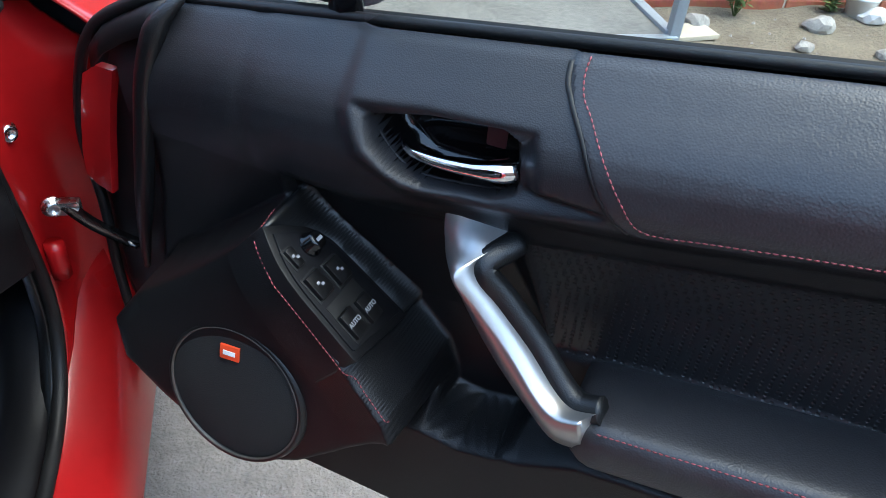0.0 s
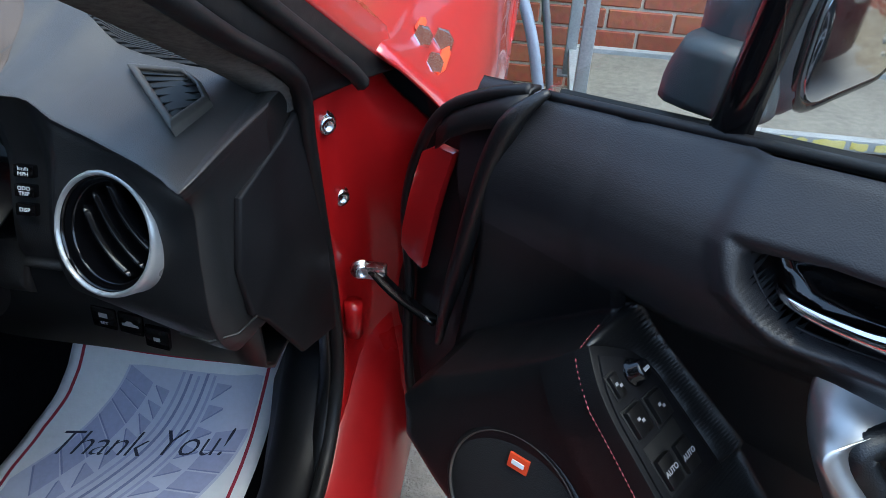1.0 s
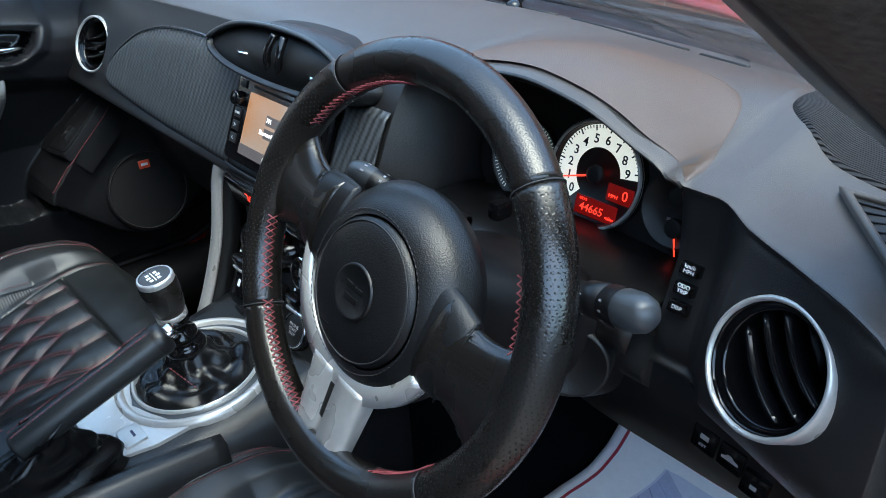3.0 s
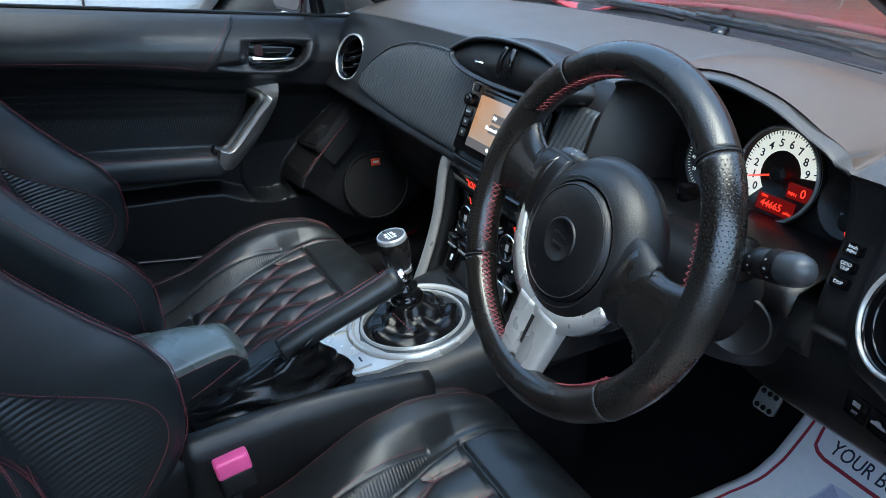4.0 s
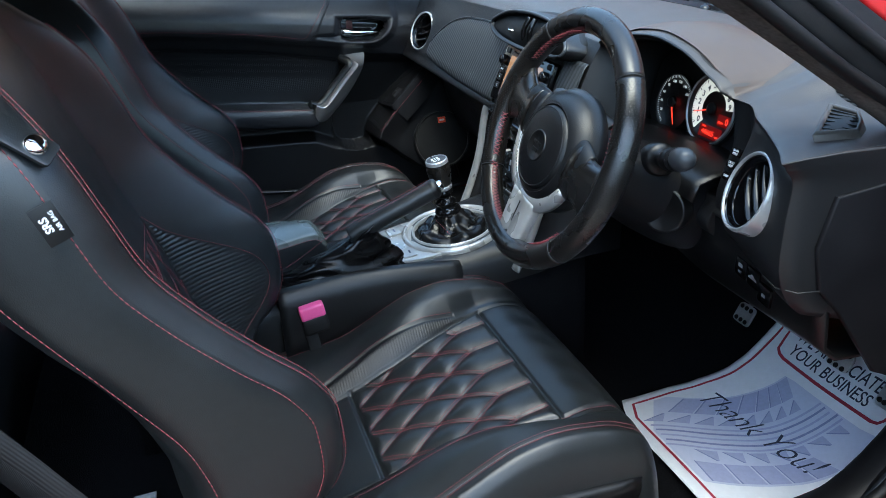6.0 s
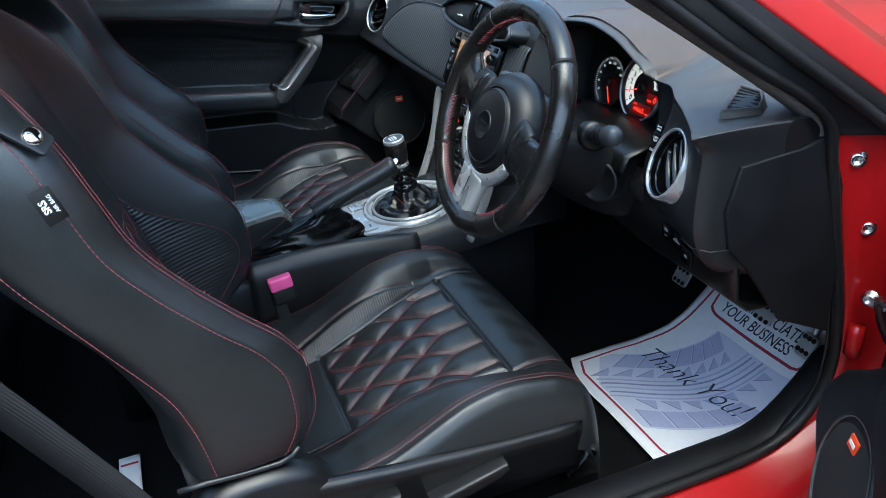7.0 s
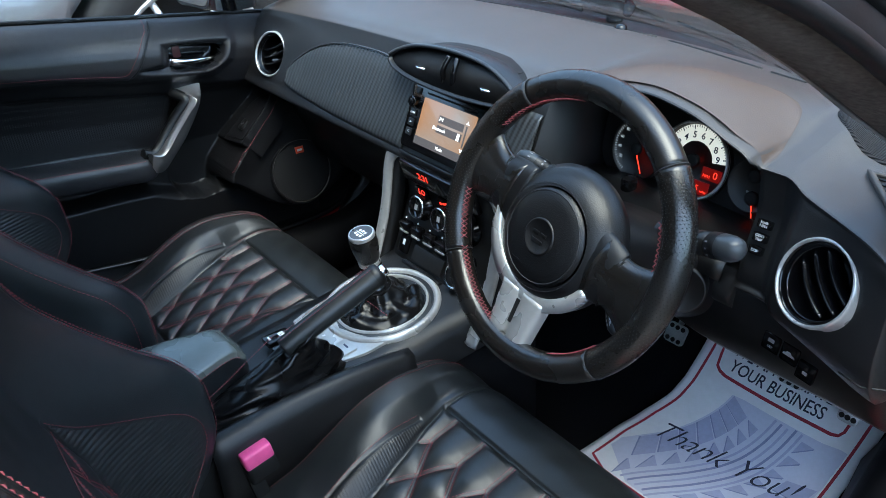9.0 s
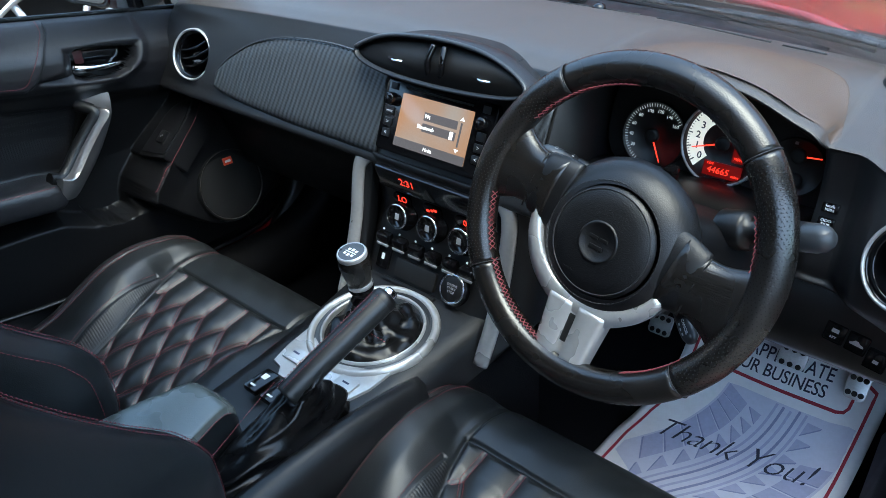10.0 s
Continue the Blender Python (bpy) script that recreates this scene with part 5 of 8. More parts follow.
    # mirror on the outside
    mm = pose(0.925, 0.015, 0.900, 0, 0, 2)
    mg = pose(0.925, 0.015, 0.900, 0, 0, -8)
    mir = part("mirror_housing", (lambda: (lambda bm: (bm.transform(mm), bm)[1])(block((0.20, 0.095, 0.135), (0, 0, 0), 0.04, None, 5)))(), SLATE, door, "dark grey door mirror housing")
    part("mirror_glass", prism(rounded(0.165, 0.105, 0.035), 0.003, mg @ pose(0.010, -0.056, 0.0, 90, 0, 0), 0.001), CHROME, mir, "mirror glass")
    part("mirror_rim", sweep([mg @ Vector((0.010 + p[0] * 1.06, -0.052, p[1] * 1.08)) for p in rounded(0.165, 0.105, 0.035)], 0.006, 8, closed=True), PIANO, mir)
    part("mirror_arm", loft(smooth_rings([[(0.79 + dx, 0.02 + dy * k, zz) for dx, dy in ((0, -0.03), (0.03, -0.045), (0.06, -0.03), (0.06, 0.03), (0.03, 0.045), (0, 0.03))] for zz, k in ((0.845, 1.0), (0.868, 0.95), (0.895, 0.7))], 6, 18)), SLATE, mir, "dark grey mirror base")
    return door


CLOTH_BLACK = grain(varied(material("black_speaker_cloth", (0.006, 0.006, 0.006), 0.9), 0.2, 30, 0.03), 1500, 0.5, 0.0005)
DARK_RED = varied(material("dull_red_plastic", (0.10, 0.025, 0.025), 0.4), 0.1, 40, 0.05)
SLATE = grain(varied(material("slate_grey_plastic", (0.035, 0.042, 0.048), 0.5), 0.15, 10, 0.05), 900, 0.3, 0.0004)
XF[0] = Matrix.Translation((0.608, -0.541, 0.027)) @ Matrix.Rotation(radians(54.353), 4, "Z") @ Matrix.Translation((0.74, -0.05, 0.6)) @ Matrix.Rotation(radians(-0.65), 4, "X") @ Matrix.Rotation(radians(0.728), 4, "Y") @ Matrix.Translation((-0.74, 0.05, -0.6))
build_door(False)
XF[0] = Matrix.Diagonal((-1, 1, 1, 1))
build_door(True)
XF[0] = Matrix.Identity(4)

# ---- front seats ----
def quilt_edge(y):
    """Half width of the quilted middle, narrowing to the back."""
    return np.interp(y, [-0.64, -0.52, -0.435, -0.35, -0.285, -0.235, -0.188, -0.10], [0.098, 0.104, 0.108, 0.115, 0.130, 0.147, 0.160, 0.156])


def rib_edge(y):
    """Where the ribbed strip meets the smooth bolster."""
    return np.interp(y, [-0.64, -0.48, -0.40, -0.30, -0.238, -0.188, -0.10], [0.124, 0.132, 0.144, 0.153, 0.160, 0.172, 0.168])


CREST = 0.226
CUSHION_MID = ([-0.64, -0.55, -0.48, -0.435, -0.35, -0.285, -0.19, -0.15, -0.115, -0.09, -0.072, -0.063, -0.06], [0.336, 0.344, 0.357, 0.370, 0.402, 0.422, 0.440, 0.446, 0.441, 0.424, 0.395, 0.362, 0.33])
CUSHION_RIB = ([-0.64, -0.48, -0.43, -0.385, -0.35, -0.30, -0.245, -0.20, -0.15, -0.06], [0.012, 0.022, 0.031, 0.037, 0.038, 0.032, 0.015, 0.003, 0.0, -0.004])
CUSHION_CREST = ([-0.64, -0.50, -0.45, -0.41, -0.36, -0.33, -0.29, -0.255, -0.22, -0.17, -0.13, -0.10, -0.08, -0.06], [0.050, 0.044, 0.040, 0.037, 0.042, 0.047, 0.051, 0.050, 0.044, 0.028, 0.014, 0.004, -0.012, -0.045])


def cushion_row(us, y):
    """Heights across the cushion at one y, us across from the middle."""
    mid, rib, crest = (float(pchip(*k, y)) for k in (CUSHION_MID, CUSHION_RIB, CUSHION_CREST))
    q, r = float(quilt_edge(y)), float(rib_edge(y))
    keys = [(-0.02, 0.0), (0.0, 0.0), (q * 0.9, 0.0005), (r, rib), ((r + CREST) / 2, rib + (crest - rib) * 0.66 + 0.005), (CREST, crest), (0.240, crest + 0.0015), (0.252, crest - 0.010), (0.260, crest - 0.030), (0.264, crest - 0.060), (0.266, crest - 0.11)]
    return mid + pchip([k[0] for k in keys], [k[1] for k in keys], np.abs(us))


DIAMOND_W, DIAMOND_L, FORK_Y = 0.062, 0.098, -0.243


def quilt_lines():
    """Stitch lines of the cushion: stems from the front seam that fork into diamonds."""
    out = []
    for k in range(-2, 3):
        out.append([(k * DIAMOND_W, y) for y in np.linspace(-0.194, FORK_Y, 16)])
    for k in range(-8, 9):
        for sgn in (1, -1):
            line = []
            for y in np.linspace(FORK_Y, -0.430, 60):
                u = k * DIAMOND_W + sgn * (FORK_Y - y) * DIAMOND_W / DIAMOND_L
                if abs(u) < quilt_edge(y) - 0.002:
                    line.append((u, y))
                else:
                    if len(line) > 5:
                        out.append(line)
                    line = []
            if len(line) > 5:
                out.append(line)
    return out


def quilt_puff(u, y):
    """Height of the soft pillows between the stitched lines."""
    s, t = u / DIAMOND_W, (FORK_Y - y) / DIAMOND_L
    dia = np.sqrt(np.abs(np.sin(math.pi * (s + t)) * np.sin(math.pi * (s - t))))
    stem = np.abs(np.sin(math.pi * s)) ** 0.6
    k = np.clip((y - FORK_Y) / 0.02 + 0.3, 0, 1)
    return dia * (1 - k) + stem * k


def quilt_d(s, t):
    """Height of soft pillows between the stitched lines of a diamond lattice, s across and t along, in lattice units."""
    return np.sqrt(np.abs(np.sin(math.pi * (s + t)) * np.sin(math.pi * (s - t))))


def build_seat(driver):
    x0 = 0.363
    seat = thing("bucket_seat", "black leather sports seat with red diamond quilting", "car seat", (x0, -0.40, 0.19), "front seats")
    # cushion skin
    nu_, ny_ = 260, 260
    us = np.concatenate([np.linspace(-0.266, -0.225, 26), np.linspace(-0.223, 0.223, nu_ - 52), np.linspace(0.225, 0.266, 26)])
    ys = np.concatenate([np.linspace(-0.62, -0.45, 40), np.linspace(-0.448, -0.06, ny_ - 40)])
    Z = np.stack([cushion_row(us, y) for y in ys], 1)
    U, Y = np.meshgrid(us, ys, indexing="ij")
    wide = 1 - 0.09 * np.clip((Y + 0.125) / 0.065, 0, 1) ** 2
    # the front edge bows forward in the middle
    Yp = Y - 0.16 * U * U * np.clip((Y + 0.20) / 0.14, 0, 1)
    side = quilt_edge(Y)
    inq = (np.abs(U) < side) & (Y < -0.191) & (Y > -0.434)
    edge = np.clip(np.minimum(side - np.abs(U), np.minimum(-0.191 - Y, Y + 0.434)) / 0.010, 0, 1)
    Z = Z + np.where(inq, (quilt_puff(U, Y) * 0.011 - 0.005) * edge, 0)
    # sunken seams: front panel, rear panel, quilt edge, bolster seam, crest
    inside = np.abs(U) < side + 0.002
    Z -= 0.0055 * np.exp(-(((Y + 0.188) / 0.0024) ** 2)) * inside + 0.005 * np.exp(-(((Y + 0.437) / 0.0035) ** 2)) * inside
    Z -= 0.0045 * np.exp(-(((np.abs(U) - side) / 0.0030) ** 2)) * (Y < -0.085)
    Z -= 0.0030 * np.exp(-(((np.abs(U) - rib_edge(Y)) / 0.0030) ** 2)) * (Y < -0.235)
    Z -= 0.0016 * np.exp(-(((np.abs(U) - CREST - 0.0005) / 0.0022) ** 2))
    # soft creases in worn leather
    Z += 0.0010 * np.sin(U * 95 + 3 * np.sin(Y * 30)) * np.exp(-(((Y + 0.135) / 0.03) ** 2)) * inside
    Z += 0.0008 * np.sin(Y * 120 + 4 * np.sin(U * 40)) * np.exp(-(((np.abs(U) - 0.19) / 0.02) ** 2)) * np.exp(-(((Y + 0.44) / 0.05) ** 2))
    P = [[(x0 + U[i, j] * wide[i, j], Yp[i, j], Z[i, j]) for j in range(len(ys))] for i in range(len(us))]
    part("cushion_cover", grid(P), LEATHER, seat, "black leather seat cushion", smooth=75)

    def cz(u, y, lift=0.0012):
        fi = float(np.clip(np.interp(u, us, np.arange(len(us))), 0, len(us) - 1.001))
        fj = float(np.clip(np.interp(y, ys, np.arange(len(ys))), 0, len(ys) - 1.001))
        i, j = int(fi), int(fj)
        p, q = fi - i, fj - j
        mix = lambda A: (A[i, j] * (1 - p) + A[i + 1, j] * p) * (1 - q) + (A[i, j + 1] * (1 - p) + A[i + 1, j + 1] * p) * q
        return (x0 + float(u * mix(wide)), float(mix(Yp)), float(mix(Z)) + lift)

    # leather side panels, plastic base, runners
    for sx in (-1, 1):
        rows = []
        for y in np.linspace(-0.62, -0.085, 40):
            top = cz(sx * 0.2655, y, 0)
            rows.append([(x0 + sx * k, top[1], top[2] + (0.335 - top[2]) * t) for t, k in ((0, 0.2655 * (1 - 0.09 * np.clip((y + 0.125) / 0.065, 0, 1) ** 2)), (0.5, 0.262), (1, 0.256))])
        part("side_panel", grid(rows), LEATHER, seat, thick=0.004)
    front = [[cz(u, -0.0601, 0) for u in np.linspace(-0.25, 0.25, 24)]]
    front += [[(p[0], p[1] + dy, z) for p in front[0]] for z, dy in ((0.31, -0.002), (0.275, -0.02), (0.25, -0.05))]
    part("front_panel", grid(front), LEATHER, seat, thick=0.004)
    part("seat_base", block((0.45, 0.46, 0.10), (x0, -0.36, 0.255), 0.02), HARD, seat, "black plastic seat base")
    for sx in (-0.19, 0.19):
        part("seat_rail", block((0.035, 0.62, 0.03), (x0 + sx, -0.36, 0.205), 0.006), HARD, seat, "steel seat runner")
    # outer plastic valance with a rolled top edge
    val = []
    for y in np.linspace(-0.62, -0.125, 30):
        zt = float(np.interp(y, [-0.62, -0.525, -0.418, -0.25, -0.147, -0.12], [0.452, 0.444, 0.428, 0.411, 0.403, 0.399]))
        e = min(1.0, (-0.12 - y) / 0.04 + 0.2)
        val.append([(x0 + 0.258, y, zt - 0.002), (x0 + 0.266, y, zt), (x0 + 0.262 + 0.012 * e, y, zt - 0.005), (x0 + 0.262 + 0.014 * e, y, zt - 0.014), (x0 + 0.262 + 0.008 * e, y, zt - 0.030), (x0 + 0.262 + 0.008 * e, y, zt - 0.075), (x0 + 0.258, y, 0.300), (x0 + 0.24, y, 0.285)])
    part("side_valance", grid(val), HARD, seat, "black plastic side valance", thick=0.004, smooth=50)
    lev = Matrix(((0, 0, 1, x0 + 0.268), (1, 0, 0, 0), (0, 1, 0, 0), (0, 0, 0, 1)))
    part("height_lever", prism([(-0.262, 0.392), (-0.258, 0.380), (-0.275, 0.367), (-0.352, 0.348), (-0.375, 0.310), (-0.400, 0.305), (-0.392, 0.345), (-0.378, 0.366)], 0.026, lev, 0.006, 3), HARD, seat, "black height lever")
    part("recline_lever", prism([(-0.420, 0.397), (-0.416, 0.385), (-0.43, 0.370), (-0.52, 0.352), (-0.56, 0.352), (-0.56, 0.392), (-0.50, 0.396)], 0.024, lev, 0.007, 3), HARD, seat, "black recline lever")
    dome = []
    for r, d in ((1.0, 0.0), (0.99, 0.022), (0.93, 0.036), (0.78, 0.043), (0.4, 0.046), (0.02, 0.046)):
        dome.append([(x0 + 0.232 + d, -0.595 + 0.098 * r * math.copysign(abs(math.cos(a)) ** 0.8, math.cos(a)), 0.415 + 0.066 * r * math.sin(a)) for a in np.linspace(0, 2 * math.pi, 40, endpoint=False)])
    part("recline_cover", loft(dome), HARD, seat, "rounded black hinge cover")
    # stitched lines of the cushion
    verts, faces = [], []
    for line in quilt_lines():
        for off in (-0.0036, 0.0036):
            v, f = stitches([cz(u + off, y, 0.0014) for u, y in line if abs(u + off) < quilt_edge(y)], r=0.00068)
            faces += [tuple(i + len(verts) for i in q) for q in f]
            verts += v
    part("cushion_quilting", (verts, faces), THREAD, seat, "red double stitching in diamonds")
    for sx in (-1, 1):
        part("seam_stitching", stitches([cz(sx * (rib_edge(y) + 0.0042), y, 0.0010) for y in np.linspace(-0.49, -0.238, 60)], r=0.00062), THREAD, seat, "fine red stitching")
        for off in (-0.0050, 0.0055):
            part("bolster_stitching", stitches([cz(sx * (CREST + off), y, 0.0008) for y in np.linspace(-0.60, -0.072, 100)], r=0.00066), THREAD, seat, "red stitching")
        if sx > 0:
            part("panel_stitching", stitches([cz(sx * (quilt_edge(y) + 0.004), y, 0.0010) for y in np.linspace(-0.235, -0.10, 30)], r=0.00062), THREAD, seat, "red stitching")
        part("crest_piping", sweep([cz(sx * (CREST + 0.0003), y, 0.0002) for y in np.linspace(-0.60, -0.066, 70)], 0.0013, 6), LEATHER, seat, "slim leather piping")
        rows = []
        for y in np.linspace(-0.478, -0.240, 300):
            q, r = float(quilt_edge(y)) + 0.0025, float(rib_edge(y)) - 0.0015
            ph = abs(math.sin((y + 0.478) / 0.0046 * math.pi))
            rows.append([cz(sx * (q + (r - q) * t), y, 0.0004 + 0.0005 * ph * min(1, 6 * t, 6 * (1 - t))) for t in np.linspace(0, 1, 7)])
        part("ribbed_strip", grid(rows), TRIM, seat, "finely ribbed black strip", smooth=60)
    # backrest
    keys = [  # z, half width, bolster front y, middle front y, back y
        (0.385, 0.200, -0.585, -0.600, -0.690),
        (0.470, 0.214, -0.570, -0.612, -0.695),
        (0.486, 0.250, -0.548, -0.618, -0.697),
        (0.500, 0.260, -0.528, -0.622, -0.699),
        (0.56, 0.265, -0.508, -0.640, -0.703),
        (0.61, 0.266, -0.511, -0.656, -0.716),
        (0.65, 0.266, -0.531, -0.668, -0.731),
        (0.70, 0.265, -0.580, -0.684, -0.758),
        (0.757, 0.264, -0.632, -0.705, -0.800),
        (0.811, 0.262, -0.671, -0.724, -0.835),
        (0.87, 0.258, -0.694, -0.745, -0.862),
        (0.927, 0.249, -0.717, -0.764, -0.885),
        (0.97, 0.225, -0.745, -0.780, -0.900),
        (1.00, 0.195, -0.772, -0.793, -0.905),
        (1.03, 0.140, -0.805, -0.812, -0.900),
        (1.038, 0.06, -0.845, -0.845, -0.875),
    ]
    zs = np.concatenate([np.linspace(0.385, 0.465, 8), np.linspace(0.470, 0.95, 150), np.linspace(0.957, 1.038, 16)])
    kk = np.array(keys)
    W, B, M, K = (pchip(kk[:, 0], kk[:, i], zs) for i in (1, 2, 3, 4))
    rings, front = [], []
    nf = 190
    for z, w, b, m, k in zip(zs, W, B, M, K):
        ring = []
        for f in np.sin(np.linspace(-1, 1, nf) * 1.25) / math.sin(1.25):
            u = f * w
            a = abs(u)
            t = np.clip((a - 0.125 * w / 0.26) / (0.100 * w / 0.26), 0, 1)
            rise = t * t * (3 - 2 * t)
            dr = np.clip((a - 0.90 * w) / (0.10 * w), 0, 1)
            y = m + (b - m) * rise - 0.024 * dr**2.2
            if a < 0.128 and 0.47 < z < 0.715:
                dq = quilt_d(u / 0.060 + 0.5, (z - 0.44) / 0.115)
                e = min(1, min(0.128 - a, z - 0.47, 0.715 - z) / 0.012)
                y += (float(dq) * 0.010 - 0.005) * e
            y -= 0.004 * math.exp(-(((a - 0.133) / 0.0035) ** 2)) * (0.44 < z < 0.73)
            y -= 0.0018 * math.exp(-(((a - 0.895 * w) / 0.0025) ** 2))
            ring.append((x0 + u, y, z))
        front.append(list(ring))
        yf = ring[-1][1]
        for f in (0.25, 0.5, 0.75):
            ring.append((x0 + w + 0.0035 * math.sin(math.pi * f), yf + (k + 0.040 - yf) * f, z))
        for f in np.linspace(1, -1, 28):
            ring.append((x0 + f * (w - 0.003), k + 0.040 * abs(f) ** 5, z - 0.004))
        yf = ring[0][1]
        for f in (0.75, 0.5, 0.25):
            ring.append((x0 - w - 0.0035 * math.sin(math.pi * f), yf + (k + 0.040 - yf) * f, z))
        rings.append(ring)
    part("backrest_cover", loft(rings), LEATHER, seat, "black leather backrest", smooth=75)
    fgrid = np.sin(np.linspace(-1, 1, nf) * 1.25) / math.sin(1.25)

    def bz(u, z, lift=0.0012):
        fi = float(np.clip(np.interp(z, zs, np.arange(len(zs))), 0, len(zs) - 1.001))
        i = int(fi)
        w = float(np.interp(z, zs, W))
        fj = float(np.clip(np.interp(u / w, fgrid, np.arange(nf)), 0, nf - 1.001))
        j = int(fj)
        p, q = fi - i, fj - j
        y = (front[i][j][1] * (1 - q) + front[i][j + 1][1] * q) * (1 - p) + (front[i + 1][j][1] * (1 - q) + front[i + 1][j + 1][1] * q) * p
        return (x0 + u, y + lift, z)

    verts, faces = [], []
    for k in range(-9, 10):
        for sgn in (1, -1):
            line = []
            for z in np.linspace(0.47, 0.713, 60):
                u = (k + 0.5 - sgn * (z - 0.44) / 0.115) * 0.060
                if abs(u) < 0.127:
                    line.append((u, z))
                elif len(line) > 6:
                    break
                else:
                    line = []
            if len(line) > 6:
                for off in (-0.0034, 0.0034):
                    v, f = stitches([bz(u + off, z, 0.002) for u, z in line], r=0.00066, normal=(0, 1, 0.3))
                    faces += [tuple(i + len(verts) for i in q) for q in f]
                    verts += v
    part("cross_stitching", stitches([bz(u, 0.718, 0.0012) for u in np.linspace(-0.128, 0.128, 50)], r=0.00066, normal=(0, 1, 0.3)), THREAD, seat, "red stitching")
    part("backrest_quilting", (verts, faces), THREAD, seat, "red double stitching in diamonds")
    for sx in (-1, 1):
        for off in (0.870, 0.918):
            part("backrest_stitching", stitches([bz(sx * off * float(np.interp(z, zs, W)), z, 0.0024) for z in np.linspace(0.49, 0.985, 120)], r=0.0008, normal=(0, 1, 0.3)), THREAD, seat, "red stitching")
        arc = [bz(sx * (0.134 + 0.068 * math.sin(math.pi * ((0.727 - z) / 0.27) ** 1.25)), z, 0.0030) for z in np.linspace(0.458, 0.726, 70)]
        part("insert_stitching", stitches(arc, r=0.0008, normal=(0, 1, 0.3)), THREAD, seat, "red stitching")
        rows = []
        for z in np.linspace(0.462, 0.722, 260):
            h = 0.066 * math.sin(math.pi * ((0.727 - z) / 0.27) ** 1.25)
            ph = (z - 0.462) / 0.26 * 40 * math.pi
            rows.append([bz(sx * (0.136 + max(h - 0.003, 0.001) * t), z, 0.0008 + 0.0024 * abs(math.sin(ph)) * min(1, 5 * t, 5 * (1 - t))) for t in np.linspace(0, 1, 8)])
        part("ribbed_insert", grid(rows), LEATHER, seat, "finely ribbed black insert", smooth=60)
        # heavy seams down the outer flank: along the front edge, and sweeping down behind it
        edge_ = [(x0 + sx * (float(np.interp(z, zs, W)) + 0.0010), bz(sx * 0.999 * float(np.interp(z, zs, W)), z, 0)[1] - 0.004, z) for z in np.linspace(0.497, 0.955, 110)]
        part("flank_stitching", stitches(edge_, pitch=0.0068, length=0.0054, r=0.00085, normal=(sx, 0, 0)), THREAD, seat, "heavy red stitching")
        sweep_ = [(x0 + sx * (float(np.interp(p[2], zs, W)) + 0.0030), p[1], p[2]) for p in spline([(0, -0.641, 0.493), (0, -0.647, 0.540), (0, -0.656, 0.585), (0, -0.673, 0.632), (0, -0.716, 0.700), (0, -0.755, 0.760), (0, -0.788, 0.812), (0, -0.815, 0.87), (0, -0.838, 0.925)], 90)]
        part("flank_stitching", stitches(sweep_, pitch=0.0068, length=0.0054, r=0.00085, normal=(sx, 0, 0)), THREAD, seat, "heavy red stitching")
        part("flank_hem", sweep([(x0 + sx * 0.2575, y, z) for y, z in ((-0.690, 0.488), (-0.655, 0.489), (-0.60, 0.486), (-0.565, 0.486), (-0.548, 0.492), (-0.538, 0.503))], 0.004, 8), LEATHER, seat, "rolled leather hem")
    # head restraint on two posts
    for sx in (-0.07, 0.07):
        part("restraint_post", sweep([(x0 + sx, -0.855, 1.02), (x0 + sx, -0.870, 1.075), (x0 + sx, -0.868, 1.10)], 0.006, 10), CHROME, seat, "chrome head restraint post")
    hr = smooth_rings([[(x0 + 0.125 * k * math.cos(a), -0.862 + 0.05 * k2 * math.sin(a), z) for a in np.linspace(0, 2 * math.pi, 12, endpoint=False)] for z, k, k2 in ((1.09, 0.75, 0.7), (1.11, 0.95, 0.95), (1.17, 1.0, 1.1), (1.21, 0.95, 0.95), (1.235, 0.6, 0.6))], 16, 36)
    part("head_restraint", loft(hr), LEATHER, seat, "black leather head restraint")
    return seat


build_seat(True)
XF[0] = Matrix.Translation((0, 0.012, -0.015)) @ Matrix.Diagonal((-1, 1, 1, 1))
build_seat(False)
XF[0] = Matrix.Identity(4)

# ---- centre console, stack, gear lever, handbrake ----
console = thing("centre_console", "black centre console with silver gear surround", "console", (0, -0.30, 0.22))


def console_top(y):
    return float(np.interp(y, [-0.75, -0.60, -0.42, -0.30, -0.16, -0.06, 0.02, 0.10], [0.475, 0.478, 0.482, 0.490, 0.505, 0.520, 0.535, 0.545]))


rows = []
for y in np.linspace(-0.78, 0.05, 44):
    zt = console_top(y)
    w = float(np.interp(y, [-0.78, -0.45, -0.2, -0.05, 0.05], [0.105, 0.108, 0.120, 0.135, 0.14]))
    sec = [(w + 0.012, 0.19), (w + 0.010, 0.36), (w + 0.004, zt - 0.06), (w, zt - 0.022), (w - 0.010, zt - 0.004), (w - 0.03, zt), (0, zt + 0.002)]
    row = [(x, y, z) for x, z in sec] + [(-x, y, z) for x, z in sec[-2::-1]]
    rows.append(row)
part("console_body", grid(rows), TRIM, console, "black moulded console body", thick=0.003, smooth=50)
for sx in (-1, 1):
    rows_c = [[(sx * (r[0][0] + 0.004), r[0][1], 0.19), (sx * (r[1][0] + 0.004), r[1][1], 0.36), (sx * (r[2][0] + 0.003), r[2][1], r[2][2] - 0.006)] for r in rows[14:]]
    part("tunnel_carpet", grid(rows_c), CARPET, console, "black carpet on the tunnel side", thick=0.002)
seam_y = -0.205
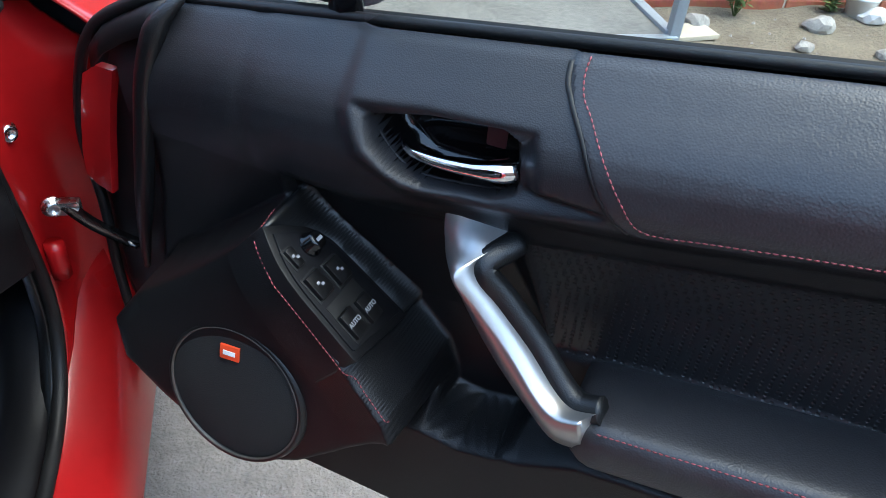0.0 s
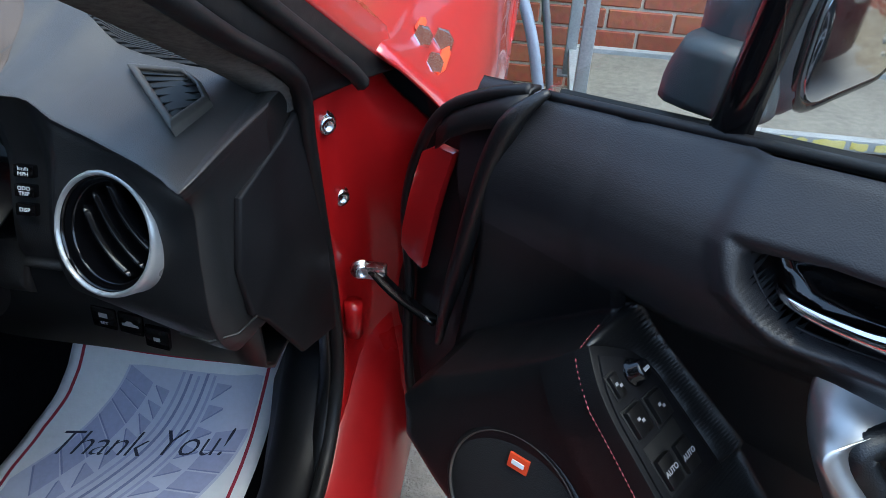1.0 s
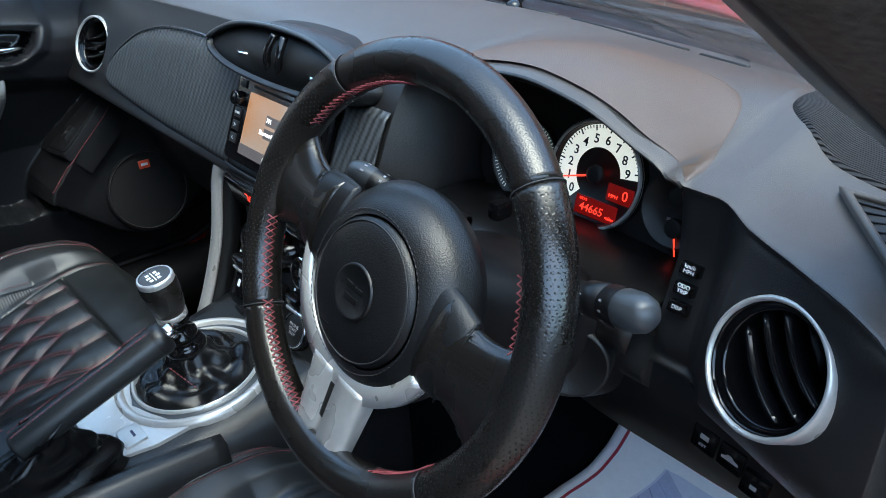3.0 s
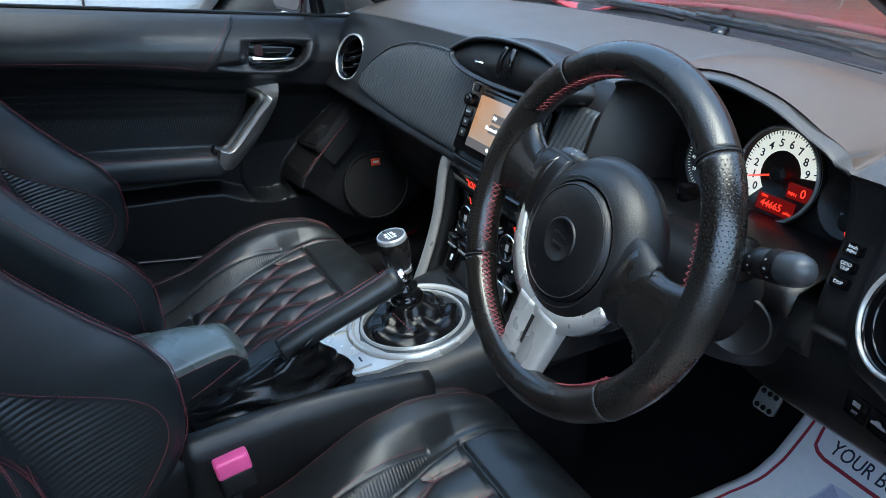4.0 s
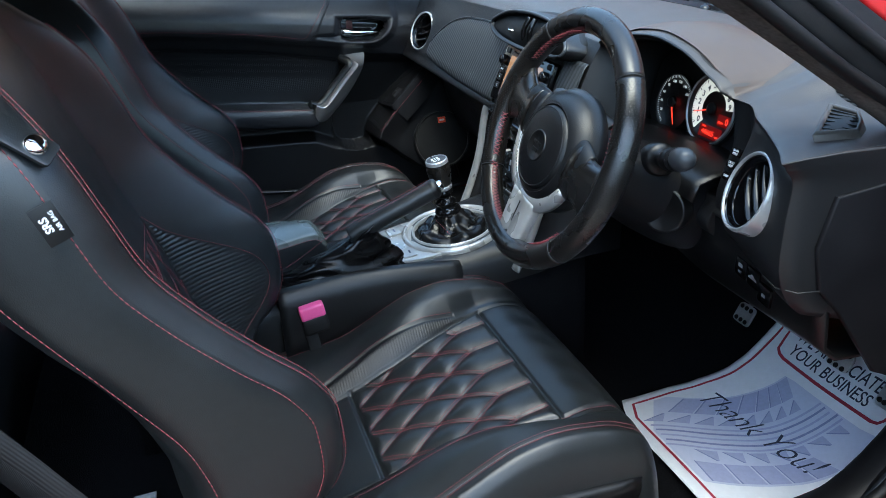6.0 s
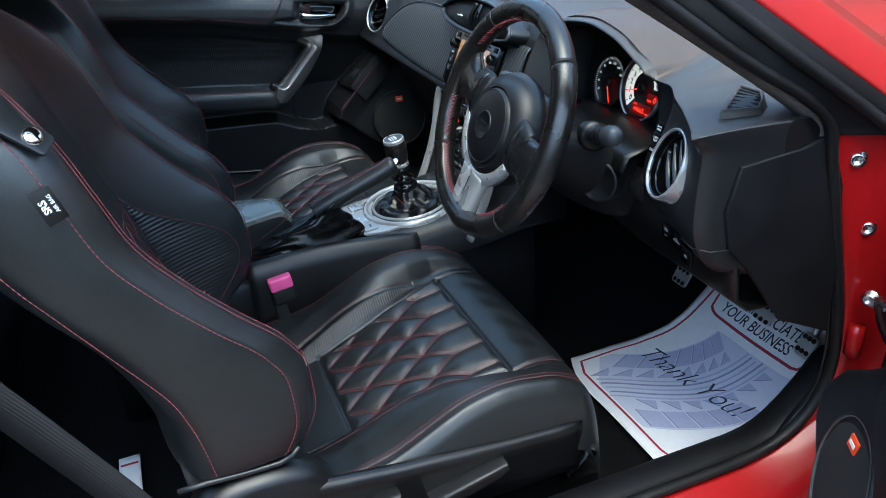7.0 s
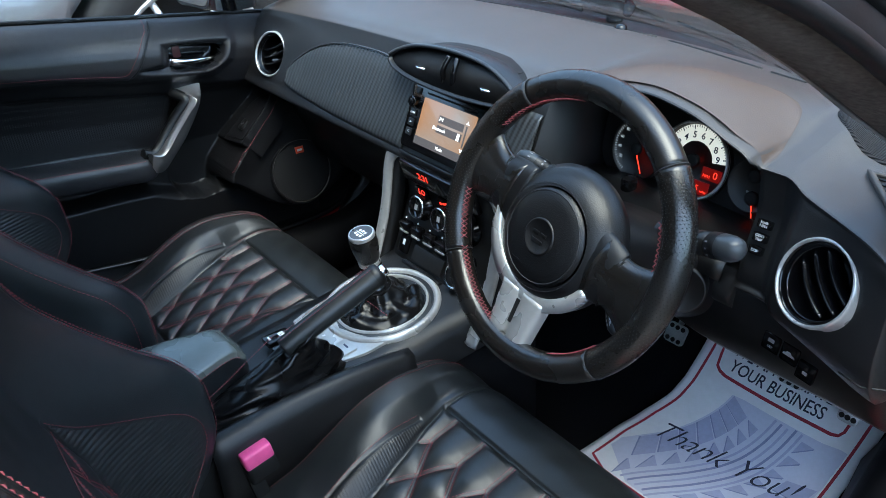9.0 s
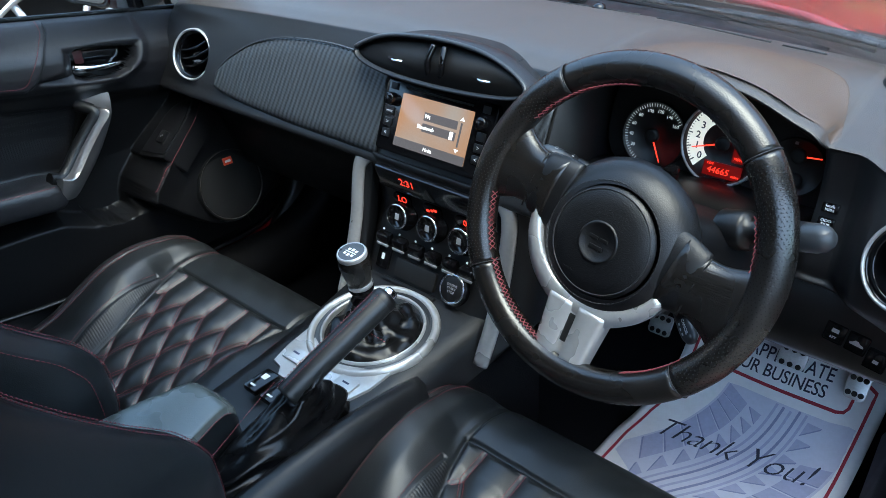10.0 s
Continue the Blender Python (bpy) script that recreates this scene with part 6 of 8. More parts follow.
part("console_seam", sweep([(x * 1.001, seam_y + (0.02 if abs(x) < 0.1 else 0), z + 0.001) for x, _, z in [r for r in rows[30]][:5]], 0.0012, 6), DEEP, console)
# high side wall beside the driver's seat
wall_rows = []
for y in np.linspace(-0.52, -0.19, 22):
    t = (y + 0.52) / 0.33
    zt = 0.510 - 0.012 * t + 0.012 * math.sin(math.pi * t)
    wall_rows.append([(0.135, y, 0.34), (0.134, y, zt - 0.03), (0.128, y, zt - 0.004), (0.116, y, zt), (0.104, y, zt - 0.008)])
part("console_flank", grid(wall_rows), TRIM, console, "satin black console flank", thick=0.004)
# silver plate with its round collar
GC = Vector((0.0, -0.160, 0.512))
tilt = Matrix.Translation(GC) @ Matrix.Rotation(radians(6), 4, "X")
ring = part("gear_surround", lathe([(0.101, -0.012), (0.1005, 0.0), (0.098, 0.005), (0.094, 0.0065), (0.090, 0.005), (0.088, 0.001)], tilt, 72), SILVER, console, "satin silver gear lever surround")
part("collar_slope", lathe([(0.088, 0.001), (0.084, -0.001), (0.0795, 0.002)], tilt, 64), SATIN, ring, "dark satin slope")
part("inner_collar", lathe([(0.0795, 0.002), (0.0785, 0.0055), (0.0765, 0.006), (0.0750, 0.004), (0.0745, -0.004)], tilt, 64), SILVER, ring, "bright inner collar")
tongue = [(-0.085, -0.052), (-0.082, -0.098), (-0.074, -0.130), (-0.055, -0.134), (-0.045, -0.146), (0.05, -0.146), (0.072, -0.128), (0.084, -0.09), (0.086, -0.052), (0.04, -0.07), (0, -0.085), (-0.04, -0.07)]
part("silver_tongue", prism(tongue, 0.009, tilt @ Matrix.Translation((0, 0, -0.008)), 0.003), SILVER, ring, "silver switch plate")
for sx in (-0.052, 0.052):
    part("mode_button", block((0.034, 0.026, 0.006), (sx, -0.106, 0.002), 0.003, tilt), SILVER, ring, "silver mode button")
    part("button_mark", block((0.012, 0.003, 0.0005), (sx, -0.104, 0.0052), 0, tilt), INK, ring)
# gaiter
prof = [(0.0755, -0.006), (0.072, 0.000), (0.067, 0.006), (0.061, 0.010), (0.055, 0.010), (0.048, 0.008), (0.043, 0.013), (0.038, 0.020), (0.033, 0.022), (0.029, 0.028), (0.026, 0.036), (0.020, 0.041)]
gv, gf = lathe(prof, None, 72)
out = []
for i, v in enumerate(gv):
    a = math.atan2(v[1], v[0])
    k = math.sin(5 * a + 9 * v[2] * 20) * 0.5 + math.sin(9 * a + 1.3) * 0.3 + math.sin(3 * a - 40 * v[2]) * 0.4
    r = math.hypot(v[0], v[1])
    s = 1 + 0.08 * k * (0.024 < r < 0.072)
    out.append(tuple(tilt @ Vector((v[0] * s, v[1] * s, v[2] + 0.006 * k * (0.028 < r < 0.07)))))
gaiter = part("gear_gaiter", (out, gf), LEATHER_SHINY, console, "creased black leather gaiter")
lean = tilt @ Matrix.Rotation(radians(4), 4, "X")
part("gaiter_stitching", stitches([lean @ Vector((0.05 - 0.033 * t, -0.02 - 0.012 * t, 0.016 + 0.022 * t)) for t in np.linspace(0, 1, 14)], r=0.0008), THREAD, gaiter, "red stitching")
part("lever_shaft", lathe([(0.024, 0.034), (0.0255, 0.042), (0.022, 0.049), (0.016, 0.053), (0.0195, 0.057), (0.0200, 0.062), (0.012, 0.067), (0.010, 0.073), (0.017, 0.078), (0.0185, 0.083), (0.013, 0.087), (0.012, 0.094)], lean, 28), PIANO, console, "gloss black lever collar")
knob = part("gear_knob", lathe([(0.0150, 0.093), (0.0172, 0.095), (0.0192, 0.102), (0.0212, 0.114), (0.0224, 0.126), (0.0222, 0.137), (0.0205, 0.1425)], lean, 36), RIM_LEATHER, console, "black leather gear knob")
part("knob_collar", lathe([(0.0160, 0.0865), (0.0182, 0.088), (0.0184, 0.0945), (0.0165, 0.096)], lean, 32), ALU, knob, "chrome collar")
part("knob_cap", lathe([(0.0206, 0.1420), (0.0204, 0.1455), (0.0190, 0.1475), (0.0165, 0.1470), (0.0, 0.1475)], lean, 36), SATIN, knob, "dark gloss cap with a pale shift pattern")
part("cap_ring", lathe([(0.0212, 0.1405), (0.0213, 0.1455), (0.0200, 0.1484), (0.0184, 0.1480)], lean, 36), ALU, knob, "chrome ring of the cap")
for dx, dy, w, h in ((-0.008, 0.004, 0.004, 0.004), (0, 0.005, 0.004, 0.005), (0.008, 0.004, 0.004, 0.004), (-0.008, -0.007, 0.004, 0.004), (0, -0.008, 0.004, 0.005), (0.008, -0.007, 0.004, 0.004), (0, -0.0015, 0.020, 0.0014)):
    part("shift_mark", block((w, h, 0.0006), (dx * 0.85, dy * 0.85, 0.1476), 0, lean), PRINT, knob)

# handbrake with a leather boot
hb = thing("handbrake", "black leather handbrake with red stitching and silver button", "handbrake", (0.075, -0.40, 0.50))
grip = spline([(0.076, -0.375, 0.570), (0.083, -0.33, 0.592), (0.092, -0.27, 0.619), (0.099, -0.226, 0.640)], 26)
part("brake_grip", sweep(grip, list(np.interp(np.linspace(0, 1, 26), [0, 0.2, 0.8, 1], [0.0155, 0.0165, 0.017, 0.0175])), 16), LEATHER, hb, "black leather grip")
gd = (Vector(grip[-1]) - Vector(grip[-3])).normalized()
bmx = frame_of(Vector(grip[-1]), gd.orthogonal(), gd.cross(gd.orthogonal()))
part("brake_collar", lathe([(0.0175, -0.003), (0.018, 0.003), (0.0155, 0.009), (0.0095, 0.011)], bmx, 28), HARD, hb, "black end cap")
part("brake_button", lathe([(0.0095, 0.008), (0.0095, 0.016), (0.007, 0.019), (0, 0.0195)], bmx, 24), CHROME, hb, "chrome release button")
for o in (-0.005, 0.005):
    part("grip_stitching", stitches([Vector(p) + Vector((o - 0.003, -0.007, 0.0152)) for p in grip[1:]], r=0.0007), THREAD, hb, "red stitching")
rings = []
for t in np.linspace(0, 1, 34):
    c = Vector((0.066, -0.420, 0.486)).lerp(Vector((0.081, -0.345, 0.587)), t)
    rx = float(np.interp(t, [0, 0.15, 0.4, 0.7, 0.85, 1], [0.046, 0.041, 0.032, 0.024, 0.019, 0.0205]))
    ry = float(np.interp(t, [0, 0.15, 0.4, 0.7, 0.85, 1], [0.150, 0.132, 0.090, 0.046, 0.022, 0.0205]))
    ring_ = []
    for a in np.linspace(0, 2 * math.pi, 60, endpoint=False):
        k = 1 + 0.09 * math.sin(t * 24 + 2.4 * math.sin(a * 2) + 0.8 * math.sin(a * 5)) * (1 - t * 0.6) * min(1, t * 6) + 0.025 * math.sin(3 * a + 7 * t)
        ring_.append(c + Vector((rx * k * math.cos(a), ry * k * math.sin(a), 0.012 * math.sin(a) * t + 0.0015 * math.sin(5 * a + 12 * t))))
    rings.append(ring_)
part("brake_boot", loft(rings), LEATHER_SHINY, hb, "creased shiny black leather boot")
part("boot_stitching", stitches(spline([(0.040, -0.53, 0.497), (0.045, -0.50, 0.512), (0.050, -0.46, 0.535), (0.056, -0.42, 0.562), (0.066, -0.38, 0.592)], 40), r=0.0009), THREAD, hb, "red stitching")

# armrest box
rest = thing("armrest_box", "padded black leather armrest with a painted sheen and red stitching", "armrest", (-0.035, -0.56, 0.49))
ar = []
for y in np.linspace(-0.82, -0.408, 40):
    f = np.clip((y + 0.435) / 0.027, 0, 1)
    zt = 0.566 - 0.006 * ((y + 0.55) / 0.2) ** 2 - 0.024 * f**2
    xl = float(np.interp(y, [-0.82, -0.6, -0.5, -0.42, -0.408], [-0.088, -0.085, -0.072, -0.052, -0.042]))
    xr = float(np.interp(y, [-0.82, -0.6, -0.545, -0.50, -0.45, -0.415, -0.408], [0.086, 0.086, 0.078, 0.050, 0.031, 0.022, 0.012]))
    cx, w = (xl + xr) / 2, (xr - xl) / 2
    ar.append([(cx + sx * w * k, y, z) for sx, k, z in ((-1, 0.94, 0.492), (-1, 1.0, 0.505), (-1, 1.0, zt - 0.022), (-1, 0.95, zt - 0.007), (-1, 0.80, zt), (0, 0, zt + 0.003), (1, 0.80, zt), (1, 0.95, zt - 0.007), (1, 1.0, zt - 0.022), (1, 1.0, 0.505), (1, 0.94, 0.492))])
ar = smooth_rings(ar, 60, 55, True)
av, af = loft(ar)
nr_ = len(ar[0])
# upward faces take the painted sheen, the sides stay black
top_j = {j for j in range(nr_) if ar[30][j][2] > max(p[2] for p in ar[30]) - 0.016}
for name_, mat_, lab_, up_ in (("armrest_pad", LID_SHEEN, "black leather armrest pad, sky sheen in its colour", True), ("armrest_side", LEATHER, "black leather armrest side", False)):
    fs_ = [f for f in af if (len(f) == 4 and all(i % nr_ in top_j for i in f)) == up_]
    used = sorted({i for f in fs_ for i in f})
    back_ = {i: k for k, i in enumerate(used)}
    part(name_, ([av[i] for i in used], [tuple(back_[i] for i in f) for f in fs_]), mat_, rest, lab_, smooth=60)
edge_j = max(top_j, key=lambda j: ar[30][j][0] - 0.5 * ar[30][j][2])
edge = [r[edge_j] for r in ar[:-2]]
part("armrest_stitching", stitches([(p[0] + 0.0006, p[1], p[2] + 0.0006) for p in edge], r=0.0008), THREAD, rest, "red stitching")
part("box_body", block((0.115, 0.37, 0.05), (-0.035, -0.61, 0.482), 0.008), HARD, rest, "black plastic box")
# heater switch tray beside the handbrake
part("switch_tray", block((0.075, 0.070, 0.004), (-0.022, -0.338, 0.492), 0.002, pose(0, 0, 0, 2, 0, 0)), HARD, console, "black seat heater switch tray")
for sx in (-0.018, 0.018):
    k = part("heater_switch", block((0.026, 0.044, 0.010), (-0.022 + sx, -0.335, 0.505), 0.003), PIANO, console, "black rocker switch")
    part("heater_mark", block((0.010, 0.010, 0.0005), (-0.022 + sx, -0.328, 0.5102), 0), PRINT, k)
    part("heater_lamp", block((0.010, 0.003, 0.0005), (-0.022 + sx, -0.349, 0.5102), 0), PRINT, k)

# centre stack
stack = thing("centre_stack", "black centre stack with screen and heater controls", "centre stack", (0, 0, 0.55))


def stack_y(z):
    return float(np.interp(z, [0.47, 0.50, 0.55, 0.624, 0.66, 0.69, 0.72], [-0.085, -0.070, -0.045, -0.013, -0.016, -0.026, -0.034]))


def SM(x, z, out=0.0):
    """A frame on the stack's face: x across, y up the face, z towards the seats."""
    d = Vector((0, stack_y(z + 0.01) - stack_y(z - 0.01), 0.02)).normalized()
    m = frame_of((x, stack_y(z), z), (1, 0, 0), d)
    nrm = m.to_3x3() @ Vector((0, 0, 1))
    m.translation = Vector((x, stack_y(z), z)) + nrm * out
    return m


part("stack_face", grid([[(x, stack_y(z) + 0.012 * max(0, abs(x) - 0.10) / 0.03, z) for x in np.linspace(-0.128, 0.128, 20)] for z in np.linspace(0.475, 0.722, 22)]), HARD, stack, "black stack panel", thick=0.004)
for sx in (-1, 1):
    blade = spline([(sx * 0.118, -0.020, 0.716), (sx * 0.140, -0.024, 0.702), (sx * 0.150, -0.028, 0.675), (sx * 0.150, -0.042, 0.60), (sx * 0.149, -0.066, 0.53), (sx * 0.147, -0.092, 0.475)], 30)
    part("silver_blade", sweep(blade, [0.013] * 30, 10, flat=0.5, up=(0, -1, 0.2)), SILVER, stack, "satin silver side trim")
    part("blade_back", grid([[(p[0] - sx * 0.006, p[1] + 0.002, p[2]), (p[0] - sx * 0.022, p[1] + 0.02, p[2]), (p[0] + sx * 0.006, p[1] + 0.02, p[2]), (p[0] + sx * 0.004, 0.12, p[2] + 0.004)] for p in blade]), TRIM, stack, thick=0.004)
part("clock_panel", block((0.20, 0.040, 0.010), (0, 0, 0), 0.003, SM(0.0, 0.690, 0.004)), PIANO, stack, "gloss black clock panel")
lettering("2:31", 0.018, SM(-0.036, 0.693, 0.0096), LED, stack, "clock_digits", "glowing red clock digits", depth=0.0002)
part("hazard_button", prism([(-0.011, -0.009), (0.011, -0.009), (0.0, 0.011)], 0.003, SM(0.004, 0.686, 0.009), 0.0006), HARD, stack, "hazard warning button")
for i, x in enumerate((-0.063, 0.0, 0.063)):
    m = SM(x, 0.622, 0.0)
    dial = part("heater_dial", lathe([(0.026, 0.0), (0.0255, 0.006), (0.0205, 0.009), (0.020, 0.021), (0.0185, 0.023), (0.0165, 0.0225), (0.016, 0.021), (0, 0.021)], m, 36), PIANO, stack, "black heater dial")
    part("dial_ring", lathe([(0.0205, 0.0215), (0.0195, 0.0238), (0.0175, 0.0232)], m, 36), CHROME, dial, "silver dial rim")
    part("dial_mark", block((0.008, 0.010, 0.0004), (0, 0, 0.0214), 0, m), PRINT_GREY, dial)
    cap = part("dial_display", prism(rounded(0.038, 0.019, 0.009), 0.003, SM(x, 0.652, 0.003), 0.001), PIANO, stack, "dark dial display")
    if i == 0:
        lettering("LO", 0.015, SM(x + 0.002, 0.652, 0.0066), LED, stack, "dial_digits", "glowing red digits")
    elif i == 1:
        for q, (a, w) in enumerate(((-0.008, 0.006), (0.0, 0.004), (0.007, 0.006))):
            part("dial_symbol", block((w, 0.004, 0.0004), (a, 0.002 * (q - 1), 0), 0, SM(x, 0.652, 0.0066)), LED, stack, "glowing red symbol")
    else:
        lettering("0", 0.015, SM(x + 0.002, 0.652, 0.0066), LED, stack, "dial_digits", "glowing red digits")
for i in range(6):
    x = -0.088 + i * 0.0345
    m = SM(x, 0.583, 0.006)
    tg = part("toggle_switch", block((0.026, 0.018, 0.016), (0, -0.002, 0.004), 0.004, m @ pose(0, 0, 0, 28, 0, 0)), PIANO, stack, "black toggle switch")
    part("toggle_bar", block((0.024, 0.005, 0.005), (0, -0.010, 0.011), 0.002, m @ pose(0, 0, 0, 28, 0, 0)), SILVER, tg, "silver toggle edge")
    part("toggle_lamp", block((0.003, 0.003, 0.001), (-0.005, 0.010, 0.004), 0, m), PRINT, tg)
part("tray_mouth", block((0.085, 0.032, 0.012), (0, 0, 0), 0.006, SM(-0.015, 0.545, 0.0)), DEEP, stack, "dark storage slot")
part("tray_lip", block((0.11, 0.006, 0.010), (0, 0, 0), 0.003, SM(-0.02, 0.524, 0.004)), TRIM, stack)
part("socket_panel", block((0.026, 0.040, 0.006), (0, 0, 0), 0.003, SM(-0.085, 0.552, 0.003)), PIANO, stack, "black socket cover")
part("socket_mark", block((0.006, 0.010, 0.0004), (0, 0, 0.0032), 0, SM(-0.085, 0.552, 0.003)), PRINT, stack)
m = SM(0.065, 0.550, 0.002)
sb = part("start_button", lathe([(0.027, 0.0), (0.0265, 0.007), (0.0235, 0.010), (0.0225, 0.0085)], m, 40), PIANO, stack, "engine start button")
part("start_ring", lathe([(0.0235, 0.0095), (0.0222, 0.0118), (0.020, 0.0105)], m, 40), CHROME, sb, "chrome button ring")
part("start_cap", lathe([(0.020, 0.009), (0.017, 0.0105), (0, 0.011)], m, 32), HARD, sb, "black button cap")
for i, w in enumerate(("ENGINE", "START", "STOP")):
    lettering(w, 0.0055, m @ Matrix.Translation((0, 0.006 - 0.0055 * i, 0.0112)), PRINT_GREY, sb, "button_words")

# head unit with its screen
hd = Vector((0, 0.42, 1)).normalized()
HM = frame_of(Vector((0.004, fascia_y(0, 0.779) - 0.004, 0.779)), (1, 0, 0), hd)
unit = thing("head_unit", "black double-height head unit with a lit touch screen", "car stereo", (0.004, 0, 0.74))
part("unit_bezel", prism(rounded(0.206, 0.106, 0.008), 0.012, HM, 0.003), PIANO, unit, "gloss black bezel")
part("disc_slot", block((0.125, 0.003, 0.001), (0, 0.044, 0.0122), 0.0004, HM), DEEP, unit)
part("screen", prism(rounded(0.134, 0.077, 0.002), 0.0012, HM @ Matrix.Translation((0.0, -0.002, 0.0118)), 0.0004), SCREEN, unit, "lit amber touch screen")
part("screen_band", block((0.134, 0.013, 0.0006), (0.0, -0.034, 0.0132), 0, HM), SCREEN_DK, unit, "dark menu band")
for i, (w, zz) in enumerate((("FM", 0.012), ("Bluetooth", -0.004))):
    part("menu_row", block((0.062, 0.012, 0.0004), (0.012, zz, 0.0132), 0, HM), SCREEN_DK, unit)
    lettering(w, 0.008, HM @ Matrix.Translation((-0.012, zz, 0.0138)), SCREEN_TXT, unit, "menu_words")
lettering("Media", 0.007, HM @ Matrix.Translation((0.0, -0.034, 0.0138)), SCREEN_TXT, unit, "menu_words")
part("scroll_bar", block((0.003, 0.034, 0.0004), (0.050, 0.0, 0.0134), 0, HM), SCREEN_DK, unit)
for s in (1, -1):
    part("scroll_arrow", prism([(-0.004, 0), (0.004, 0), (0, 0.005 * s)], 0.0004, HM @ Matrix.Translation((0.050, 0.020 * s, 0.0132)), 0), SCREEN_TXT, unit)
part("mode_symbol", block((0.006, 0.011, 0.0004), (0.036, -0.004, 0.0138), 0, HM), SCREEN_TXT, unit)
for sx in (-1, 1):
    u = sx * 0.086
    part("unit_knob", lathe([(0.0095, 0.011), (0.009, 0.022), (0.008, 0.0235), (0, 0.0235)], HM @ Matrix.Translation((u, 0.024, 0)), 28), PIANO, unit, "black rotary knob")
    part("unit_key", block((0.013, 0.010, 0.003), (u, 0.043, 0.0125), 0.001, HM), HARD, unit)
    for zz, g in ((0.006, "MODE"), (-0.010, ">"), (-0.026, "<")):
        part("unit_key", block((0.015, 0.012, 0.003), (u, zz, 0.0125), 0.001, HM), HARD, unit, "black key")
        if g in "><" or sx < 0:
            lettering(g, 0.0045 if len(g) > 1 else 0.009, HM @ Matrix.Translation((u, zz, 0.0142)), PRINT, unit, "key_mark")

# ---- dashboard details ----
# centre vents in an eyebrow-shaped pod
def pod_ring(k, y, lower=0.0):
    top = [(-0.162, 0.864), (-0.145, 0.878), (-0.105, 0.892), (-0.05, 0.8985), (0.01, 0.900), (0.07, 0.896), (0.12, 0.884), (0.153, 0.868)]
    low = [(0.148, 0.853), (0.11, 0.846), (0.05, 0.842), (-0.02, 0.841), (-0.09, 0.844), (-0.14, 0.852)]
    c = (-0.004, 0.866)
    return [(c[0] + (x - c[0]) * (1 - k / 0.16), y + (0.018 if z > 0.868 else 0.0) * 0 + (z - 0.866) * 0.55, c[1] + (z - c[1]) * (1 - k / 0.030) - lower) for x, z in top + low]


def smooth_ring(r, n=72):
    return spline(r, n, True)


pod = part("vent_pod", loft([smooth_ring(r) for r in (pod_ring(-0.004, 0.10, 0.030), pod_ring(-0.003, 0.035, 0.009), pod_ring(-0.0015, 0.002), pod_ring(0.0008, -0.004), pod_ring(0.004, -0.003), pod_ring(0.0055, 0.004))], True, False), TRIM, dash, "black vent pod with a satin edge", smooth=60)
part("pod_cavity", loft([smooth_ring(r) for r in (pod_ring(0.0055, 0.004), pod_ring(0.007, 0.06))], True, True), DEEP, pod)
brow = smooth_ring(pod_ring(0.0, -0.004))
part("pod_edge", sweep([p for p in brow[2:42]], 0.0030, 8), SATIN, pod, "satin grey brow")
for i in range(4):
    z = 0.852 + 0.0095 * i
    w = (0.128, 0.137, 0.128, 0.105)[i]
    part("vent_slat", block((2 * w, 0.028, 0.0016), (-0.002, 0.022 + (z - 0.866) * 0.55, z), 0.0006), SATIN, pod, "thin grey slat")
for sx in (-1, 1):
    part("vent_divider", sweep(spline([(-0.002 + sx * 0.010, 0.012, 0.892), (-0.002 + sx * 0.013, 0.000, 0.872), (-0.002 + sx * 0.011, 0.000, 0.850)], 12), 0.0048, 8), PIANO, pod, "gloss black divider")
    part("vent_tab", sweep([(sx * 0.080 - 0.013, 0.004, 0.8635), (sx * 0.080, 0.000, 0.8615), (sx * 0.080 + 0.013, 0.004, 0.8615)], 0.0032, 8, flat=0.8), CHROME, pod, "chrome vent tab")
    for k in range(5):
        part("vent_fin", block((0.0016, 0.02, 0.034), (sx * (0.035 + 0.018 * k), 0.045, 0.866), 0), DEEP, pod)


def wrap_patch(lo, hi, x0, x1, out, nx=60, nz=20):
    rows = []
    for x in np.linspace(x0, x1, nx):
        zl, zh = lo(x), hi(x)
        col = []
        for t in np.linspace(0, 1, nz):
            z = zl + (zh - zl) * t
            e = min(t, 1 - t, (x - x0) / 0.02 if x1 - x0 > 0.2 else 1)
            col.append((x, fascia_y(x, z) - out * min(1, max(e, 0) * 12 + 0.12), z))
        rows.append(col)
    return grid(rows)


def wing_hi(x):
    return float(pchip([-0.540, -0.528, -0.495, -0.42, -0.34, -0.24, -0.15, -0.10], [0.752, 0.770, 0.797, 0.832, 0.848, 0.853, 0.848, 0.842], x))


def wing_lo(x):
    return float(pchip([-0.540, -0.528, -0.495, -0.40, -0.28, -0.10], [0.748, 0.738, 0.731, 0.724, 0.720, 0.719], x))


part("carbon_panel", wrap_patch(wing_lo, wing_hi, -0.540, -0.104, 0.006), CARBON, dash, "ribbed carbon-look fascia panel", thick=0.002)
part("carbon_bridge", wrap_patch(lambda x: 0.834, lambda x: 0.848, -0.102, 0.112, 0.005, 20, 6), CARBON, dash, "ribbed carbon-look strip")
part("carbon_cheek", wrap_patch(lambda x: 0.735 + 0.25 * max(0, x - 0.115), lambda x: 0.842, 0.112, 0.183, 0.005, 14, 14), CARBON, dash, "ribbed carbon-look cheek panel", thick=0.002)
part("panel_edge", sweep([(x, fascia_y(x, wing_hi(x)) - 0.006, wing_hi(x) + 0.001) for x in np.linspace(-0.535, -0.12, 50)], 0.0016, 6), SATIN, dash, "bright rolled edge")

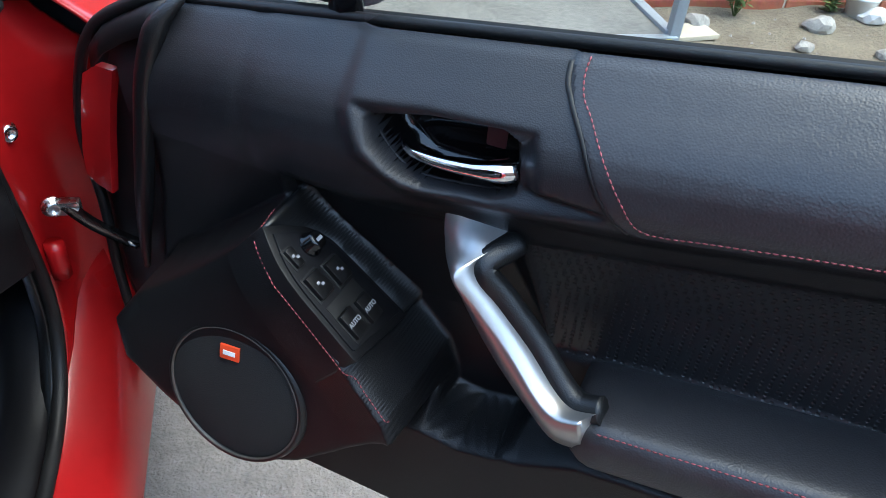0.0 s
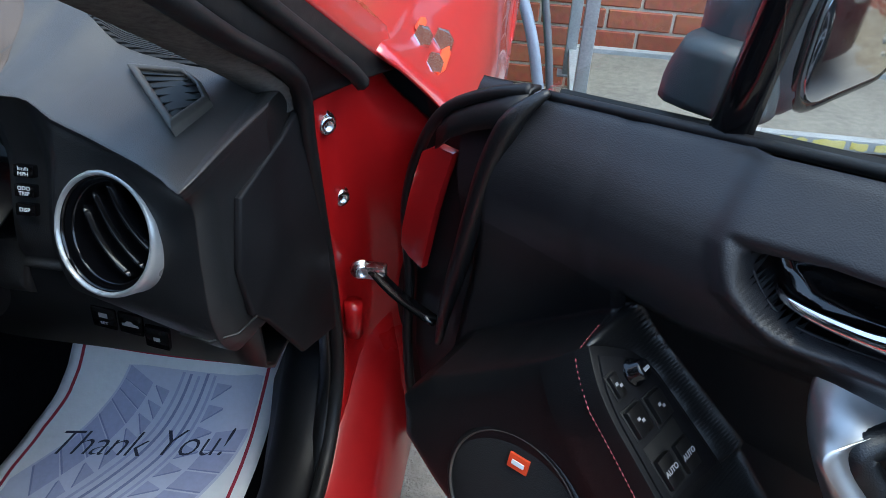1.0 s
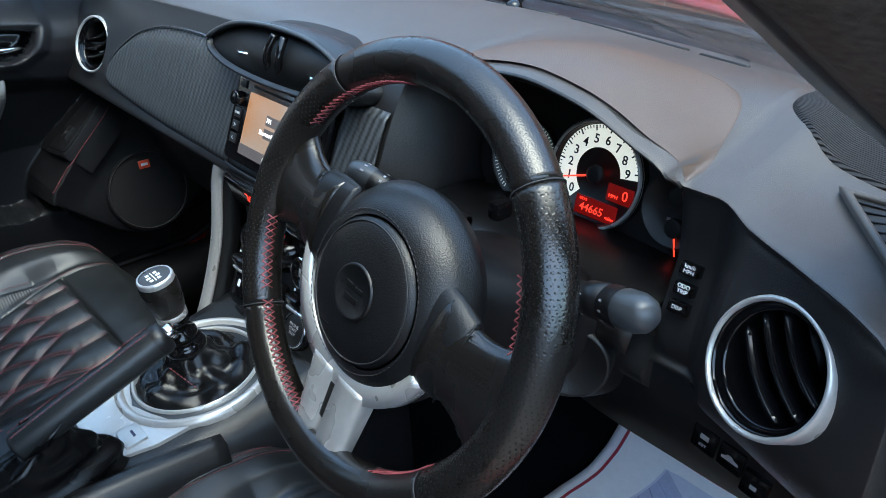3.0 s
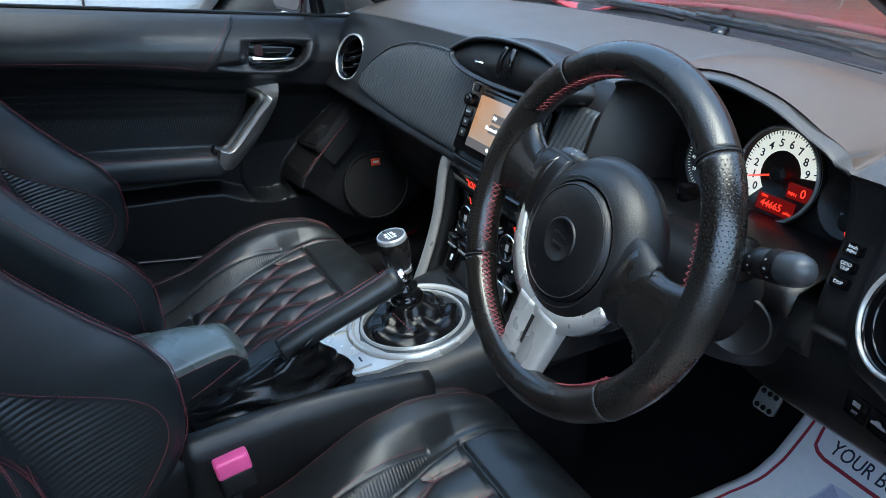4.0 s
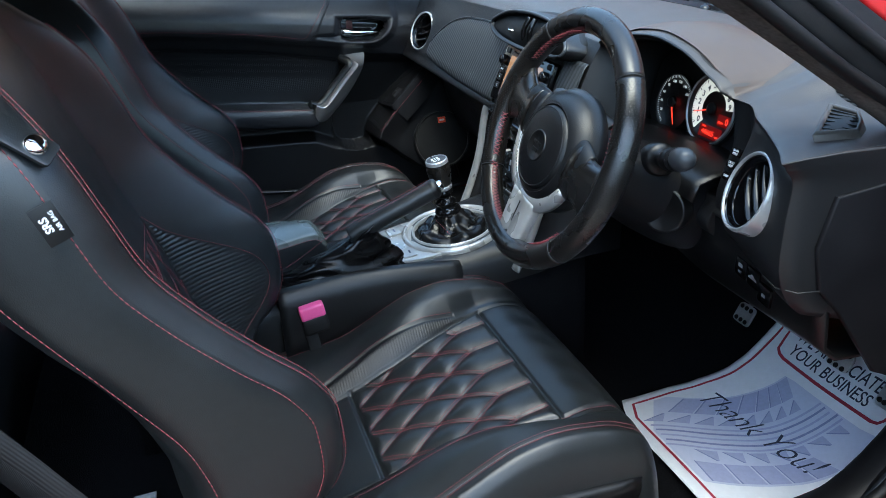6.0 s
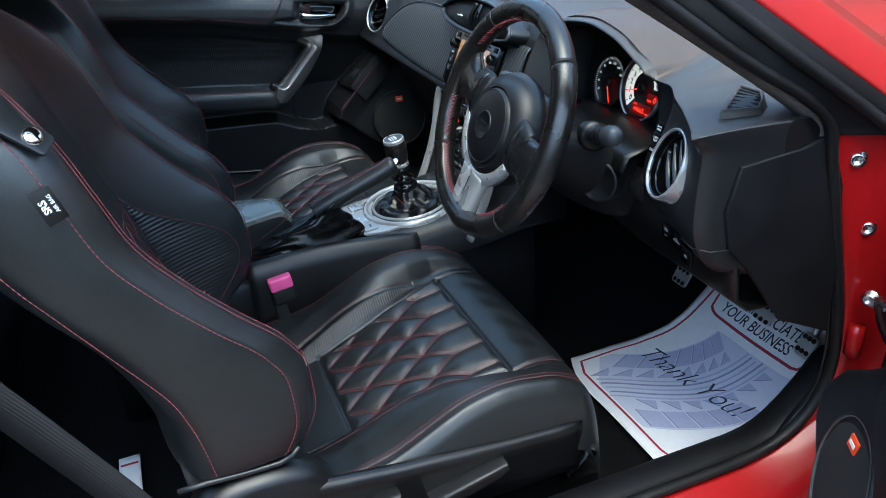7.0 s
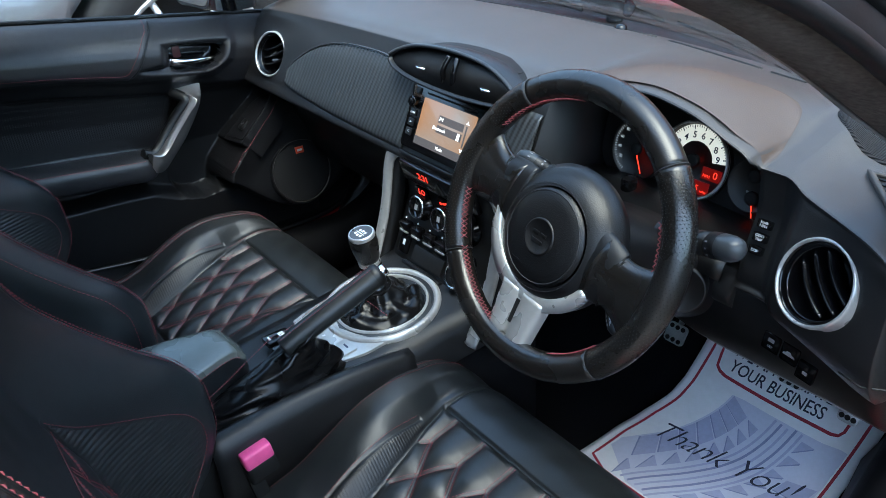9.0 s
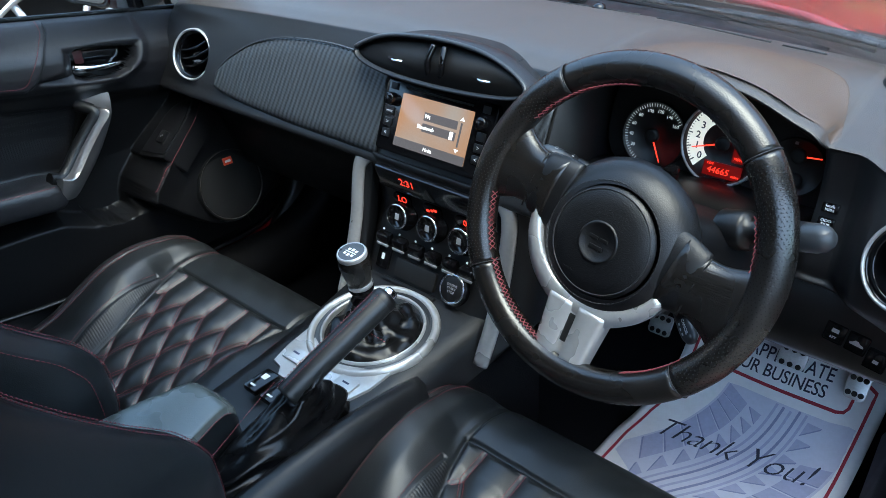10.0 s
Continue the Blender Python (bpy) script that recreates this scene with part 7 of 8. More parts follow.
def dash_top_z(x, y):
    i = int(np.clip(np.searchsorted(xs_q, x) - 1, 0, len(xs_q) - 2))
    t = (x - xs_q[i]) / (xs_q[i + 1] - xs_q[i])
    return float(sum(w * np.interp(-y, -dense[k, :34, 0], dense[k, :34, 1]) for k, w in ((i, 1 - t), (i + 1, t))))


# the raised pad over the dials
HOOD_LIP = spline([(0.200, 0.058, 0), (0.26, 0.0505, 0), (0.32, 0.0495, 0), (0.38, 0.0495, 0), (0.44, 0.0495, 0), (0.48, 0.0505, 0), (0.506, 0.056, 0)], 60)
HOOD_BACK = spline([(0.205, 0.095, 0), (0.262, 0.130, 0), (0.32, 0.150, 0), (0.38, 0.172, 0), (0.44, 0.190, 0), (0.484, 0.165, 0), (0.509, 0.075, 0)], 60)
rows = []
for p, q in zip(HOOD_LIP, HOOD_BACK):
    row = []
    for t in np.linspace(0, 1, 26):
        x, y = p[0] + (q[0] - p[0]) * t, p[1] + (q[1] - p[1]) * t
        row.append((x, y, dash_top_z(x, y) + 0.0026 * min(1.0, max(0.1, (0.500 - x) / 0.05)) * math.sqrt(max(0.0, 1 - max(0.0, (t - 0.90) / 0.10) ** 2)) - 0.0012 * (t == 1)))
    rows.append(row)
part("hood_lip", sweep([(x, 0.0490, float(pchip([0.194, 0.235, 0.29, 0.35, 0.41, 0.47, 0.500], [0.884, 0.896, 0.911, 0.917, 0.909, 0.887, 0.868], x)) - 0.0070) for x in np.linspace(0.196, 0.506, 60)], [0.0062 * min(1.0, 0.25 + k / 8, 0.25 + (59 - k) / 8) for k in range(60)], 12), DEEP, dash, "black rolled lip of the hood")
part("hood_pad", grid(rows), HOOD_BRICK_TINT, dash, "raised pad over the dials, tinted brown by brick reflection", smooth=60)


# side window vent: a five-sided bezel with slats
v5 = [Vector(p) for p in ((0.588, 0.127, 0.858), (0.640, 0.121, 0.861), (0.660, 0.107, 0.857), (0.674, 0.089, 0.850), (0.668, 0.029, 0.854))]
c5 = sum(v5, Vector()) / 5
n5 = (v5[1] - v5[0]).cross(v5[3] - v5[0]).normalized()
n5 = n5 if n5.z > 0 else -n5
outer = [p + n5 * 0.0045 for p in v5]
inner = [c5 + (p - c5) * 0.76 + n5 * 0.0058 for p in v5]
low5 = [c5 + (p - c5) * 0.74 + n5 * 0.0028 for p in v5]
base5 = [c5 + (p - c5) * 1.02 - n5 * 0.012 for p in v5]
bez = part("window_vent", loft([base5, outer, [p * 0.5 + q * 0.5 + n5 * 0.002 for p, q in zip(outer, inner)], inner, low5], True, False), BRONZE, dash, "bronze grey window vent bezel", bevel=0.002)
part("vent_well", ([tuple(p) for p in low5], [tuple(range(5))]), DEEP, bez)
for t in np.linspace(0.12, 0.86, 6):
    a = inner[0].lerp(inner[4], t) - n5 * 0.0018
    far = inner[1].lerp(inner[2], t / 0.38) if t < 0.38 else inner[2].lerp(inner[3], (t - 0.38) / 0.30) if t < 0.68 else inner[3].lerp(inner[4], (t - 0.68) / 0.40)
    b = far - n5 * 0.0018
    part("vent_slat", sweep([a, (a + b) / 2, b], 0.0010, 6), HARD, bez, "thin slat")

# speaker mesh in the corner of the dash
mesh_out = [(0.508, 0.225), (0.514, 0.190), (0.552, 0.160), (0.612, 0.148), (0.657, 0.150), (0.668, 0.19), (0.62, 0.25), (0.56, 0.268), (0.52, 0.258)]
rows = []
for k in np.linspace(0, 1, 26):
    ring_ = spline([(0.585 + (x - 0.585) * k, 0.205 + (y - 0.205) * k, 0) for x, y in mesh_out], 48, True)
    rows.append([(p[0], p[1], dash_top_z(p[0], p[1]) + 0.003 - 0.003 * (k > 0.97)) for p in ring_] + [None])
rows = [[*r[:-1], r[0]] for r in rows]
part("dash_speaker", grid(rows), MESH, dash, "fine ribbed black speaker mesh")
for x0, x1, dy in ((-0.45, 0.12, 0.035), (0.16, 0.34, 0.05), (0.36, 0.42, 0.055)):
    part("defroster_slot", sweep([(x, front_y(x) - dy, dash_top_z(x, front_y(x) - dy) + 0.0006) for x in np.linspace(x0, x1, 20)], 0.0028, 6, flat=0.5), DEEP, dash, "dark defroster slot")
part("light_sensor", lathe([(0.011, 0), (0.010, 0.005), (0.005, 0.008), (0, 0.0085)], Matrix.Translation((0.05, front_y(0.05) - 0.045, dash_top_z(0.05, front_y(0.05) - 0.045))), 20), PIANO, dash, "black light sensor")

# three keys beside the dials
for z, y, words in ((0.789, 0.0655, ("km/h", "MPH")), (0.7735, 0.0600, ("ODO", "TRIP")), (0.7585, 0.0545, ("DISP",))):
    km = frame_of(Vector((0.520, y - 0.008, z)), (1, 0.0, 0), (0, 0.36, 1))
    k = part("dash_key", block((0.0175, 0.0105, 0.008), (0, 0, 0.0), 0.0015, km), PIANO, dash, "small black key")
    for i, w in enumerate(words):
        lettering(w, 0.0048, km @ Matrix.Translation((0, 0.0022 - 0.0045 * i if len(words) > 1 else 0, 0.0043)), PRINT, k, "key_words")
# lower switches and tool panel
for i, (x, z, g) in enumerate(((0.557, 0.640, "SET"), (0.582, 0.636, None), (0.605, 0.622, None))):
    km = frame_of(Vector((x, 0.058, z)), (1, 0.0, -0.15), (0, -0.15, 1))
    k = part("lower_switch", block((0.024, 0.030, 0.010), (0, 0, 0), 0.003, km), PIANO, dash, "black blank switch")
    if g:
        lettering(g, 0.0048, km @ Matrix.Translation((0, -0.006, 0.0052)), PRINT_GREY, k, "switch_words")
        part("switch_mark", block((0.008, 0.006, 0.0004), (0, 0.005, 0.0052), 0, km), PRINT_GREY, k)
    elif i == 1:
        part("switch_mark", prism([(-0.008, -0.002), (0.008, -0.002), (0.007, 0.001), (0.003, 0.002), (0.001, 0.005), (-0.003, 0.005), (-0.005, 0.002), (-0.008, 0.001)], 0.0004, km @ Matrix.Translation((0, 0, 0.005)), 0), PRINT_GREY, k)
    else:
        part("switch_mark", block((0.006, 0.005, 0.0004), (0, 0, 0.0052), 0, km), PRINT_GREY, k)
# flank cover by the door
cov = [(0.034, 0.800), (0.118, 0.812), (0.150, 0.822), (0.185, 0.80), (0.205, 0.66), (0.218, 0.516), (0.129, 0.556), (0.060, 0.655), (0.032, 0.685), (0.020, 0.74)]
part("fuse_cover", prism(cov, 0.005, Matrix(((0.11, 0, 1, 0.7025), (1, 0, 0, 0), (0, 1, 0, 0), (0, 0, 0, 1))), 0.0035, 3), SILL_PLASTIC, dash, "black fuse box cover")
part("end_seam", sweep([(0.664, -0.008, 0.692), (0.690, -0.012, 0.690), (0.708, 0.004, 0.688), (0.7165, 0.026, 0.690)], 0.0012, 6), DEEP, dash)
# ---- instrument cluster ----
cluster = thing("instrument_cluster", "instrument cluster with lit white rev counter", "gauges", (0.36, 0.13, 0.74))
CU = Vector((0, 0.22, 0.975)).normalized()


def CM(x, y, z, out=0.0):
    m = frame_of(Vector((x, y, z)), (1, 0, 0), CU)
    m.translation = Vector((x, y, z)) + (m.to_3x3() @ Vector((0, 0, 1))) * out
    return m


back = CM(0.352, 0.146, 0.796)
part("cluster_plate", prism(rounded(0.31, 0.135, 0.05), 0.004, back, 0.001), DEEP, cluster, "black cluster plate")


def polar(a, r):
    return (r * math.sin(radians(a)), r * math.cos(radians(a)))


tm = CM(0.362, 0.138, 0.797)
tach = part("rev_counter", lathe([(0.055, -0.006), (0.0545, 0.006), (0.052, 0.009), (0.0495, 0.006), (0.049, 0.0005), (0, 0.0)], tm, 64), HARD, cluster, "round rev counter")
part("tach_ring", lathe([(0.0548, 0.004), (0.0535, 0.0095), (0.0515, 0.0095), (0.0498, 0.005)], tm, 64), SILVER, tach, "satin silver dial ring")
sec = [polar(a, 0.0485) for a in np.linspace(-138, 82, 60)] + [polar(a, 0.0265) for a in np.linspace(82, -138, 60)]
part("tach_face", prism(sec, 0.0012, tm, 0), DIAL_W, tach, "white dial sector")
for i in range(10):
    a = -128 + i * 22.5
    x, y = polar(a, 0.0345)
    lettering(str(i), 0.0125, tm @ Matrix.Translation((x, y, 0.0016)), INK, tach, "dial_number", bold=0.0002)
for i in range(46):
    a = -128 + i * 4.5
    r0 = 0.0425 if i % 5 == 0 else 0.0452
    x, y = polar(a, (r0 + 0.048) / 2)
    part("tick", block((0.0009 if i % 5 else 0.0015, 0.048 - r0, 0.0004), (0, 0, 0), 0, tm @ Matrix.Translation((x, y, 0.0015)) @ Matrix.Rotation(radians(-a), 4, "Z")), INK, tach)
part("lcd_speed", block((0.030, 0.017, 0.0012), (0.030, -0.012, 0.0010), 0.0004, tm), LCD, tach, "red-lit display")
lettering("0", 0.014, tm @ Matrix.Translation((0.036, -0.012, 0.0018)), LED, tach, "speed_digit")
lettering("MPH", 0.0055, tm @ Matrix.Translation((0.023, -0.0155, 0.0018)), LED, tach, "speed_unit")
part("lcd_distance", block((0.050, 0.019, 0.0012), (0.006, -0.034, 0.0010), 0.0004, tm), LCD, tach, "red-lit display")
lettering("44665", 0.0115, tm @ Matrix.Translation((0.001, -0.0355, 0.0018)), LED, tach, "distance_digits", shear=0.1)
lettering("miles", 0.005, tm @ Matrix.Translation((0.024, -0.038, 0.0018)), LED, tach, "distance_unit")
lettering("ODO", 0.004, tm @ Matrix.Translation((-0.010, -0.0275, 0.0018)), LED, tach, "distance_word")


def needle(m, a, r, parent, back=0.006):
    p, q = polar(a, r), polar(a + 180, back)
    part("needle", sweep([m @ Vector((*q, 0.006)), m @ Vector((*p, 0.005))], [0.0013, 0.0007], 6), NEEDLE, parent, "glowing red needle")
    part("needle_hub", lathe([(0.0095, 0.003), (0.009, 0.0075), (0.006, 0.0085), (0, 0.0085)], m, 24), DEEP, parent)


needle(tm, -108, 0.040, tach)
sm = CM(0.268, 0.134, 0.787)
spd = part("speedometer", lathe([(0.046, -0.004), (0.0455, 0.003), (0.044, 0.0035), (0.043, 0.0005), (0, 0)], sm, 48), HARD, cluster, "dark round speedometer")
for i in range(9):
    a = -150 + i * 26
    if 20 * i > 0:
        lettering(str(20 * i), 0.0062, sm @ Matrix.Translation((*polar(a, 0.0325), 0.001)), PRINT_LIT, spd, "dial_number")
for i in range(41):
    a = -150 + i * 6.5 * 208 / 260 * 1.0
    part("tick", block((0.0007, 0.004, 0.0003), (0, 0, 0), 0, sm @ Matrix.Translation((*polar(a, 0.040), 0.001)) @ Matrix.Rotation(radians(-a), 4, "Z")), PRINT_LIT, spd)
needle(sm, 153, 0.037, spd, 0.004)
fm = CM(0.452, 0.136, 0.790)
fuel = part("fuel_gauge", lathe([(0.036, -0.004), (0.0355, 0.002), (0.034, 0.0025), (0.033, 0.0005), (0, 0)], fm, 40), HARD, cluster, "small dark fuel and heat gauge")
needle(Matrix.Translation((0.004, 0, 0.016)) @ fm, 85, 0.026, fuel, 0.004)
needle(Matrix.Translation((0.004, 0, -0.016)) @ fm, 165, 0.026, fuel, 0.004)
for z, g in ((0.019, 0.006), (-0.019, 0.005)):
    part("gauge_mark", block((0.004, g * 0.6, 0.0003), (-0.004, z + 0.010, 0.0012), 0, fm), PRINT_GREY, fuel)
part("trip_knob", block((0.014, 0.020, 0.018), (0.353, 0.012, 0.799), 0.004), PIANO, cluster, "small black trip button")
shelf = [[(x, y, z + 0.006 * math.sin(math.pi * (x - 0.22) / 0.28)) for x in np.linspace(0.20, 0.50, 20)] for y, z in ((0.13, 0.742), (0.09, 0.748), (0.05, 0.750), (0.02, 0.742), (0.01, 0.72))]
part("cluster_shelf", grid(shelf), HARD, cluster, "black shelf under the dials", thick=0.003)

# ---- paper mat, pedals, buckle, belt, tags ----
MAT_Y, MAT_Z = [0.0, 0.10, 0.24, 0.28, 0.33, 0.40, 0.47, 0.52], [0.1745, 0.1745, 0.1825, 0.1915, 0.214, 0.258, 0.320, 0.366]


def mat_at(x, y, lift=0.0):
    wave = 0.0025 * math.sin(18 * x + 9 * y) + 0.004 * math.exp(-((y - 0.09) / 0.03) ** 2) * math.sin(14 * x)
    return (x, y, float(pchip(MAT_Y, MAT_Z, y)) + 0.006 + wave + lift)


def on_mat(poly, lift, n=7):
    """A printed patch: a convex polygon subdivided and laid on the paper."""
    bm = bmesh.new()
    bm.faces.new([bm.verts.new((x, y, 0)) for x, y in poly])
    bmesh.ops.triangulate(bm, faces=bm.faces[:])
    for _ in range(3):
        long = [e for e in bm.edges if e.calc_length() > 0.02]
        if long:
            bmesh.ops.subdivide_edges(bm, edges=long, cuts=1)
    bmesh.ops.triangulate(bm, faces=bm.faces[:])
    for v in bm.verts:
        v.co = mat_at(v.co.x, v.co.y, lift)
    return bm


mat = thing("floor_mat", "white paper floor mat printed with a blue tyre track", "floor mat", (0.41, 0.27, 0.185))


def mat_left(y):
    return float(np.interp(y, [0.075, 0.10, 0.20, 0.27, 0.32, 0.36, 0.40, 0.47], [0.30, 0.222, 0.226, 0.238, 0.254, 0.256, 0.252, 0.246]))


def mat_right(y):
    return float(np.interp(y, [0.075, 0.10, 0.30, 0.47], [0.56, 0.585, 0.594, 0.598]))


sheet = []
for y in np.linspace(0.075, 0.47, 44):
    sheet.append([mat_at(mat_left(y) + (mat_right(y) - mat_left(y)) * t, y) for t in np.linspace(0, 1, 30)])
part("paper_sheet", grid(sheet), PAPER, mat, "creased white paper sheet", thick=0.0008)
left = [(mat_left(y) + 0.020, y) for y in np.linspace(0.115, 0.435, 30)]
right = [(mat_right(y) - 0.022, y) for y in np.linspace(0.435, 0.105, 30)]
border = left + [(0.285, 0.440), (0.290, 0.420), (0.296, 0.402), (0.306, 0.396)] + [(x, 0.393) for x in np.linspace(0.32, 0.53, 12)] + [(0.541, 0.396), (0.546, 0.404), (0.548, 0.44)] + [(0.56, 0.441)] + right + [(x, 0.100) for x in np.linspace(0.54, 0.28, 10)]
part("red_border", grid([[mat_at(x - 0.0026 * nx, y - 0.0026 * ny, 0.0012), mat_at(x + 0.0026 * nx, y + 0.0026 * ny, 0.0012)] for (x, y), (nx, ny) in (lambda P: [((P[i][0], P[i][1]), (lambda d: (-d[1] / (math.hypot(*d) + 1e-9), d[0] / (math.hypot(*d) + 1e-9)))((P[(i + 1) % len(P)][0] - P[i - 1][0], P[(i + 1) % len(P)][1] - P[i - 1][1]))) for i in [*range(len(P)), 0]])(border)]), PAPER_RED, mat, "dark red printed border")
# tyre track: bands of slanted tread blocks along a gentle curve
TRACK = spline([(0.300, 0.045, 0), (0.335, 0.105, 0), (0.393, 0.187, 0), (0.434, 0.262, 0), (0.456, 0.320, 0), (0.466, 0.380, 0), (0.470, 0.430, 0)], 120)


def track(s, v):
    """s along the track, 0 to 1; v across it, to the door's side."""
    k = min(max(s, 0.0), 1.0) * 118.99
    i = int(k)
    p, q = Vector(TRACK[i]), Vector(TRACK[i + 1])
    d = (q - p).normalized()
    c = p.lerp(q, k - i) + Vector((d.y, -d.x, 0)) * v
    return c.x, c.y


def on_paper(poly):
    return all(mat_left(y) + 0.026 < x < mat_right(y) - 0.026 and 0.106 < y < 0.386 and not (0.286 < x < 0.556 and y > 0.376) for x, y in poly)


for side in (-1, 1):
    for i in range(15):
        s0 = -0.02 + i * 0.076
        # a large slanted block, its lower edge in darker blue
        a_, b_ = side * 0.064, side * 0.108
        poly = [track(s0, a_), track(s0 + 0.066, a_), track(s0 + 0.108, b_), track(s0 + 0.042, b_)]
        if on_paper(poly):
            part("tread_block", on_mat(poly, 0.0012), PAPER_BLUE, mat, "pale blue tread block")
            part("tread_edge", on_mat([track(s0 - 0.005, a_), track(s0, a_), track(s0 + 0.042, b_), track(s0 + 0.036, b_)], 0.0014), PAPER_BLUE2, mat)
        # a small hooked triangle beside the middle lines
        a_, b_ = side * 0.034, side * 0.058
        tri = [track(s0, a_), track(s0 + 0.058, a_), track(s0 + 0.062, b_)]
        if on_paper(tri):
            part("tread_block", on_mat(tri, 0.0012), PAPER_BLUE, mat, "pale blue tread block")
            part("tread_edge", on_mat([track(s0, a_), track(s0 + 0.062, b_), track(s0 + 0.054, b_), track(s0 - 0.006, a_)], 0.0014), PAPER_BLUE2, mat)
for v in (-0.025, -0.013, 0.0, 0.013, 0.025):
    pts = [s_ for s_ in np.linspace(0.0, 0.99, 60) if on_paper([track(s_, v)])]
    part("tread_line", grid([[mat_at(*track(s_, v), 0.0012), mat_at(*track(s_, v + 0.0045), 0.0012)] for s_ in pts]), PAPER_BLUE2 if abs(v) in (0.013,) else PAPER_BLUE, mat, "pale blue tread line")
rows = []
for s_ in np.linspace(0.16, 0.86, 40):
    vs = [v for v in np.linspace(-0.112, 0.112, 120) if on_paper([track(s_, v)])]
    rows.append([mat_at(*track(s_, v), 0.0007) for v in np.linspace(vs[0], vs[-1], 14)])
part("track_ground", grid(rows), PAPER_PALE, mat, "very pale blue printed ground")


def mat_words(text, size, x, y, turn, shear, material, bold=0.0, space=1.0):
    cu = bpy.data.curves.new("text", "FONT")
    cu.body, cu.size, cu.shear, cu.offset, cu.align_x, cu.resolution_u, cu.space_character = text, size, shear, bold, "LEFT", 3, space
    tmp = bpy.data.objects.new("text", cu)
    scene.collection.objects.link(tmp)
    me = bpy.data.meshes.new_from_object(tmp.evaluated_get(bpy.context.evaluated_depsgraph_get()))
    bpy.data.objects.remove(tmp)
    bm = bmesh.new()
    bm.from_mesh(me)
    bpy.data.meshes.remove(me)
    bmesh.ops.triangulate(bm, faces=bm.faces[:])
    c, s = math.cos(radians(turn)), math.sin(radians(turn))
    for v in bm.verts:
        a, b = v.co.x, v.co.y
        v.co = mat_at(x + a * c - b * s, y + a * s + b * c, 0.0026)
    return part("printed_word", bm, material, mat, "navy printed words", smooth=0)


mat_words("Thank", 0.058, 0.280, 0.226, 8, 0.50, INK, -0.0006, 0.94)
mat_words("You!", 0.058, 0.430, 0.250, 8, 0.50, INK, -0.0006, 0.98)
mat_words("YOUR BUSINESS", 0.0265, 0.318, 0.404, 0, 0, INK, 0.0002, 0.98)
mat_words("WE APPRECIATE", 0.0265, 0.310, 0.428, 0, 0, INK, 0.0002, 1.02)

back_mat = thing("rear_floor_mat", "white paper floor mat with a red border behind the seat", "floor mat", (0.36, -0.74, 0.25))
part("paper_sheet", grid([[(x, y, 0.252 - 0.04 * (y + 0.75) + 0.003 * math.sin(20 * x + 14 * y)) for x in np.linspace(0.225, 0.42, 16)] for y in np.linspace(-0.80, -0.765, 8)]), PAPER, back_mat, "creased white paper sheet", thick=0.0008)
for x0_, x1_ in ((0.246, 0.252), (0.394, 0.400)):
    part("red_border", grid([[(x, y, 0.2535 - 0.04 * (y + 0.75) + 0.003 * math.sin(20 * x + 14 * y)) for x in (x0_, x1_)] for y in np.linspace(-0.797, -0.768, 8)]), PAPER_RED, back_mat)

pedals = thing("pedals", "drilled aluminium foot pedals", "pedals", (0.38, 0.42, 0.26))
for x, y, z, w, h, tilt_ in ((0.200, 0.398, 0.292, 0.054, 0.050, 62), (0.442, 0.402, 0.330, 0.058, 0.044, 60), (0.549, 0.402, 0.322, 0.042, 0.056, 58)):
    m = pose(x, y, z, tilt_, 0, 0)
    w, h = w * 0.82, h * 0.82
    p = part("pedal_pad", prism(rounded(w, h, 0.008), 0.006, m, 0.0015), ALU, pedals, "drilled aluminium pedal pad")
    for i in range(3):
        for j in range(2 if h < 0.08 else 4):
            part("pedal_stud", lathe([(0.0048, 0.006), (0.0045, 0.0075), (0.0034, 0.0079), (0, 0.0073)], m @ Matrix.Translation(((i - 1) * w * 0.29, (j - (0.5 if h < 0.08 else 1.5)) * 0.026, 0)), 14), RUBBER, p, "black rubber stud")
    part("pedal_arm", sweep([m @ Vector((0, 0.0, -0.002)), (x, y + 0.05, z + 0.08), (x, y + 0.09, z + 0.25)], 0.007, 8), STEEL, p, "steel pedal arm")

buckle = thing("belt_buckle", "black seat belt buckle with a pink release button", "seat belt buckle", (0.140, -0.465, 0.42))
bmx = pose(0.142, -0.466, 0.463, 8, -6, 0)
# The body takes the cavity black to stand for its deep shadow.
part("buckle_body", block((0.027, 0.045, 0.034), (0, 0, -0.010), 0.008, bmx, 3), DEEP, buckle, "black buckle body")
part("release_button", block((0.026, 0.043, 0.024), (0.002, 0.0, 0.014), 0.005, bmx, 3), PINK, buckle, "pink release button")
part("release_dish", block((0.014, 0.026, 0.002), (0.004, 0.0, 0.0252), 0.001, bmx), PINK, buckle)
part("buckle_stalk", block((0.008, 0.022, 0.12), (-0.006, -0.012, -0.080), 0.003, bmx), DEEP, buckle)

belt_ob = thing("seat_belt", "black seat belt hanging behind the seat", "seat belt", (0.65, -0.9, 0.4))
bp = spline([(0.655, -0.905, 1.02), (0.655, -0.895, 0.90), (0.65, -0.86, 0.765), (0.648, -0.80, 0.64), (0.648, -0.73, 0.50), (0.655, -0.68, 0.38), (0.66, -0.66, 0.30)], 30)
part("belt_webbing", grid([[Vector(p) + Vector((-0.008, -0.022, -0.008)), Vector(p) + Vector((0.004, 0.0, 0.004)), Vector(p) + Vector((0.008, 0.022, 0.010))] for p in bp]), WEB, belt_ob, "woven black webbing", thick=0.0015)
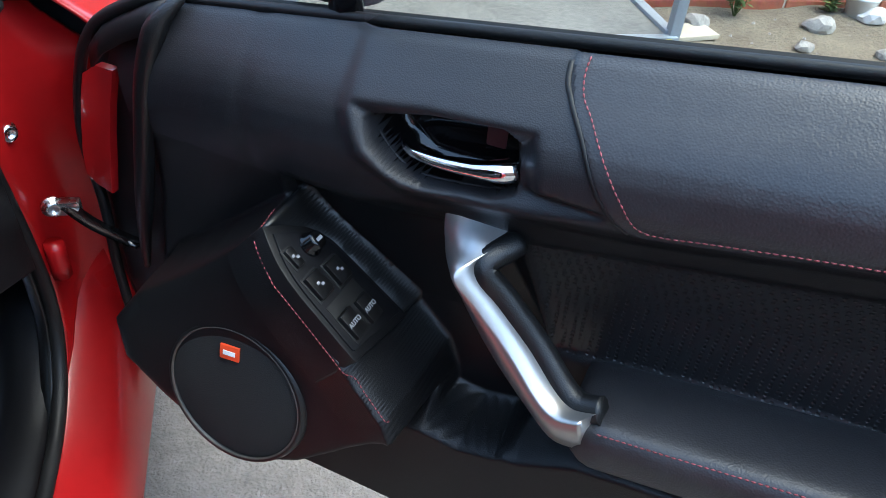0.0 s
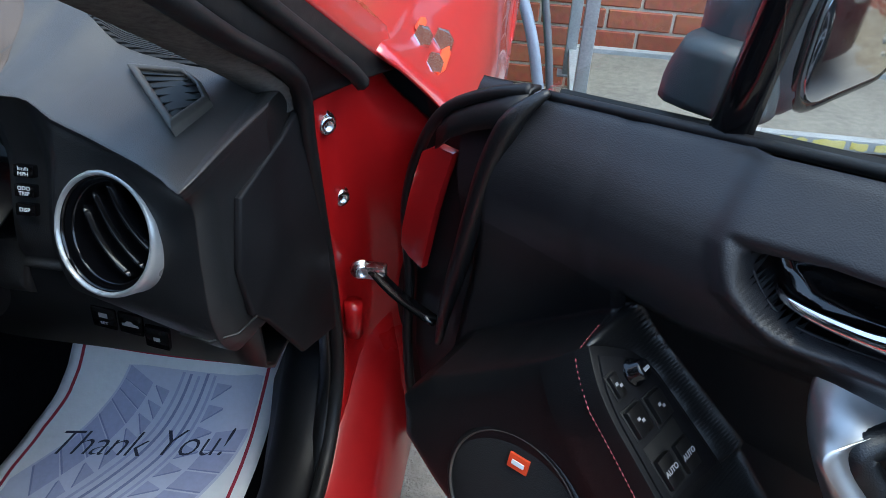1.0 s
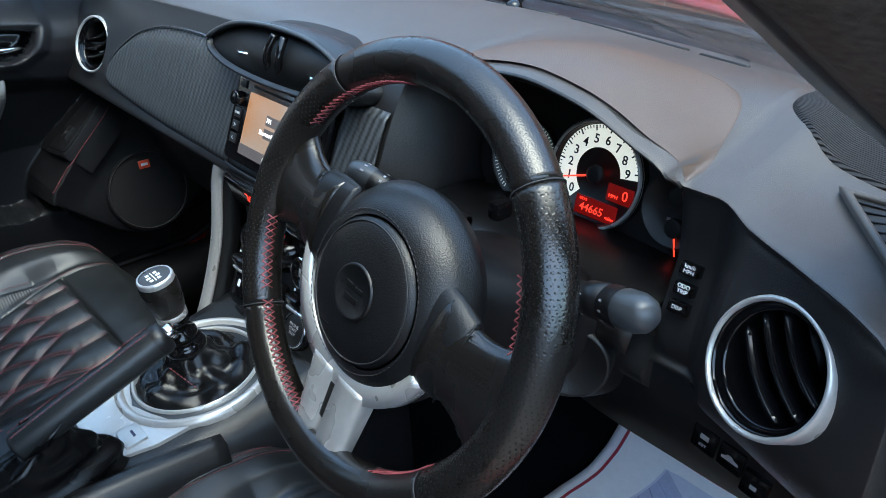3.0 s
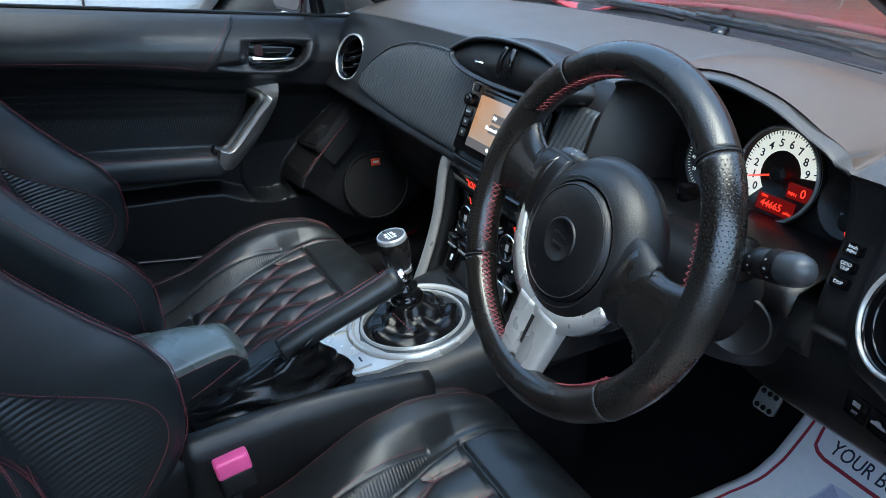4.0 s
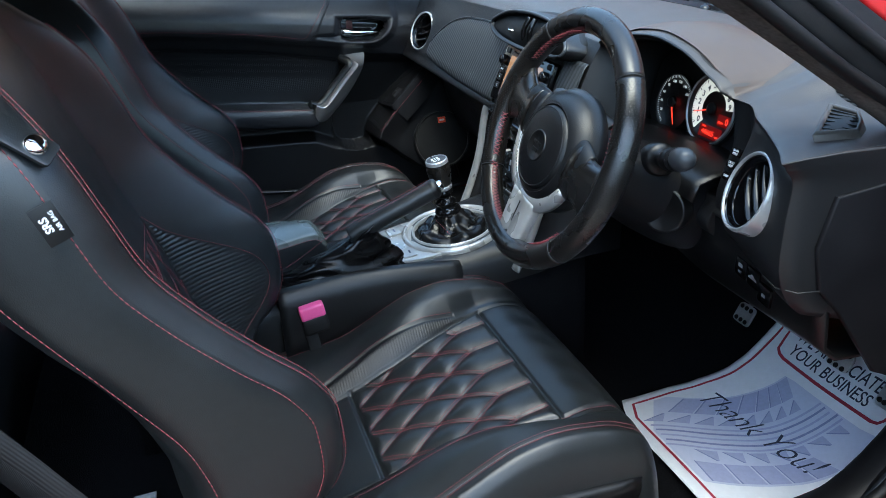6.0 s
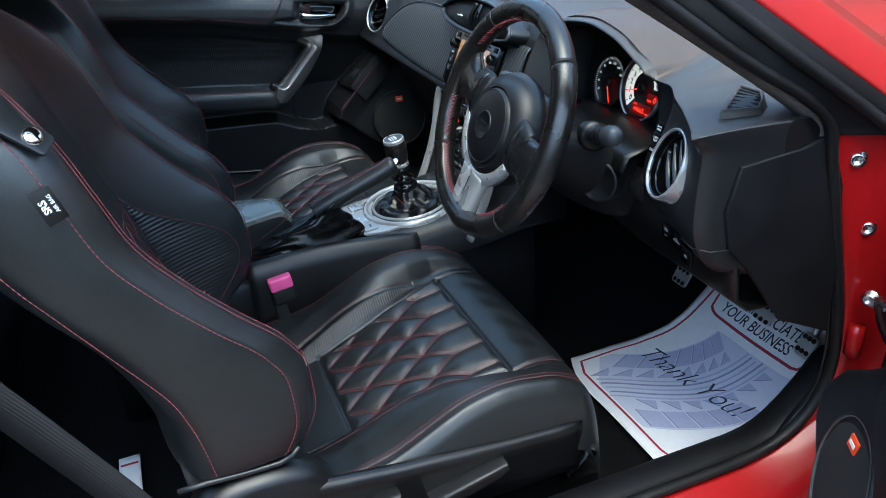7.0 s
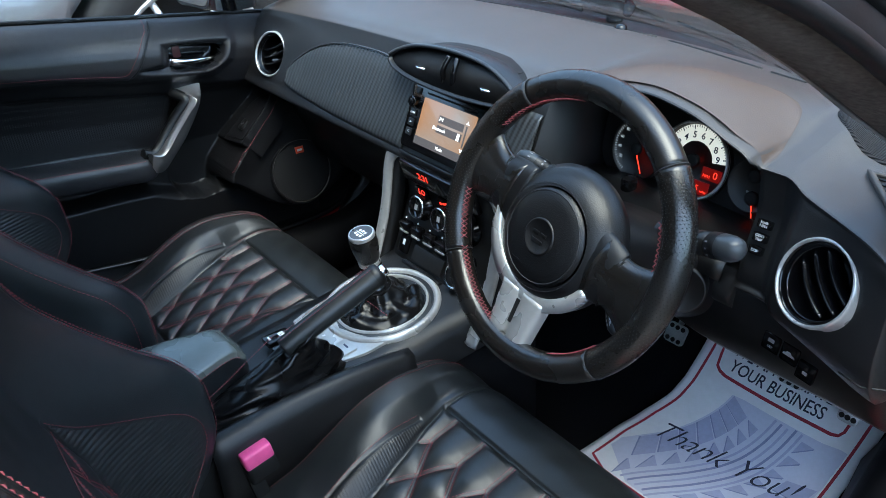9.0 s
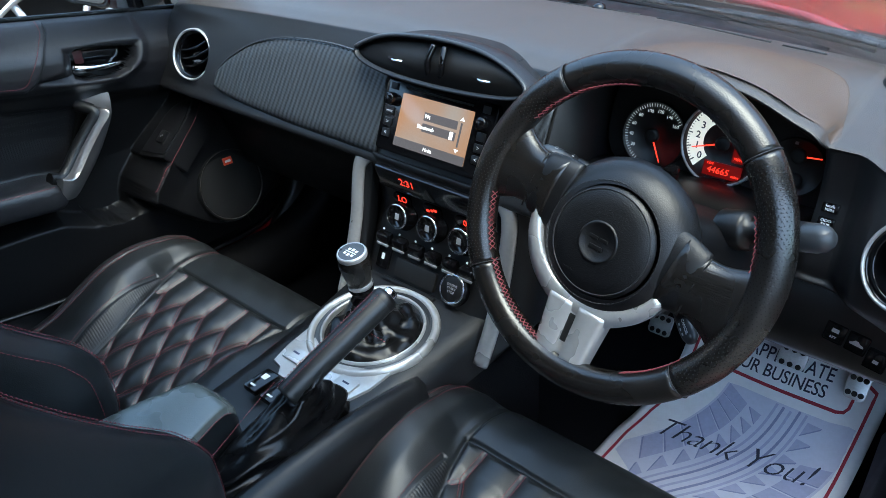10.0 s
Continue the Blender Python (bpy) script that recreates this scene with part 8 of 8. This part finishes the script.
part("belt_guide", sweep([(0.640, -0.885, 0.752), (0.648, -0.855, 0.766), (0.655, -0.825, 0.776)], [0.011, 0.013, 0.011], 10), HARD, belt_ob, "black belt guide")

tag = thing("airbag_tag", "small black fabric airbag tag on the seat flank", "label tag", (0.625, -0.7215, 0.865))
tmx = frame_of(Vector((0.6300, -0.7300, 0.8820)), Vector((0.0, -0.30, 0.95)), Vector((0.25, -0.93, -0.3)))
part("tag_cloth", block((0.036, 0.021, 0.0014), (0, 0, 0), 0.0005, tmx), HARD, tag, "black woven cloth")
lettering("SRS", 0.0095, tmx @ Matrix.Translation((0.001, 0.0032, 0.0010)), PRINT, tag, "tag_word", bold=0.0003)
lettering("AIR BAG", 0.0052, tmx @ Matrix.Translation((0.001, -0.0050, 0.0010)), PRINT, tag, "tag_word", bold=0.0001)
strap = thing("belt_strap", "leather strap with a chrome press stud on the seat shoulder", "strap", (0.60, -0.745, 0.945))
smx = frame_of(Vector((0.604, -0.752, 0.9615)), Vector((0.08, 0.75, -0.66)), Vector((-0.75, 0.35, 0.42)))
part("strap_leather", prism(rounded(0.092, 0.026, 0.004), 0.0035, smx, 0.0015), LEATHER, strap, "black leather strap end")
part("press_stud", lathe([(0.0098, 0.0035), (0.0094, 0.0058), (0.006, 0.0075), (0, 0.008)], smx @ Matrix.Translation((0.029, 0, 0)), 24), CHROME, strap, "chrome press stud")

# ---- wipers resting on the cowl ----
WIPER = varied(material("satin_grey_wiper_metal", (0.045, 0.05, 0.058), 0.3, 0.4), 0.15, 30, 0.08)
for pts in (((0.52, 0.385, 0.872), (0.40, 0.402, 0.884), (0.20, 0.418, 0.889), (-0.06, 0.420, 0.892)), ((-0.06, 0.452, 0.872), (-0.18, 0.445, 0.884), (-0.38, 0.412, 0.889), (-0.60, 0.345, 0.886))):
    wp = thing("windscreen_wiper", "grey metal windscreen wiper lying on the cowl", "wiper", pts[0], "wipers")
    line = spline(pts, 30)
    part("wiper_arm", sweep(line[:20], list(np.linspace(0.013, 0.006, 20)), 10, flat=0.5, up=(0, 0, 1)), WIPER, wp, "tapered grey arm")
    part("wiper_cap", lathe([(0.016, -0.012), (0.016, 0.010), (0.010, 0.014), (0, 0.0145)], Matrix.Translation(pts[0]), 20), HARD, wp, "black pivot cap")
    blade = [Vector(p) + Vector((0, -0.022, -0.004)) for p in line[6:]]
    part("wiper_blade", sweep(blade, 0.0055, 8, flat=0.8), RUBBER, wp, "black rubber blade")
    part("blade_spine", sweep([p + Vector((0, 0, 0.007)) for p in blade], 0.0035, 6), WIPER, wp)

# ---- outside: yard, brick wall, steel trolley, clutter, parked cars ----
ASPHALT = grain(varied(material("worn_grey_tarmac", (0.165, 0.150, 0.128), 0.9), 0.3, 3, 0.05, (0.235, 0.215, 0.190)), 160, 0.9, 0.006, "noise")
SOIL = grain(varied(material("dry_brown_soil", (0.16, 0.125, 0.085), 0.95), 0.35, 6, 0.03, (0.24, 0.20, 0.14)), 90, 0.9, 0.012, "noise")
GALV = grain(varied(material("weathered_galvanised_steel", (0.30, 0.33, 0.35), 0.5, 0.35), 0.25, 12, 0.1), 130, 0.3, 0.001, "noise")
TUBE_BLUE = varied(material("blue_grey_painted_tube", (0.27, 0.33, 0.42), 0.4, 0.2), 0.15, 20, 0.08)
TUBE_DARK = varied(material("dull_grey_tube", (0.14, 0.15, 0.17), 0.45, 0.3), 0.2, 20, 0.08)
DECK = grain(varied(material("dusty_grey_plywood", (0.13, 0.125, 0.112), 0.85), 0.25, 5, 0.05, (0.21, 0.20, 0.175)), 70, 0.4, 0.003, "noise")
YELLOW = grain(varied(material("chipped_yellow_paint", (0.62, 0.52, 0.06), 0.6), 0.2, 20, 0.05, (0.70, 0.64, 0.35)), 120, 0.3, 0.002, "noise")
GREEN_BIN = grain(varied(material("green_bin_plastic", (0.04, 0.26, 0.06), 0.45), 0.15, 6, 0.06), 300, 0.3, 0.001)
LEAF = varied(material("weed_leaf", (0.07, 0.13, 0.03), 0.6), 0.4, 12, 0.08, (0.13, 0.20, 0.05))
STONE = grain(varied(material("grey_rubble_stone", (0.30, 0.28, 0.25), 0.9), 0.3, 9, 0.04), 60, 0.7, 0.008, "noise")
WHITE_PLASTIC = varied(material("dirty_white_plastic", (0.68, 0.67, 0.64), 0.5), 0.12, 14, 0.05)
GREY_PAINT = varied(material("metallic_grey_car_paint", (0.16, 0.165, 0.17), 0.32, 0.4, 0.8), 0.1, 6, 0.04)
MAROON = varied(material("dark_maroon_car_paint", (0.07, 0.02, 0.02), 0.3, 0.1, 0.8), 0.1, 6, 0.04)
TYRE = grain(varied(material("black_tyre_rubber", (0.014, 0.014, 0.014), 0.75), 0.3, 20, 0.06), 200, 0.3, 0.002, "noise")
WALL_Y = 2.22
ground = part("ground", grid([[(x, y, 0.004 * math.sin(x * 2.1) * math.sin(y * 1.7) if abs(x) < 6 and abs(y) < 6 else 0.0) for x in (-300, -40, -6, *np.linspace(-5, 5, 31), 6, 40, 300)] for y in (-300, -40, -6, *np.linspace(-5, 4, 25), 6, 40, 300)]), ASPHALT, None)
tagged(ground, "worn grey tarmac yard with fine grit", "ground", kind="structure")
MORTAR = grain(varied(material("pale_mortar", (0.52, 0.47, 0.38), 0.95), 0.2, 6, 0.03), 220, 0.8, 0.003, "noise")
wall = part("wall_brick", block((14, 0.2, 2.20), (0.5, WALL_Y + 0.112, 1.10), 0.0), MORTAR, None)
tagged(wall, "red brick wall with pale mortar joints", "wall", kind="structure")
# unseen walls, added behind the car and beyond those beside it, block low sky
SKY_BLOCK = grain(varied(material("dull_brown_far_wall", (0.20, 0.12, 0.085), 0.9), 0.25, 4, 0.04), 60, 0.5, 0.005, "noise")
for at, size in (((0.0, -6.2, 1.6), (16.0, 0.3, 3.2)), ((-6.5, -1.9, 1.6), (0.3, 8.6, 3.2))):
    w_ = part("wall_sky_block", block(size, at, 0.0), SKY_BLOCK, None)
    tagged(w_, "plain brown wall added out of view to block low sky", "wall", kind="structure")
rng = random.Random(5)

# soil strip at the foot of the wall
soil_rows = []
for y in np.linspace(1.42, 2.24, 26):
    soil_rows.append([(x, y + 0.04 * math.sin(5 * x), 0.006 + 0.035 * max(0, (y - 1.42) / 0.8) + 0.012 * math.sin(11 * x + 3 * y) * math.sin(9 * y + x) - 0.012 * (y < 1.45)) for x in np.linspace(2.30, 5.2, 60)])
soil = part("soil_strip", grid(soil_rows), SOIL, None)
tagged(soil, "dry brown soil strip along the brick wall", "soil", kind="structure")


def lump(name, at, r, mat, label, squash=0.7, cat="stone", seed=1):
    bm = bmesh.new()
    bmesh.ops.create_icosphere(bm, subdivisions=2, radius=1)
    g = random.Random(seed)
    for v in bm.verts:
        k = 1 + g.uniform(-0.18, 0.18)
        v.co = Vector((v.co.x * r * k, v.co.y * r * k * 0.85, max(v.co.z * squash, -0.25) * r * k)) + Vector(at)
    ob = part(name, bm, mat, None, smooth=0)
    return tagged(ob, label, cat)


for k, (x, y, z, r) in enumerate(((3.10, 2.0, 0.055, 0.06), (2.42, 1.78, 0.03, 0.045), (2.75, 1.72, 0.03, 0.03), (2.95, 1.85, 0.035, 0.035), (3.25, 1.78, 0.03, 0.04), (2.60, 2.05, 0.05, 0.05), (3.55, 1.95, 0.05, 0.06), (2.36, 2.02, 0.05, 0.06))):
    lump("stone", (x, y, z), r, STONE, "rough grey rubble stone lying on dry soil", 0.7, "stone", k)
lump("rag", (3.41, 2.09, 0.06), 0.07, WHITE_PLASTIC, "crumpled white plastic rag on the soil", 0.55, "rag", 31)
pot = part("flower_pot", lathe([(0.0, 0.0), (0.045, 0.0), (0.062, 0.085), (0.066, 0.085), (0.066, 0.10), (0.058, 0.10), (0.055, 0.06), (0.0, 0.055)], Matrix.Translation((3.37, 2.14, 0.03)), 28), WHITE_PLASTIC, None)
tagged(pot, "small dirty white plastic plant pot", "pot")
board = part("board", block((0.34, 0.12, 0.018), (2.60, 1.90, 0.045), 0.002, pose(0.15, -0.28, 0, 0, 0, 8)), varied(material("pale_weathered_board", (0.45, 0.40, 0.30), 0.8), 0.2, 10, 0.05), None)
tagged(board, "pale weathered board lying on the soil", "board")
pv, pf = [], []
for _ in range(420):
    x, y = rng.uniform(-1.5, 4.6), rng.uniform(0.9, 2.15)
    r = rng.uniform(0.003, 0.010)
    z = 0.006 if x < 2.3 else 0.02 + 0.03 * max(0, (y - 1.42) / 0.8)
    k = len(pv)
    pv += [(x + r, y, z), (x, y + r, z), (x - r, y, z), (x, y - r, z), (x, y, z + r)]
    pf += [(k, k + 1, k + 4), (k + 1, k + 2, k + 4), (k + 2, k + 3, k + 4), (k + 3, k, k + 4)]
grit = part("grit", (pv, pf), STONE, None, smooth=0)
tagged(grit, "loose pale grit scattered over the yard", "grit", kind="stuff")


def weed(at, height, n, seed, label):
    g = random.Random(seed)
    w = thing("weed", label, "plant", at)
    vs, fs, st = [], [], []
    for i in range(n):
        a, lean = g.uniform(0, 6.28), g.uniform(0.1, 0.5)
        tip = Vector(at) + Vector((math.cos(a) * lean * height, math.sin(a) * lean * height * 0.5, height * g.uniform(0.6, 1)))
        st.append(sweep([Vector(at), Vector(at) * 0.5 + tip * 0.5 + Vector((0, 0, 0.02)), tip], 0.0022, 4))
        for _ in range(9):
            p = Vector(at).lerp(tip, g.uniform(0.25, 1.0))
            d = Vector((g.uniform(-1, 1), g.uniform(-1, 1), g.uniform(-0.2, 0.6))).normalized()
            s = d.cross(Vector((0, 0, 1))).normalized()
            L, W = g.uniform(0.025, 0.05), g.uniform(0.006, 0.012)
            k = len(vs)
            vs += [p, p + d * L * 0.5 + s * W, p + d * L, p + d * L * 0.5 - s * W]
            fs.append((k, k + 1, k + 2, k + 3))
    part("stem", join(*st), LEAF, w)
    tagged(part("leaf", ([tuple(v) for v in vs], fs), LEAF, w, smooth=0), kind="stuff")


weed((2.82, 2.15, 0.03), 0.26, 16, 3, "small green weed growing from the soil by the wall")
weed((3.25, 2.16, 0.03), 0.10, 7, 4, "tiny green weed beside a plant pot")
weed((-0.62, 2.08, 0.0), 0.55, 14, 8, "tall green weed against the brick wall")
weed((-0.80, 2.10, 0.0), 0.48, 12, 9, "leafy green weed against the brick wall")

# steel platform trolley
tro = thing("platform_trolley", "weathered steel platform trolley with a chipped yellow edge", "trolley", (1.65, 1.8, 0))
part("deck", block((1.12, 0.46, 0.018), (1.665, 1.815, 0.196), 0.002), DECK, tro, "dusty grey plywood deck")
part("front_rail", block((1.20, 0.03, 0.034), (1.65, 1.570, 0.190), 0.003), GALV, tro)
part("rear_rail", block((1.20, 0.03, 0.040), (1.65, 2.060, 0.200), 0.003), GALV, tro)
for x in (1.07, 2.235):
    part("side_rail", block((0.035, 0.46, 0.040), (x, 1.815, 0.198), 0.003), GALV, tro)
chips = [(1.60, 1.66), (1.672, 1.70), (1.715, 1.80), (1.815, 1.86), (1.88, 2.00), (2.04, 2.10), (2.12, 2.23)]
for i, (a, b) in enumerate(chips):
    n = 7
    poly = [(a + (b - a) * k / n, -0.013 + rng.uniform(0, 0.006)) for k in range(n + 1)] + [(b - (b - a) * k / n, 0.013 - rng.uniform(0, 0.006)) for k in range(n + 1)]
    part("yellow_chip", prism(poly, 0.001, Matrix(((1, 0, 0, 0), (0, 0, -1, 1.5545), (0, 1, 0, 0.191), (0, 0, 0, 1))), 0), YELLOW, tro, "flaking yellow paint")
for x, y, top in ((2.245, 1.585, 0.95), (2.225, 2.055, 0.95), (1.075, 1.600, 1.1), (1.06, 2.04, 1.1)):
    part("post", block((0.036, 0.036, top - 0.12), (x, y, 0.12 + (top - 0.12) / 2), 0.004), GALV, tro, "galvanised square post")
    part("foot_plate", block((0.07, 0.06, 0.006), (x, y, 0.128), 0.001), GALV, tro)
for y in (1.585, 2.05):
    for x in (1.16, 2.12):
        part("castor", lathe([(0.0, -0.016), (0.052, -0.016), (0.060, -0.009), (0.060, 0.009), (0.052, 0.016), (0.0, 0.016)], Matrix.Translation((x, y, 0.060)) @ Matrix.Rotation(radians(90), 4, "Y"), 22), WHITE_PLASTIC if x > 2 else TYRE, tro, "worn trolley castor")
        part("castor_fork", block((0.05, 0.03, 0.09), (x, y, 0.14), 0.004), GALV, tro)
for x in (2.235, 1.068):
    part("end_rail", block((0.030, 0.46, 0.030), (x, 1.82, 0.93), 0.003), GALV, tro)

# bent tubes leaning by the trolley
for name, mat, r, pts, lab in (
    ("tube_hoop", TUBE_BLUE, 0.017, [(0.62, 1.78, 0.50), (0.76, 1.75, 0.535), (0.86, 1.73, 0.50), (0.92, 1.71, 0.38), (0.965, 1.69, 0.20), (1.0, 1.68, 0.0)], "pale blue-grey bent tube hoop"),
    ("tube_hoop", TUBE_DARK, 0.012, [(0.60, 1.86, 0.74), (0.74, 1.85, 0.79), (0.84, 1.84, 0.76), (0.91, 1.82, 0.62), (0.98, 1.79, 0.30), (1.02, 1.78, 0.0)], "dull grey bent tube hoop"),
):
    t_ = part(name, sweep(spline(pts, 40), r, 12), mat, None)
    tagged(t_, lab + " standing on the tarmac", "tube")

# wheeled bin
wb = thing("wheelie_bin", "bright green plastic wheelie bin by the wall", "bin", (0.42, 1.9, 0))
prof = [[(0.42 + sx * w, 1.92 + sy * d, z) for sx, sy in ((-1, -1), (1, -1), (1, 1), (-1, 1))] for z, w, d in ((0.10, 0.22, 0.20), (0.55, 0.25, 0.225), (0.92, 0.275, 0.245), (0.95, 0.285, 0.255))]
part("bin_body", loft(prof), GREEN_BIN, wb, bevel=0.02)
part("bin_lid", block((0.60, 0.54, 0.05), (0.42, 1.92, 0.985), 0.02), GREEN_BIN, wb)
part("bin_handle", sweep([(0.20, 2.20, 1.0), (0.64, 2.20, 1.0)], 0.014, 8), GREEN_BIN, wb)
for x in (0.20, 0.64):
    part("bin_wheel", lathe([(0, -0.02), (0.09, -0.02), (0.1, -0.01), (0.1, 0.01), (0.09, 0.02), (0, 0.02)], Matrix.Translation((x, 2.10, 0.1)) @ Matrix.Rotation(radians(90), 4, "Y"), 20), TYRE, wb)


def car_wheel(c, side, parent, wr):
    m = Matrix.Translation(c) @ Matrix.Rotation(radians(90 * side), 4, "Y") @ Matrix.Scale(wr, 4)
    w = part("wheel", lathe([(0.19, -0.08), (0.29, -0.09), (0.315, -0.07), (0.32, 0.0), (0.315, 0.07), (0.29, 0.092), (0.225, 0.088), (0.215, 0.075), (0.20, -0.02), (0.0, -0.03)], m, 40), TYRE, parent, "black road tyre")
    part("rim", lathe([(0.222, 0.086), (0.226, 0.092), (0.214, 0.090), (0.205, 0.070)], m, 40), ALU, w, "silver alloy rim")
    for i in range(5):
        a = 2 * math.pi * i / 5
        for da in (-0.16, 0.16):
            p0 = m @ Vector((0.04 * math.cos(a), 0.04 * math.sin(a), 0.078))
            p1 = m @ Vector((0.21 * math.cos(a + da), 0.21 * math.sin(a + da), 0.076))
            part("spoke", sweep([p0, (p0 + p1) / 2, p1], [0.016, 0.012, 0.013], 8, flat=0.7), ALU, w)
    part("hub_cap", lathe([(0.05, 0.075), (0.045, 0.086), (0.0, 0.088)], m, 20), ALU, w)


def parked_car(name, label, paint, x, side, y_front, length, wheels, wr=1.0):
    """A plain saloon seen only from its flank: side is the way its visible flank faces."""
    c = thing(name, label, "car", (x - side * 0.85, y_front - length / 2, 0), "parked cars")
    rows = []
    for s in np.linspace(0, 1, 40):
        y = y_front - s * length
        e = min(s / 0.08, (1 - s) / 0.08, 1.0)
        bel = float(np.interp(s, (0, 0.05, 0.28, 0.5, 0.9, 1), (0.62, 0.72, 0.86, 0.90, 0.93, 0.80)))
        roofz = float(np.interp(s, (0, 0.27, 0.42, 0.60, 0.80, 0.95, 1), (bel, bel + 0.01, 1.38, 1.43, 1.40, 1.0, bel)))
        inn = 0.20 * (1 - math.sqrt(max(e, 0.02)))
        arch = max([math.sqrt(max(0, (0.36 * wr) ** 2 - (y - wy) ** 2)) for wy in wheels] + [0])
        lo = max(0.20, 0.30 * wr + arch if arch > 0.1 else 0.20)
        sec = [(0.02 + inn, lo), (inn, lo + 0.04), (0.0 + inn, max(0.50, lo + 0.06)), (0.012 + inn, max(0.66, lo + 0.09)), (0.03 + inn, max(bel - 0.02, lo + 0.11)), (0.06 + inn, max(bel, lo + 0.13)), (0.19 + inn, bel * 0.35 + roofz * 0.65), (0.27 + inn, roofz - 0.02), (0.5, roofz), (0.9, roofz + 0.01), (1.3, roofz), (1.7, bel), (1.7, 0.2)]
        rows.append([(x - side * d, y, z) for d, z in sec])
    part("body", grid(rows), paint, c, smooth=35)
    win = [[(x - side * d, y, z) for d, z in ((0.063, 0.925), (0.10, 1.06), (0.165, 1.20), (0.235, 1.33))] for y in np.linspace(y_front - length * 0.40, y_front - length * 0.78, 12)]
    part("side_glass", grid([[(px + side * 0.016, py, pz) for px, py, pz in r] for r in win]), PIANO, c, "dark side glass")
    for wy in wheels:
        car_wheel((x - side * 0.10, wy, 0.32 * wr), side, c, wr)
        part("arch_liner", lathe([(0.345 * wr, -0.12), (0.345 * wr, 0.08)], Matrix.Translation((x - side * 0.12, wy, 0.33 * wr)) @ Matrix.Rotation(radians(90), 4, "Y"), 30), DEEP, c)
    part("headlamp", block((0.10, 0.34, 0.13), (x - side * 0.065, y_front - 0.24, 0.655), 0.05, None, 4), CHROME, c, "clear headlamp")
    part("sill_strip", block((0.03, length * 0.5, 0.05), (x - side * 0.012, y_front - length * 0.5, 0.24), 0.01), HARD, c)
    part("door_gap", block((0.006, 0.008, 0.60), (x - side * 0.004, y_front - length * 0.36, 0.58), 0), DEEP, c)
    part("door_handle", block((0.03, 0.16, 0.025), (x + side * 0.006, y_front - length * 0.56, 0.80), 0.01), paint, c)


parked_car("parked_car", "metallic grey car parked alongside on alloy wheels", GREY_PAINT, -1.92, 1, 1.15, 4.4, (0.30, -2.5), 1.32)
parked_car("parked_car", "dark maroon car parked alongside on alloy wheels", MAROON, 3.05, -1, 1.10, 4.2, (0.25, -2.35))

# ---- bricks of the wall ----
BRICK = material("red_brick", (0.36, 0.10, 0.055), 0.85)
_oi = BRICK.node_tree.nodes.new("ShaderNodeObjectInfo")
_ge = BRICK.node_tree.nodes.new("ShaderNodeNewGeometry")
_add = node(BRICK, "ShaderNodeMath")
_add.operation = "ADD"
link(BRICK, _oi.outputs["Random"], _add.inputs[0])
link(BRICK, _ge.outputs["Random Per Island"], _add.inputs[1])
_fr = node(BRICK, "ShaderNodeMath")
_fr.operation = "FRACT"
link(BRICK, _add.outputs[0], _fr.inputs[0])
_rm = BRICK.node_tree.nodes.new("ShaderNodeValToRGB")
for pos, col in ((0.0, (0.30, 0.075, 0.040, 1)), (0.35, (0.40, 0.115, 0.060, 1)), (0.7, (0.46, 0.145, 0.075, 1)), (1.0, (0.33, 0.10, 0.06, 1))):
    e = _rm.color_ramp.elements.new(pos) if 0 < pos < 1 else _rm.color_ramp.elements[0 if pos == 0 else -1]
    e.color = col
link(BRICK, _fr.outputs[0], _rm.inputs["Fac"])
_nz = node(BRICK, "ShaderNodeTexNoise", Scale=45.0, Detail=5.0)
link(BRICK, coords(BRICK), _nz.inputs["Vector"])
_mx = BRICK.node_tree.nodes.new("ShaderNodeMix")
_mx.data_type, _mx.blend_type = "RGBA", "MULTIPLY"
_mx.inputs["Factor"].default_value = 0.55
link(BRICK, _rm.outputs["Color"], _mx.inputs["A"])
link(BRICK, _nz.outputs["Color"], _mx.inputs["B"])
link(BRICK, _mx.outputs["Result"], BRICK.node_tree.nodes["Principled BSDF"].inputs["Base Color"])
bumped(BRICK, _nz.outputs["Fac"], 0.6, 0.004)
brick_mesh = bpy.data.meshes.new("brick")
_bm = block((0.215, 0.10, 0.065), (0, 0, 0), 0.004, None, 1)
_bm.to_mesh(brick_mesh)
_bm.free()
brick_mesh.materials.append(BRICK)
rest_verts, rest_faces, count = [], [], 0
for row in range(29):
    z = 0.038 + 0.075 * row
    for i in range(-28, 34):
        x = 0.5 + (i + 0.5 * (row % 2)) * 0.225
        y = WALL_Y + 0.055 + random.uniform(-0.002, 0.002)
        if 0.55 < x < 4.2 and z < 1.2 and count < 290:
            ob = new("brick", brick_mesh)
            ob.location = (x, y, z)
            ob.rotation_euler = (0, 0, random.uniform(-0.006, 0.006))
            ob.parent = wall
            count += 1
        else:
            k = len(rest_verts)
            for dx in (-0.1075, 0.1075):
                for dz in (-0.0325, 0.0325):
                    rest_verts += [(x + dx, y - 0.05, z + dz), (x + dx, y + 0.03, z + dz)]
            rest_faces += [tuple(k + q for q in f) for f in ((0, 4, 6, 2), (0, 1, 5, 4), (2, 6, 7, 3), (0, 2, 3, 1), (4, 5, 7, 6))]
tagged(part("brickwork", (rest_verts, rest_faces), BRICK, wall, "", smooth=0), kind="stuff")
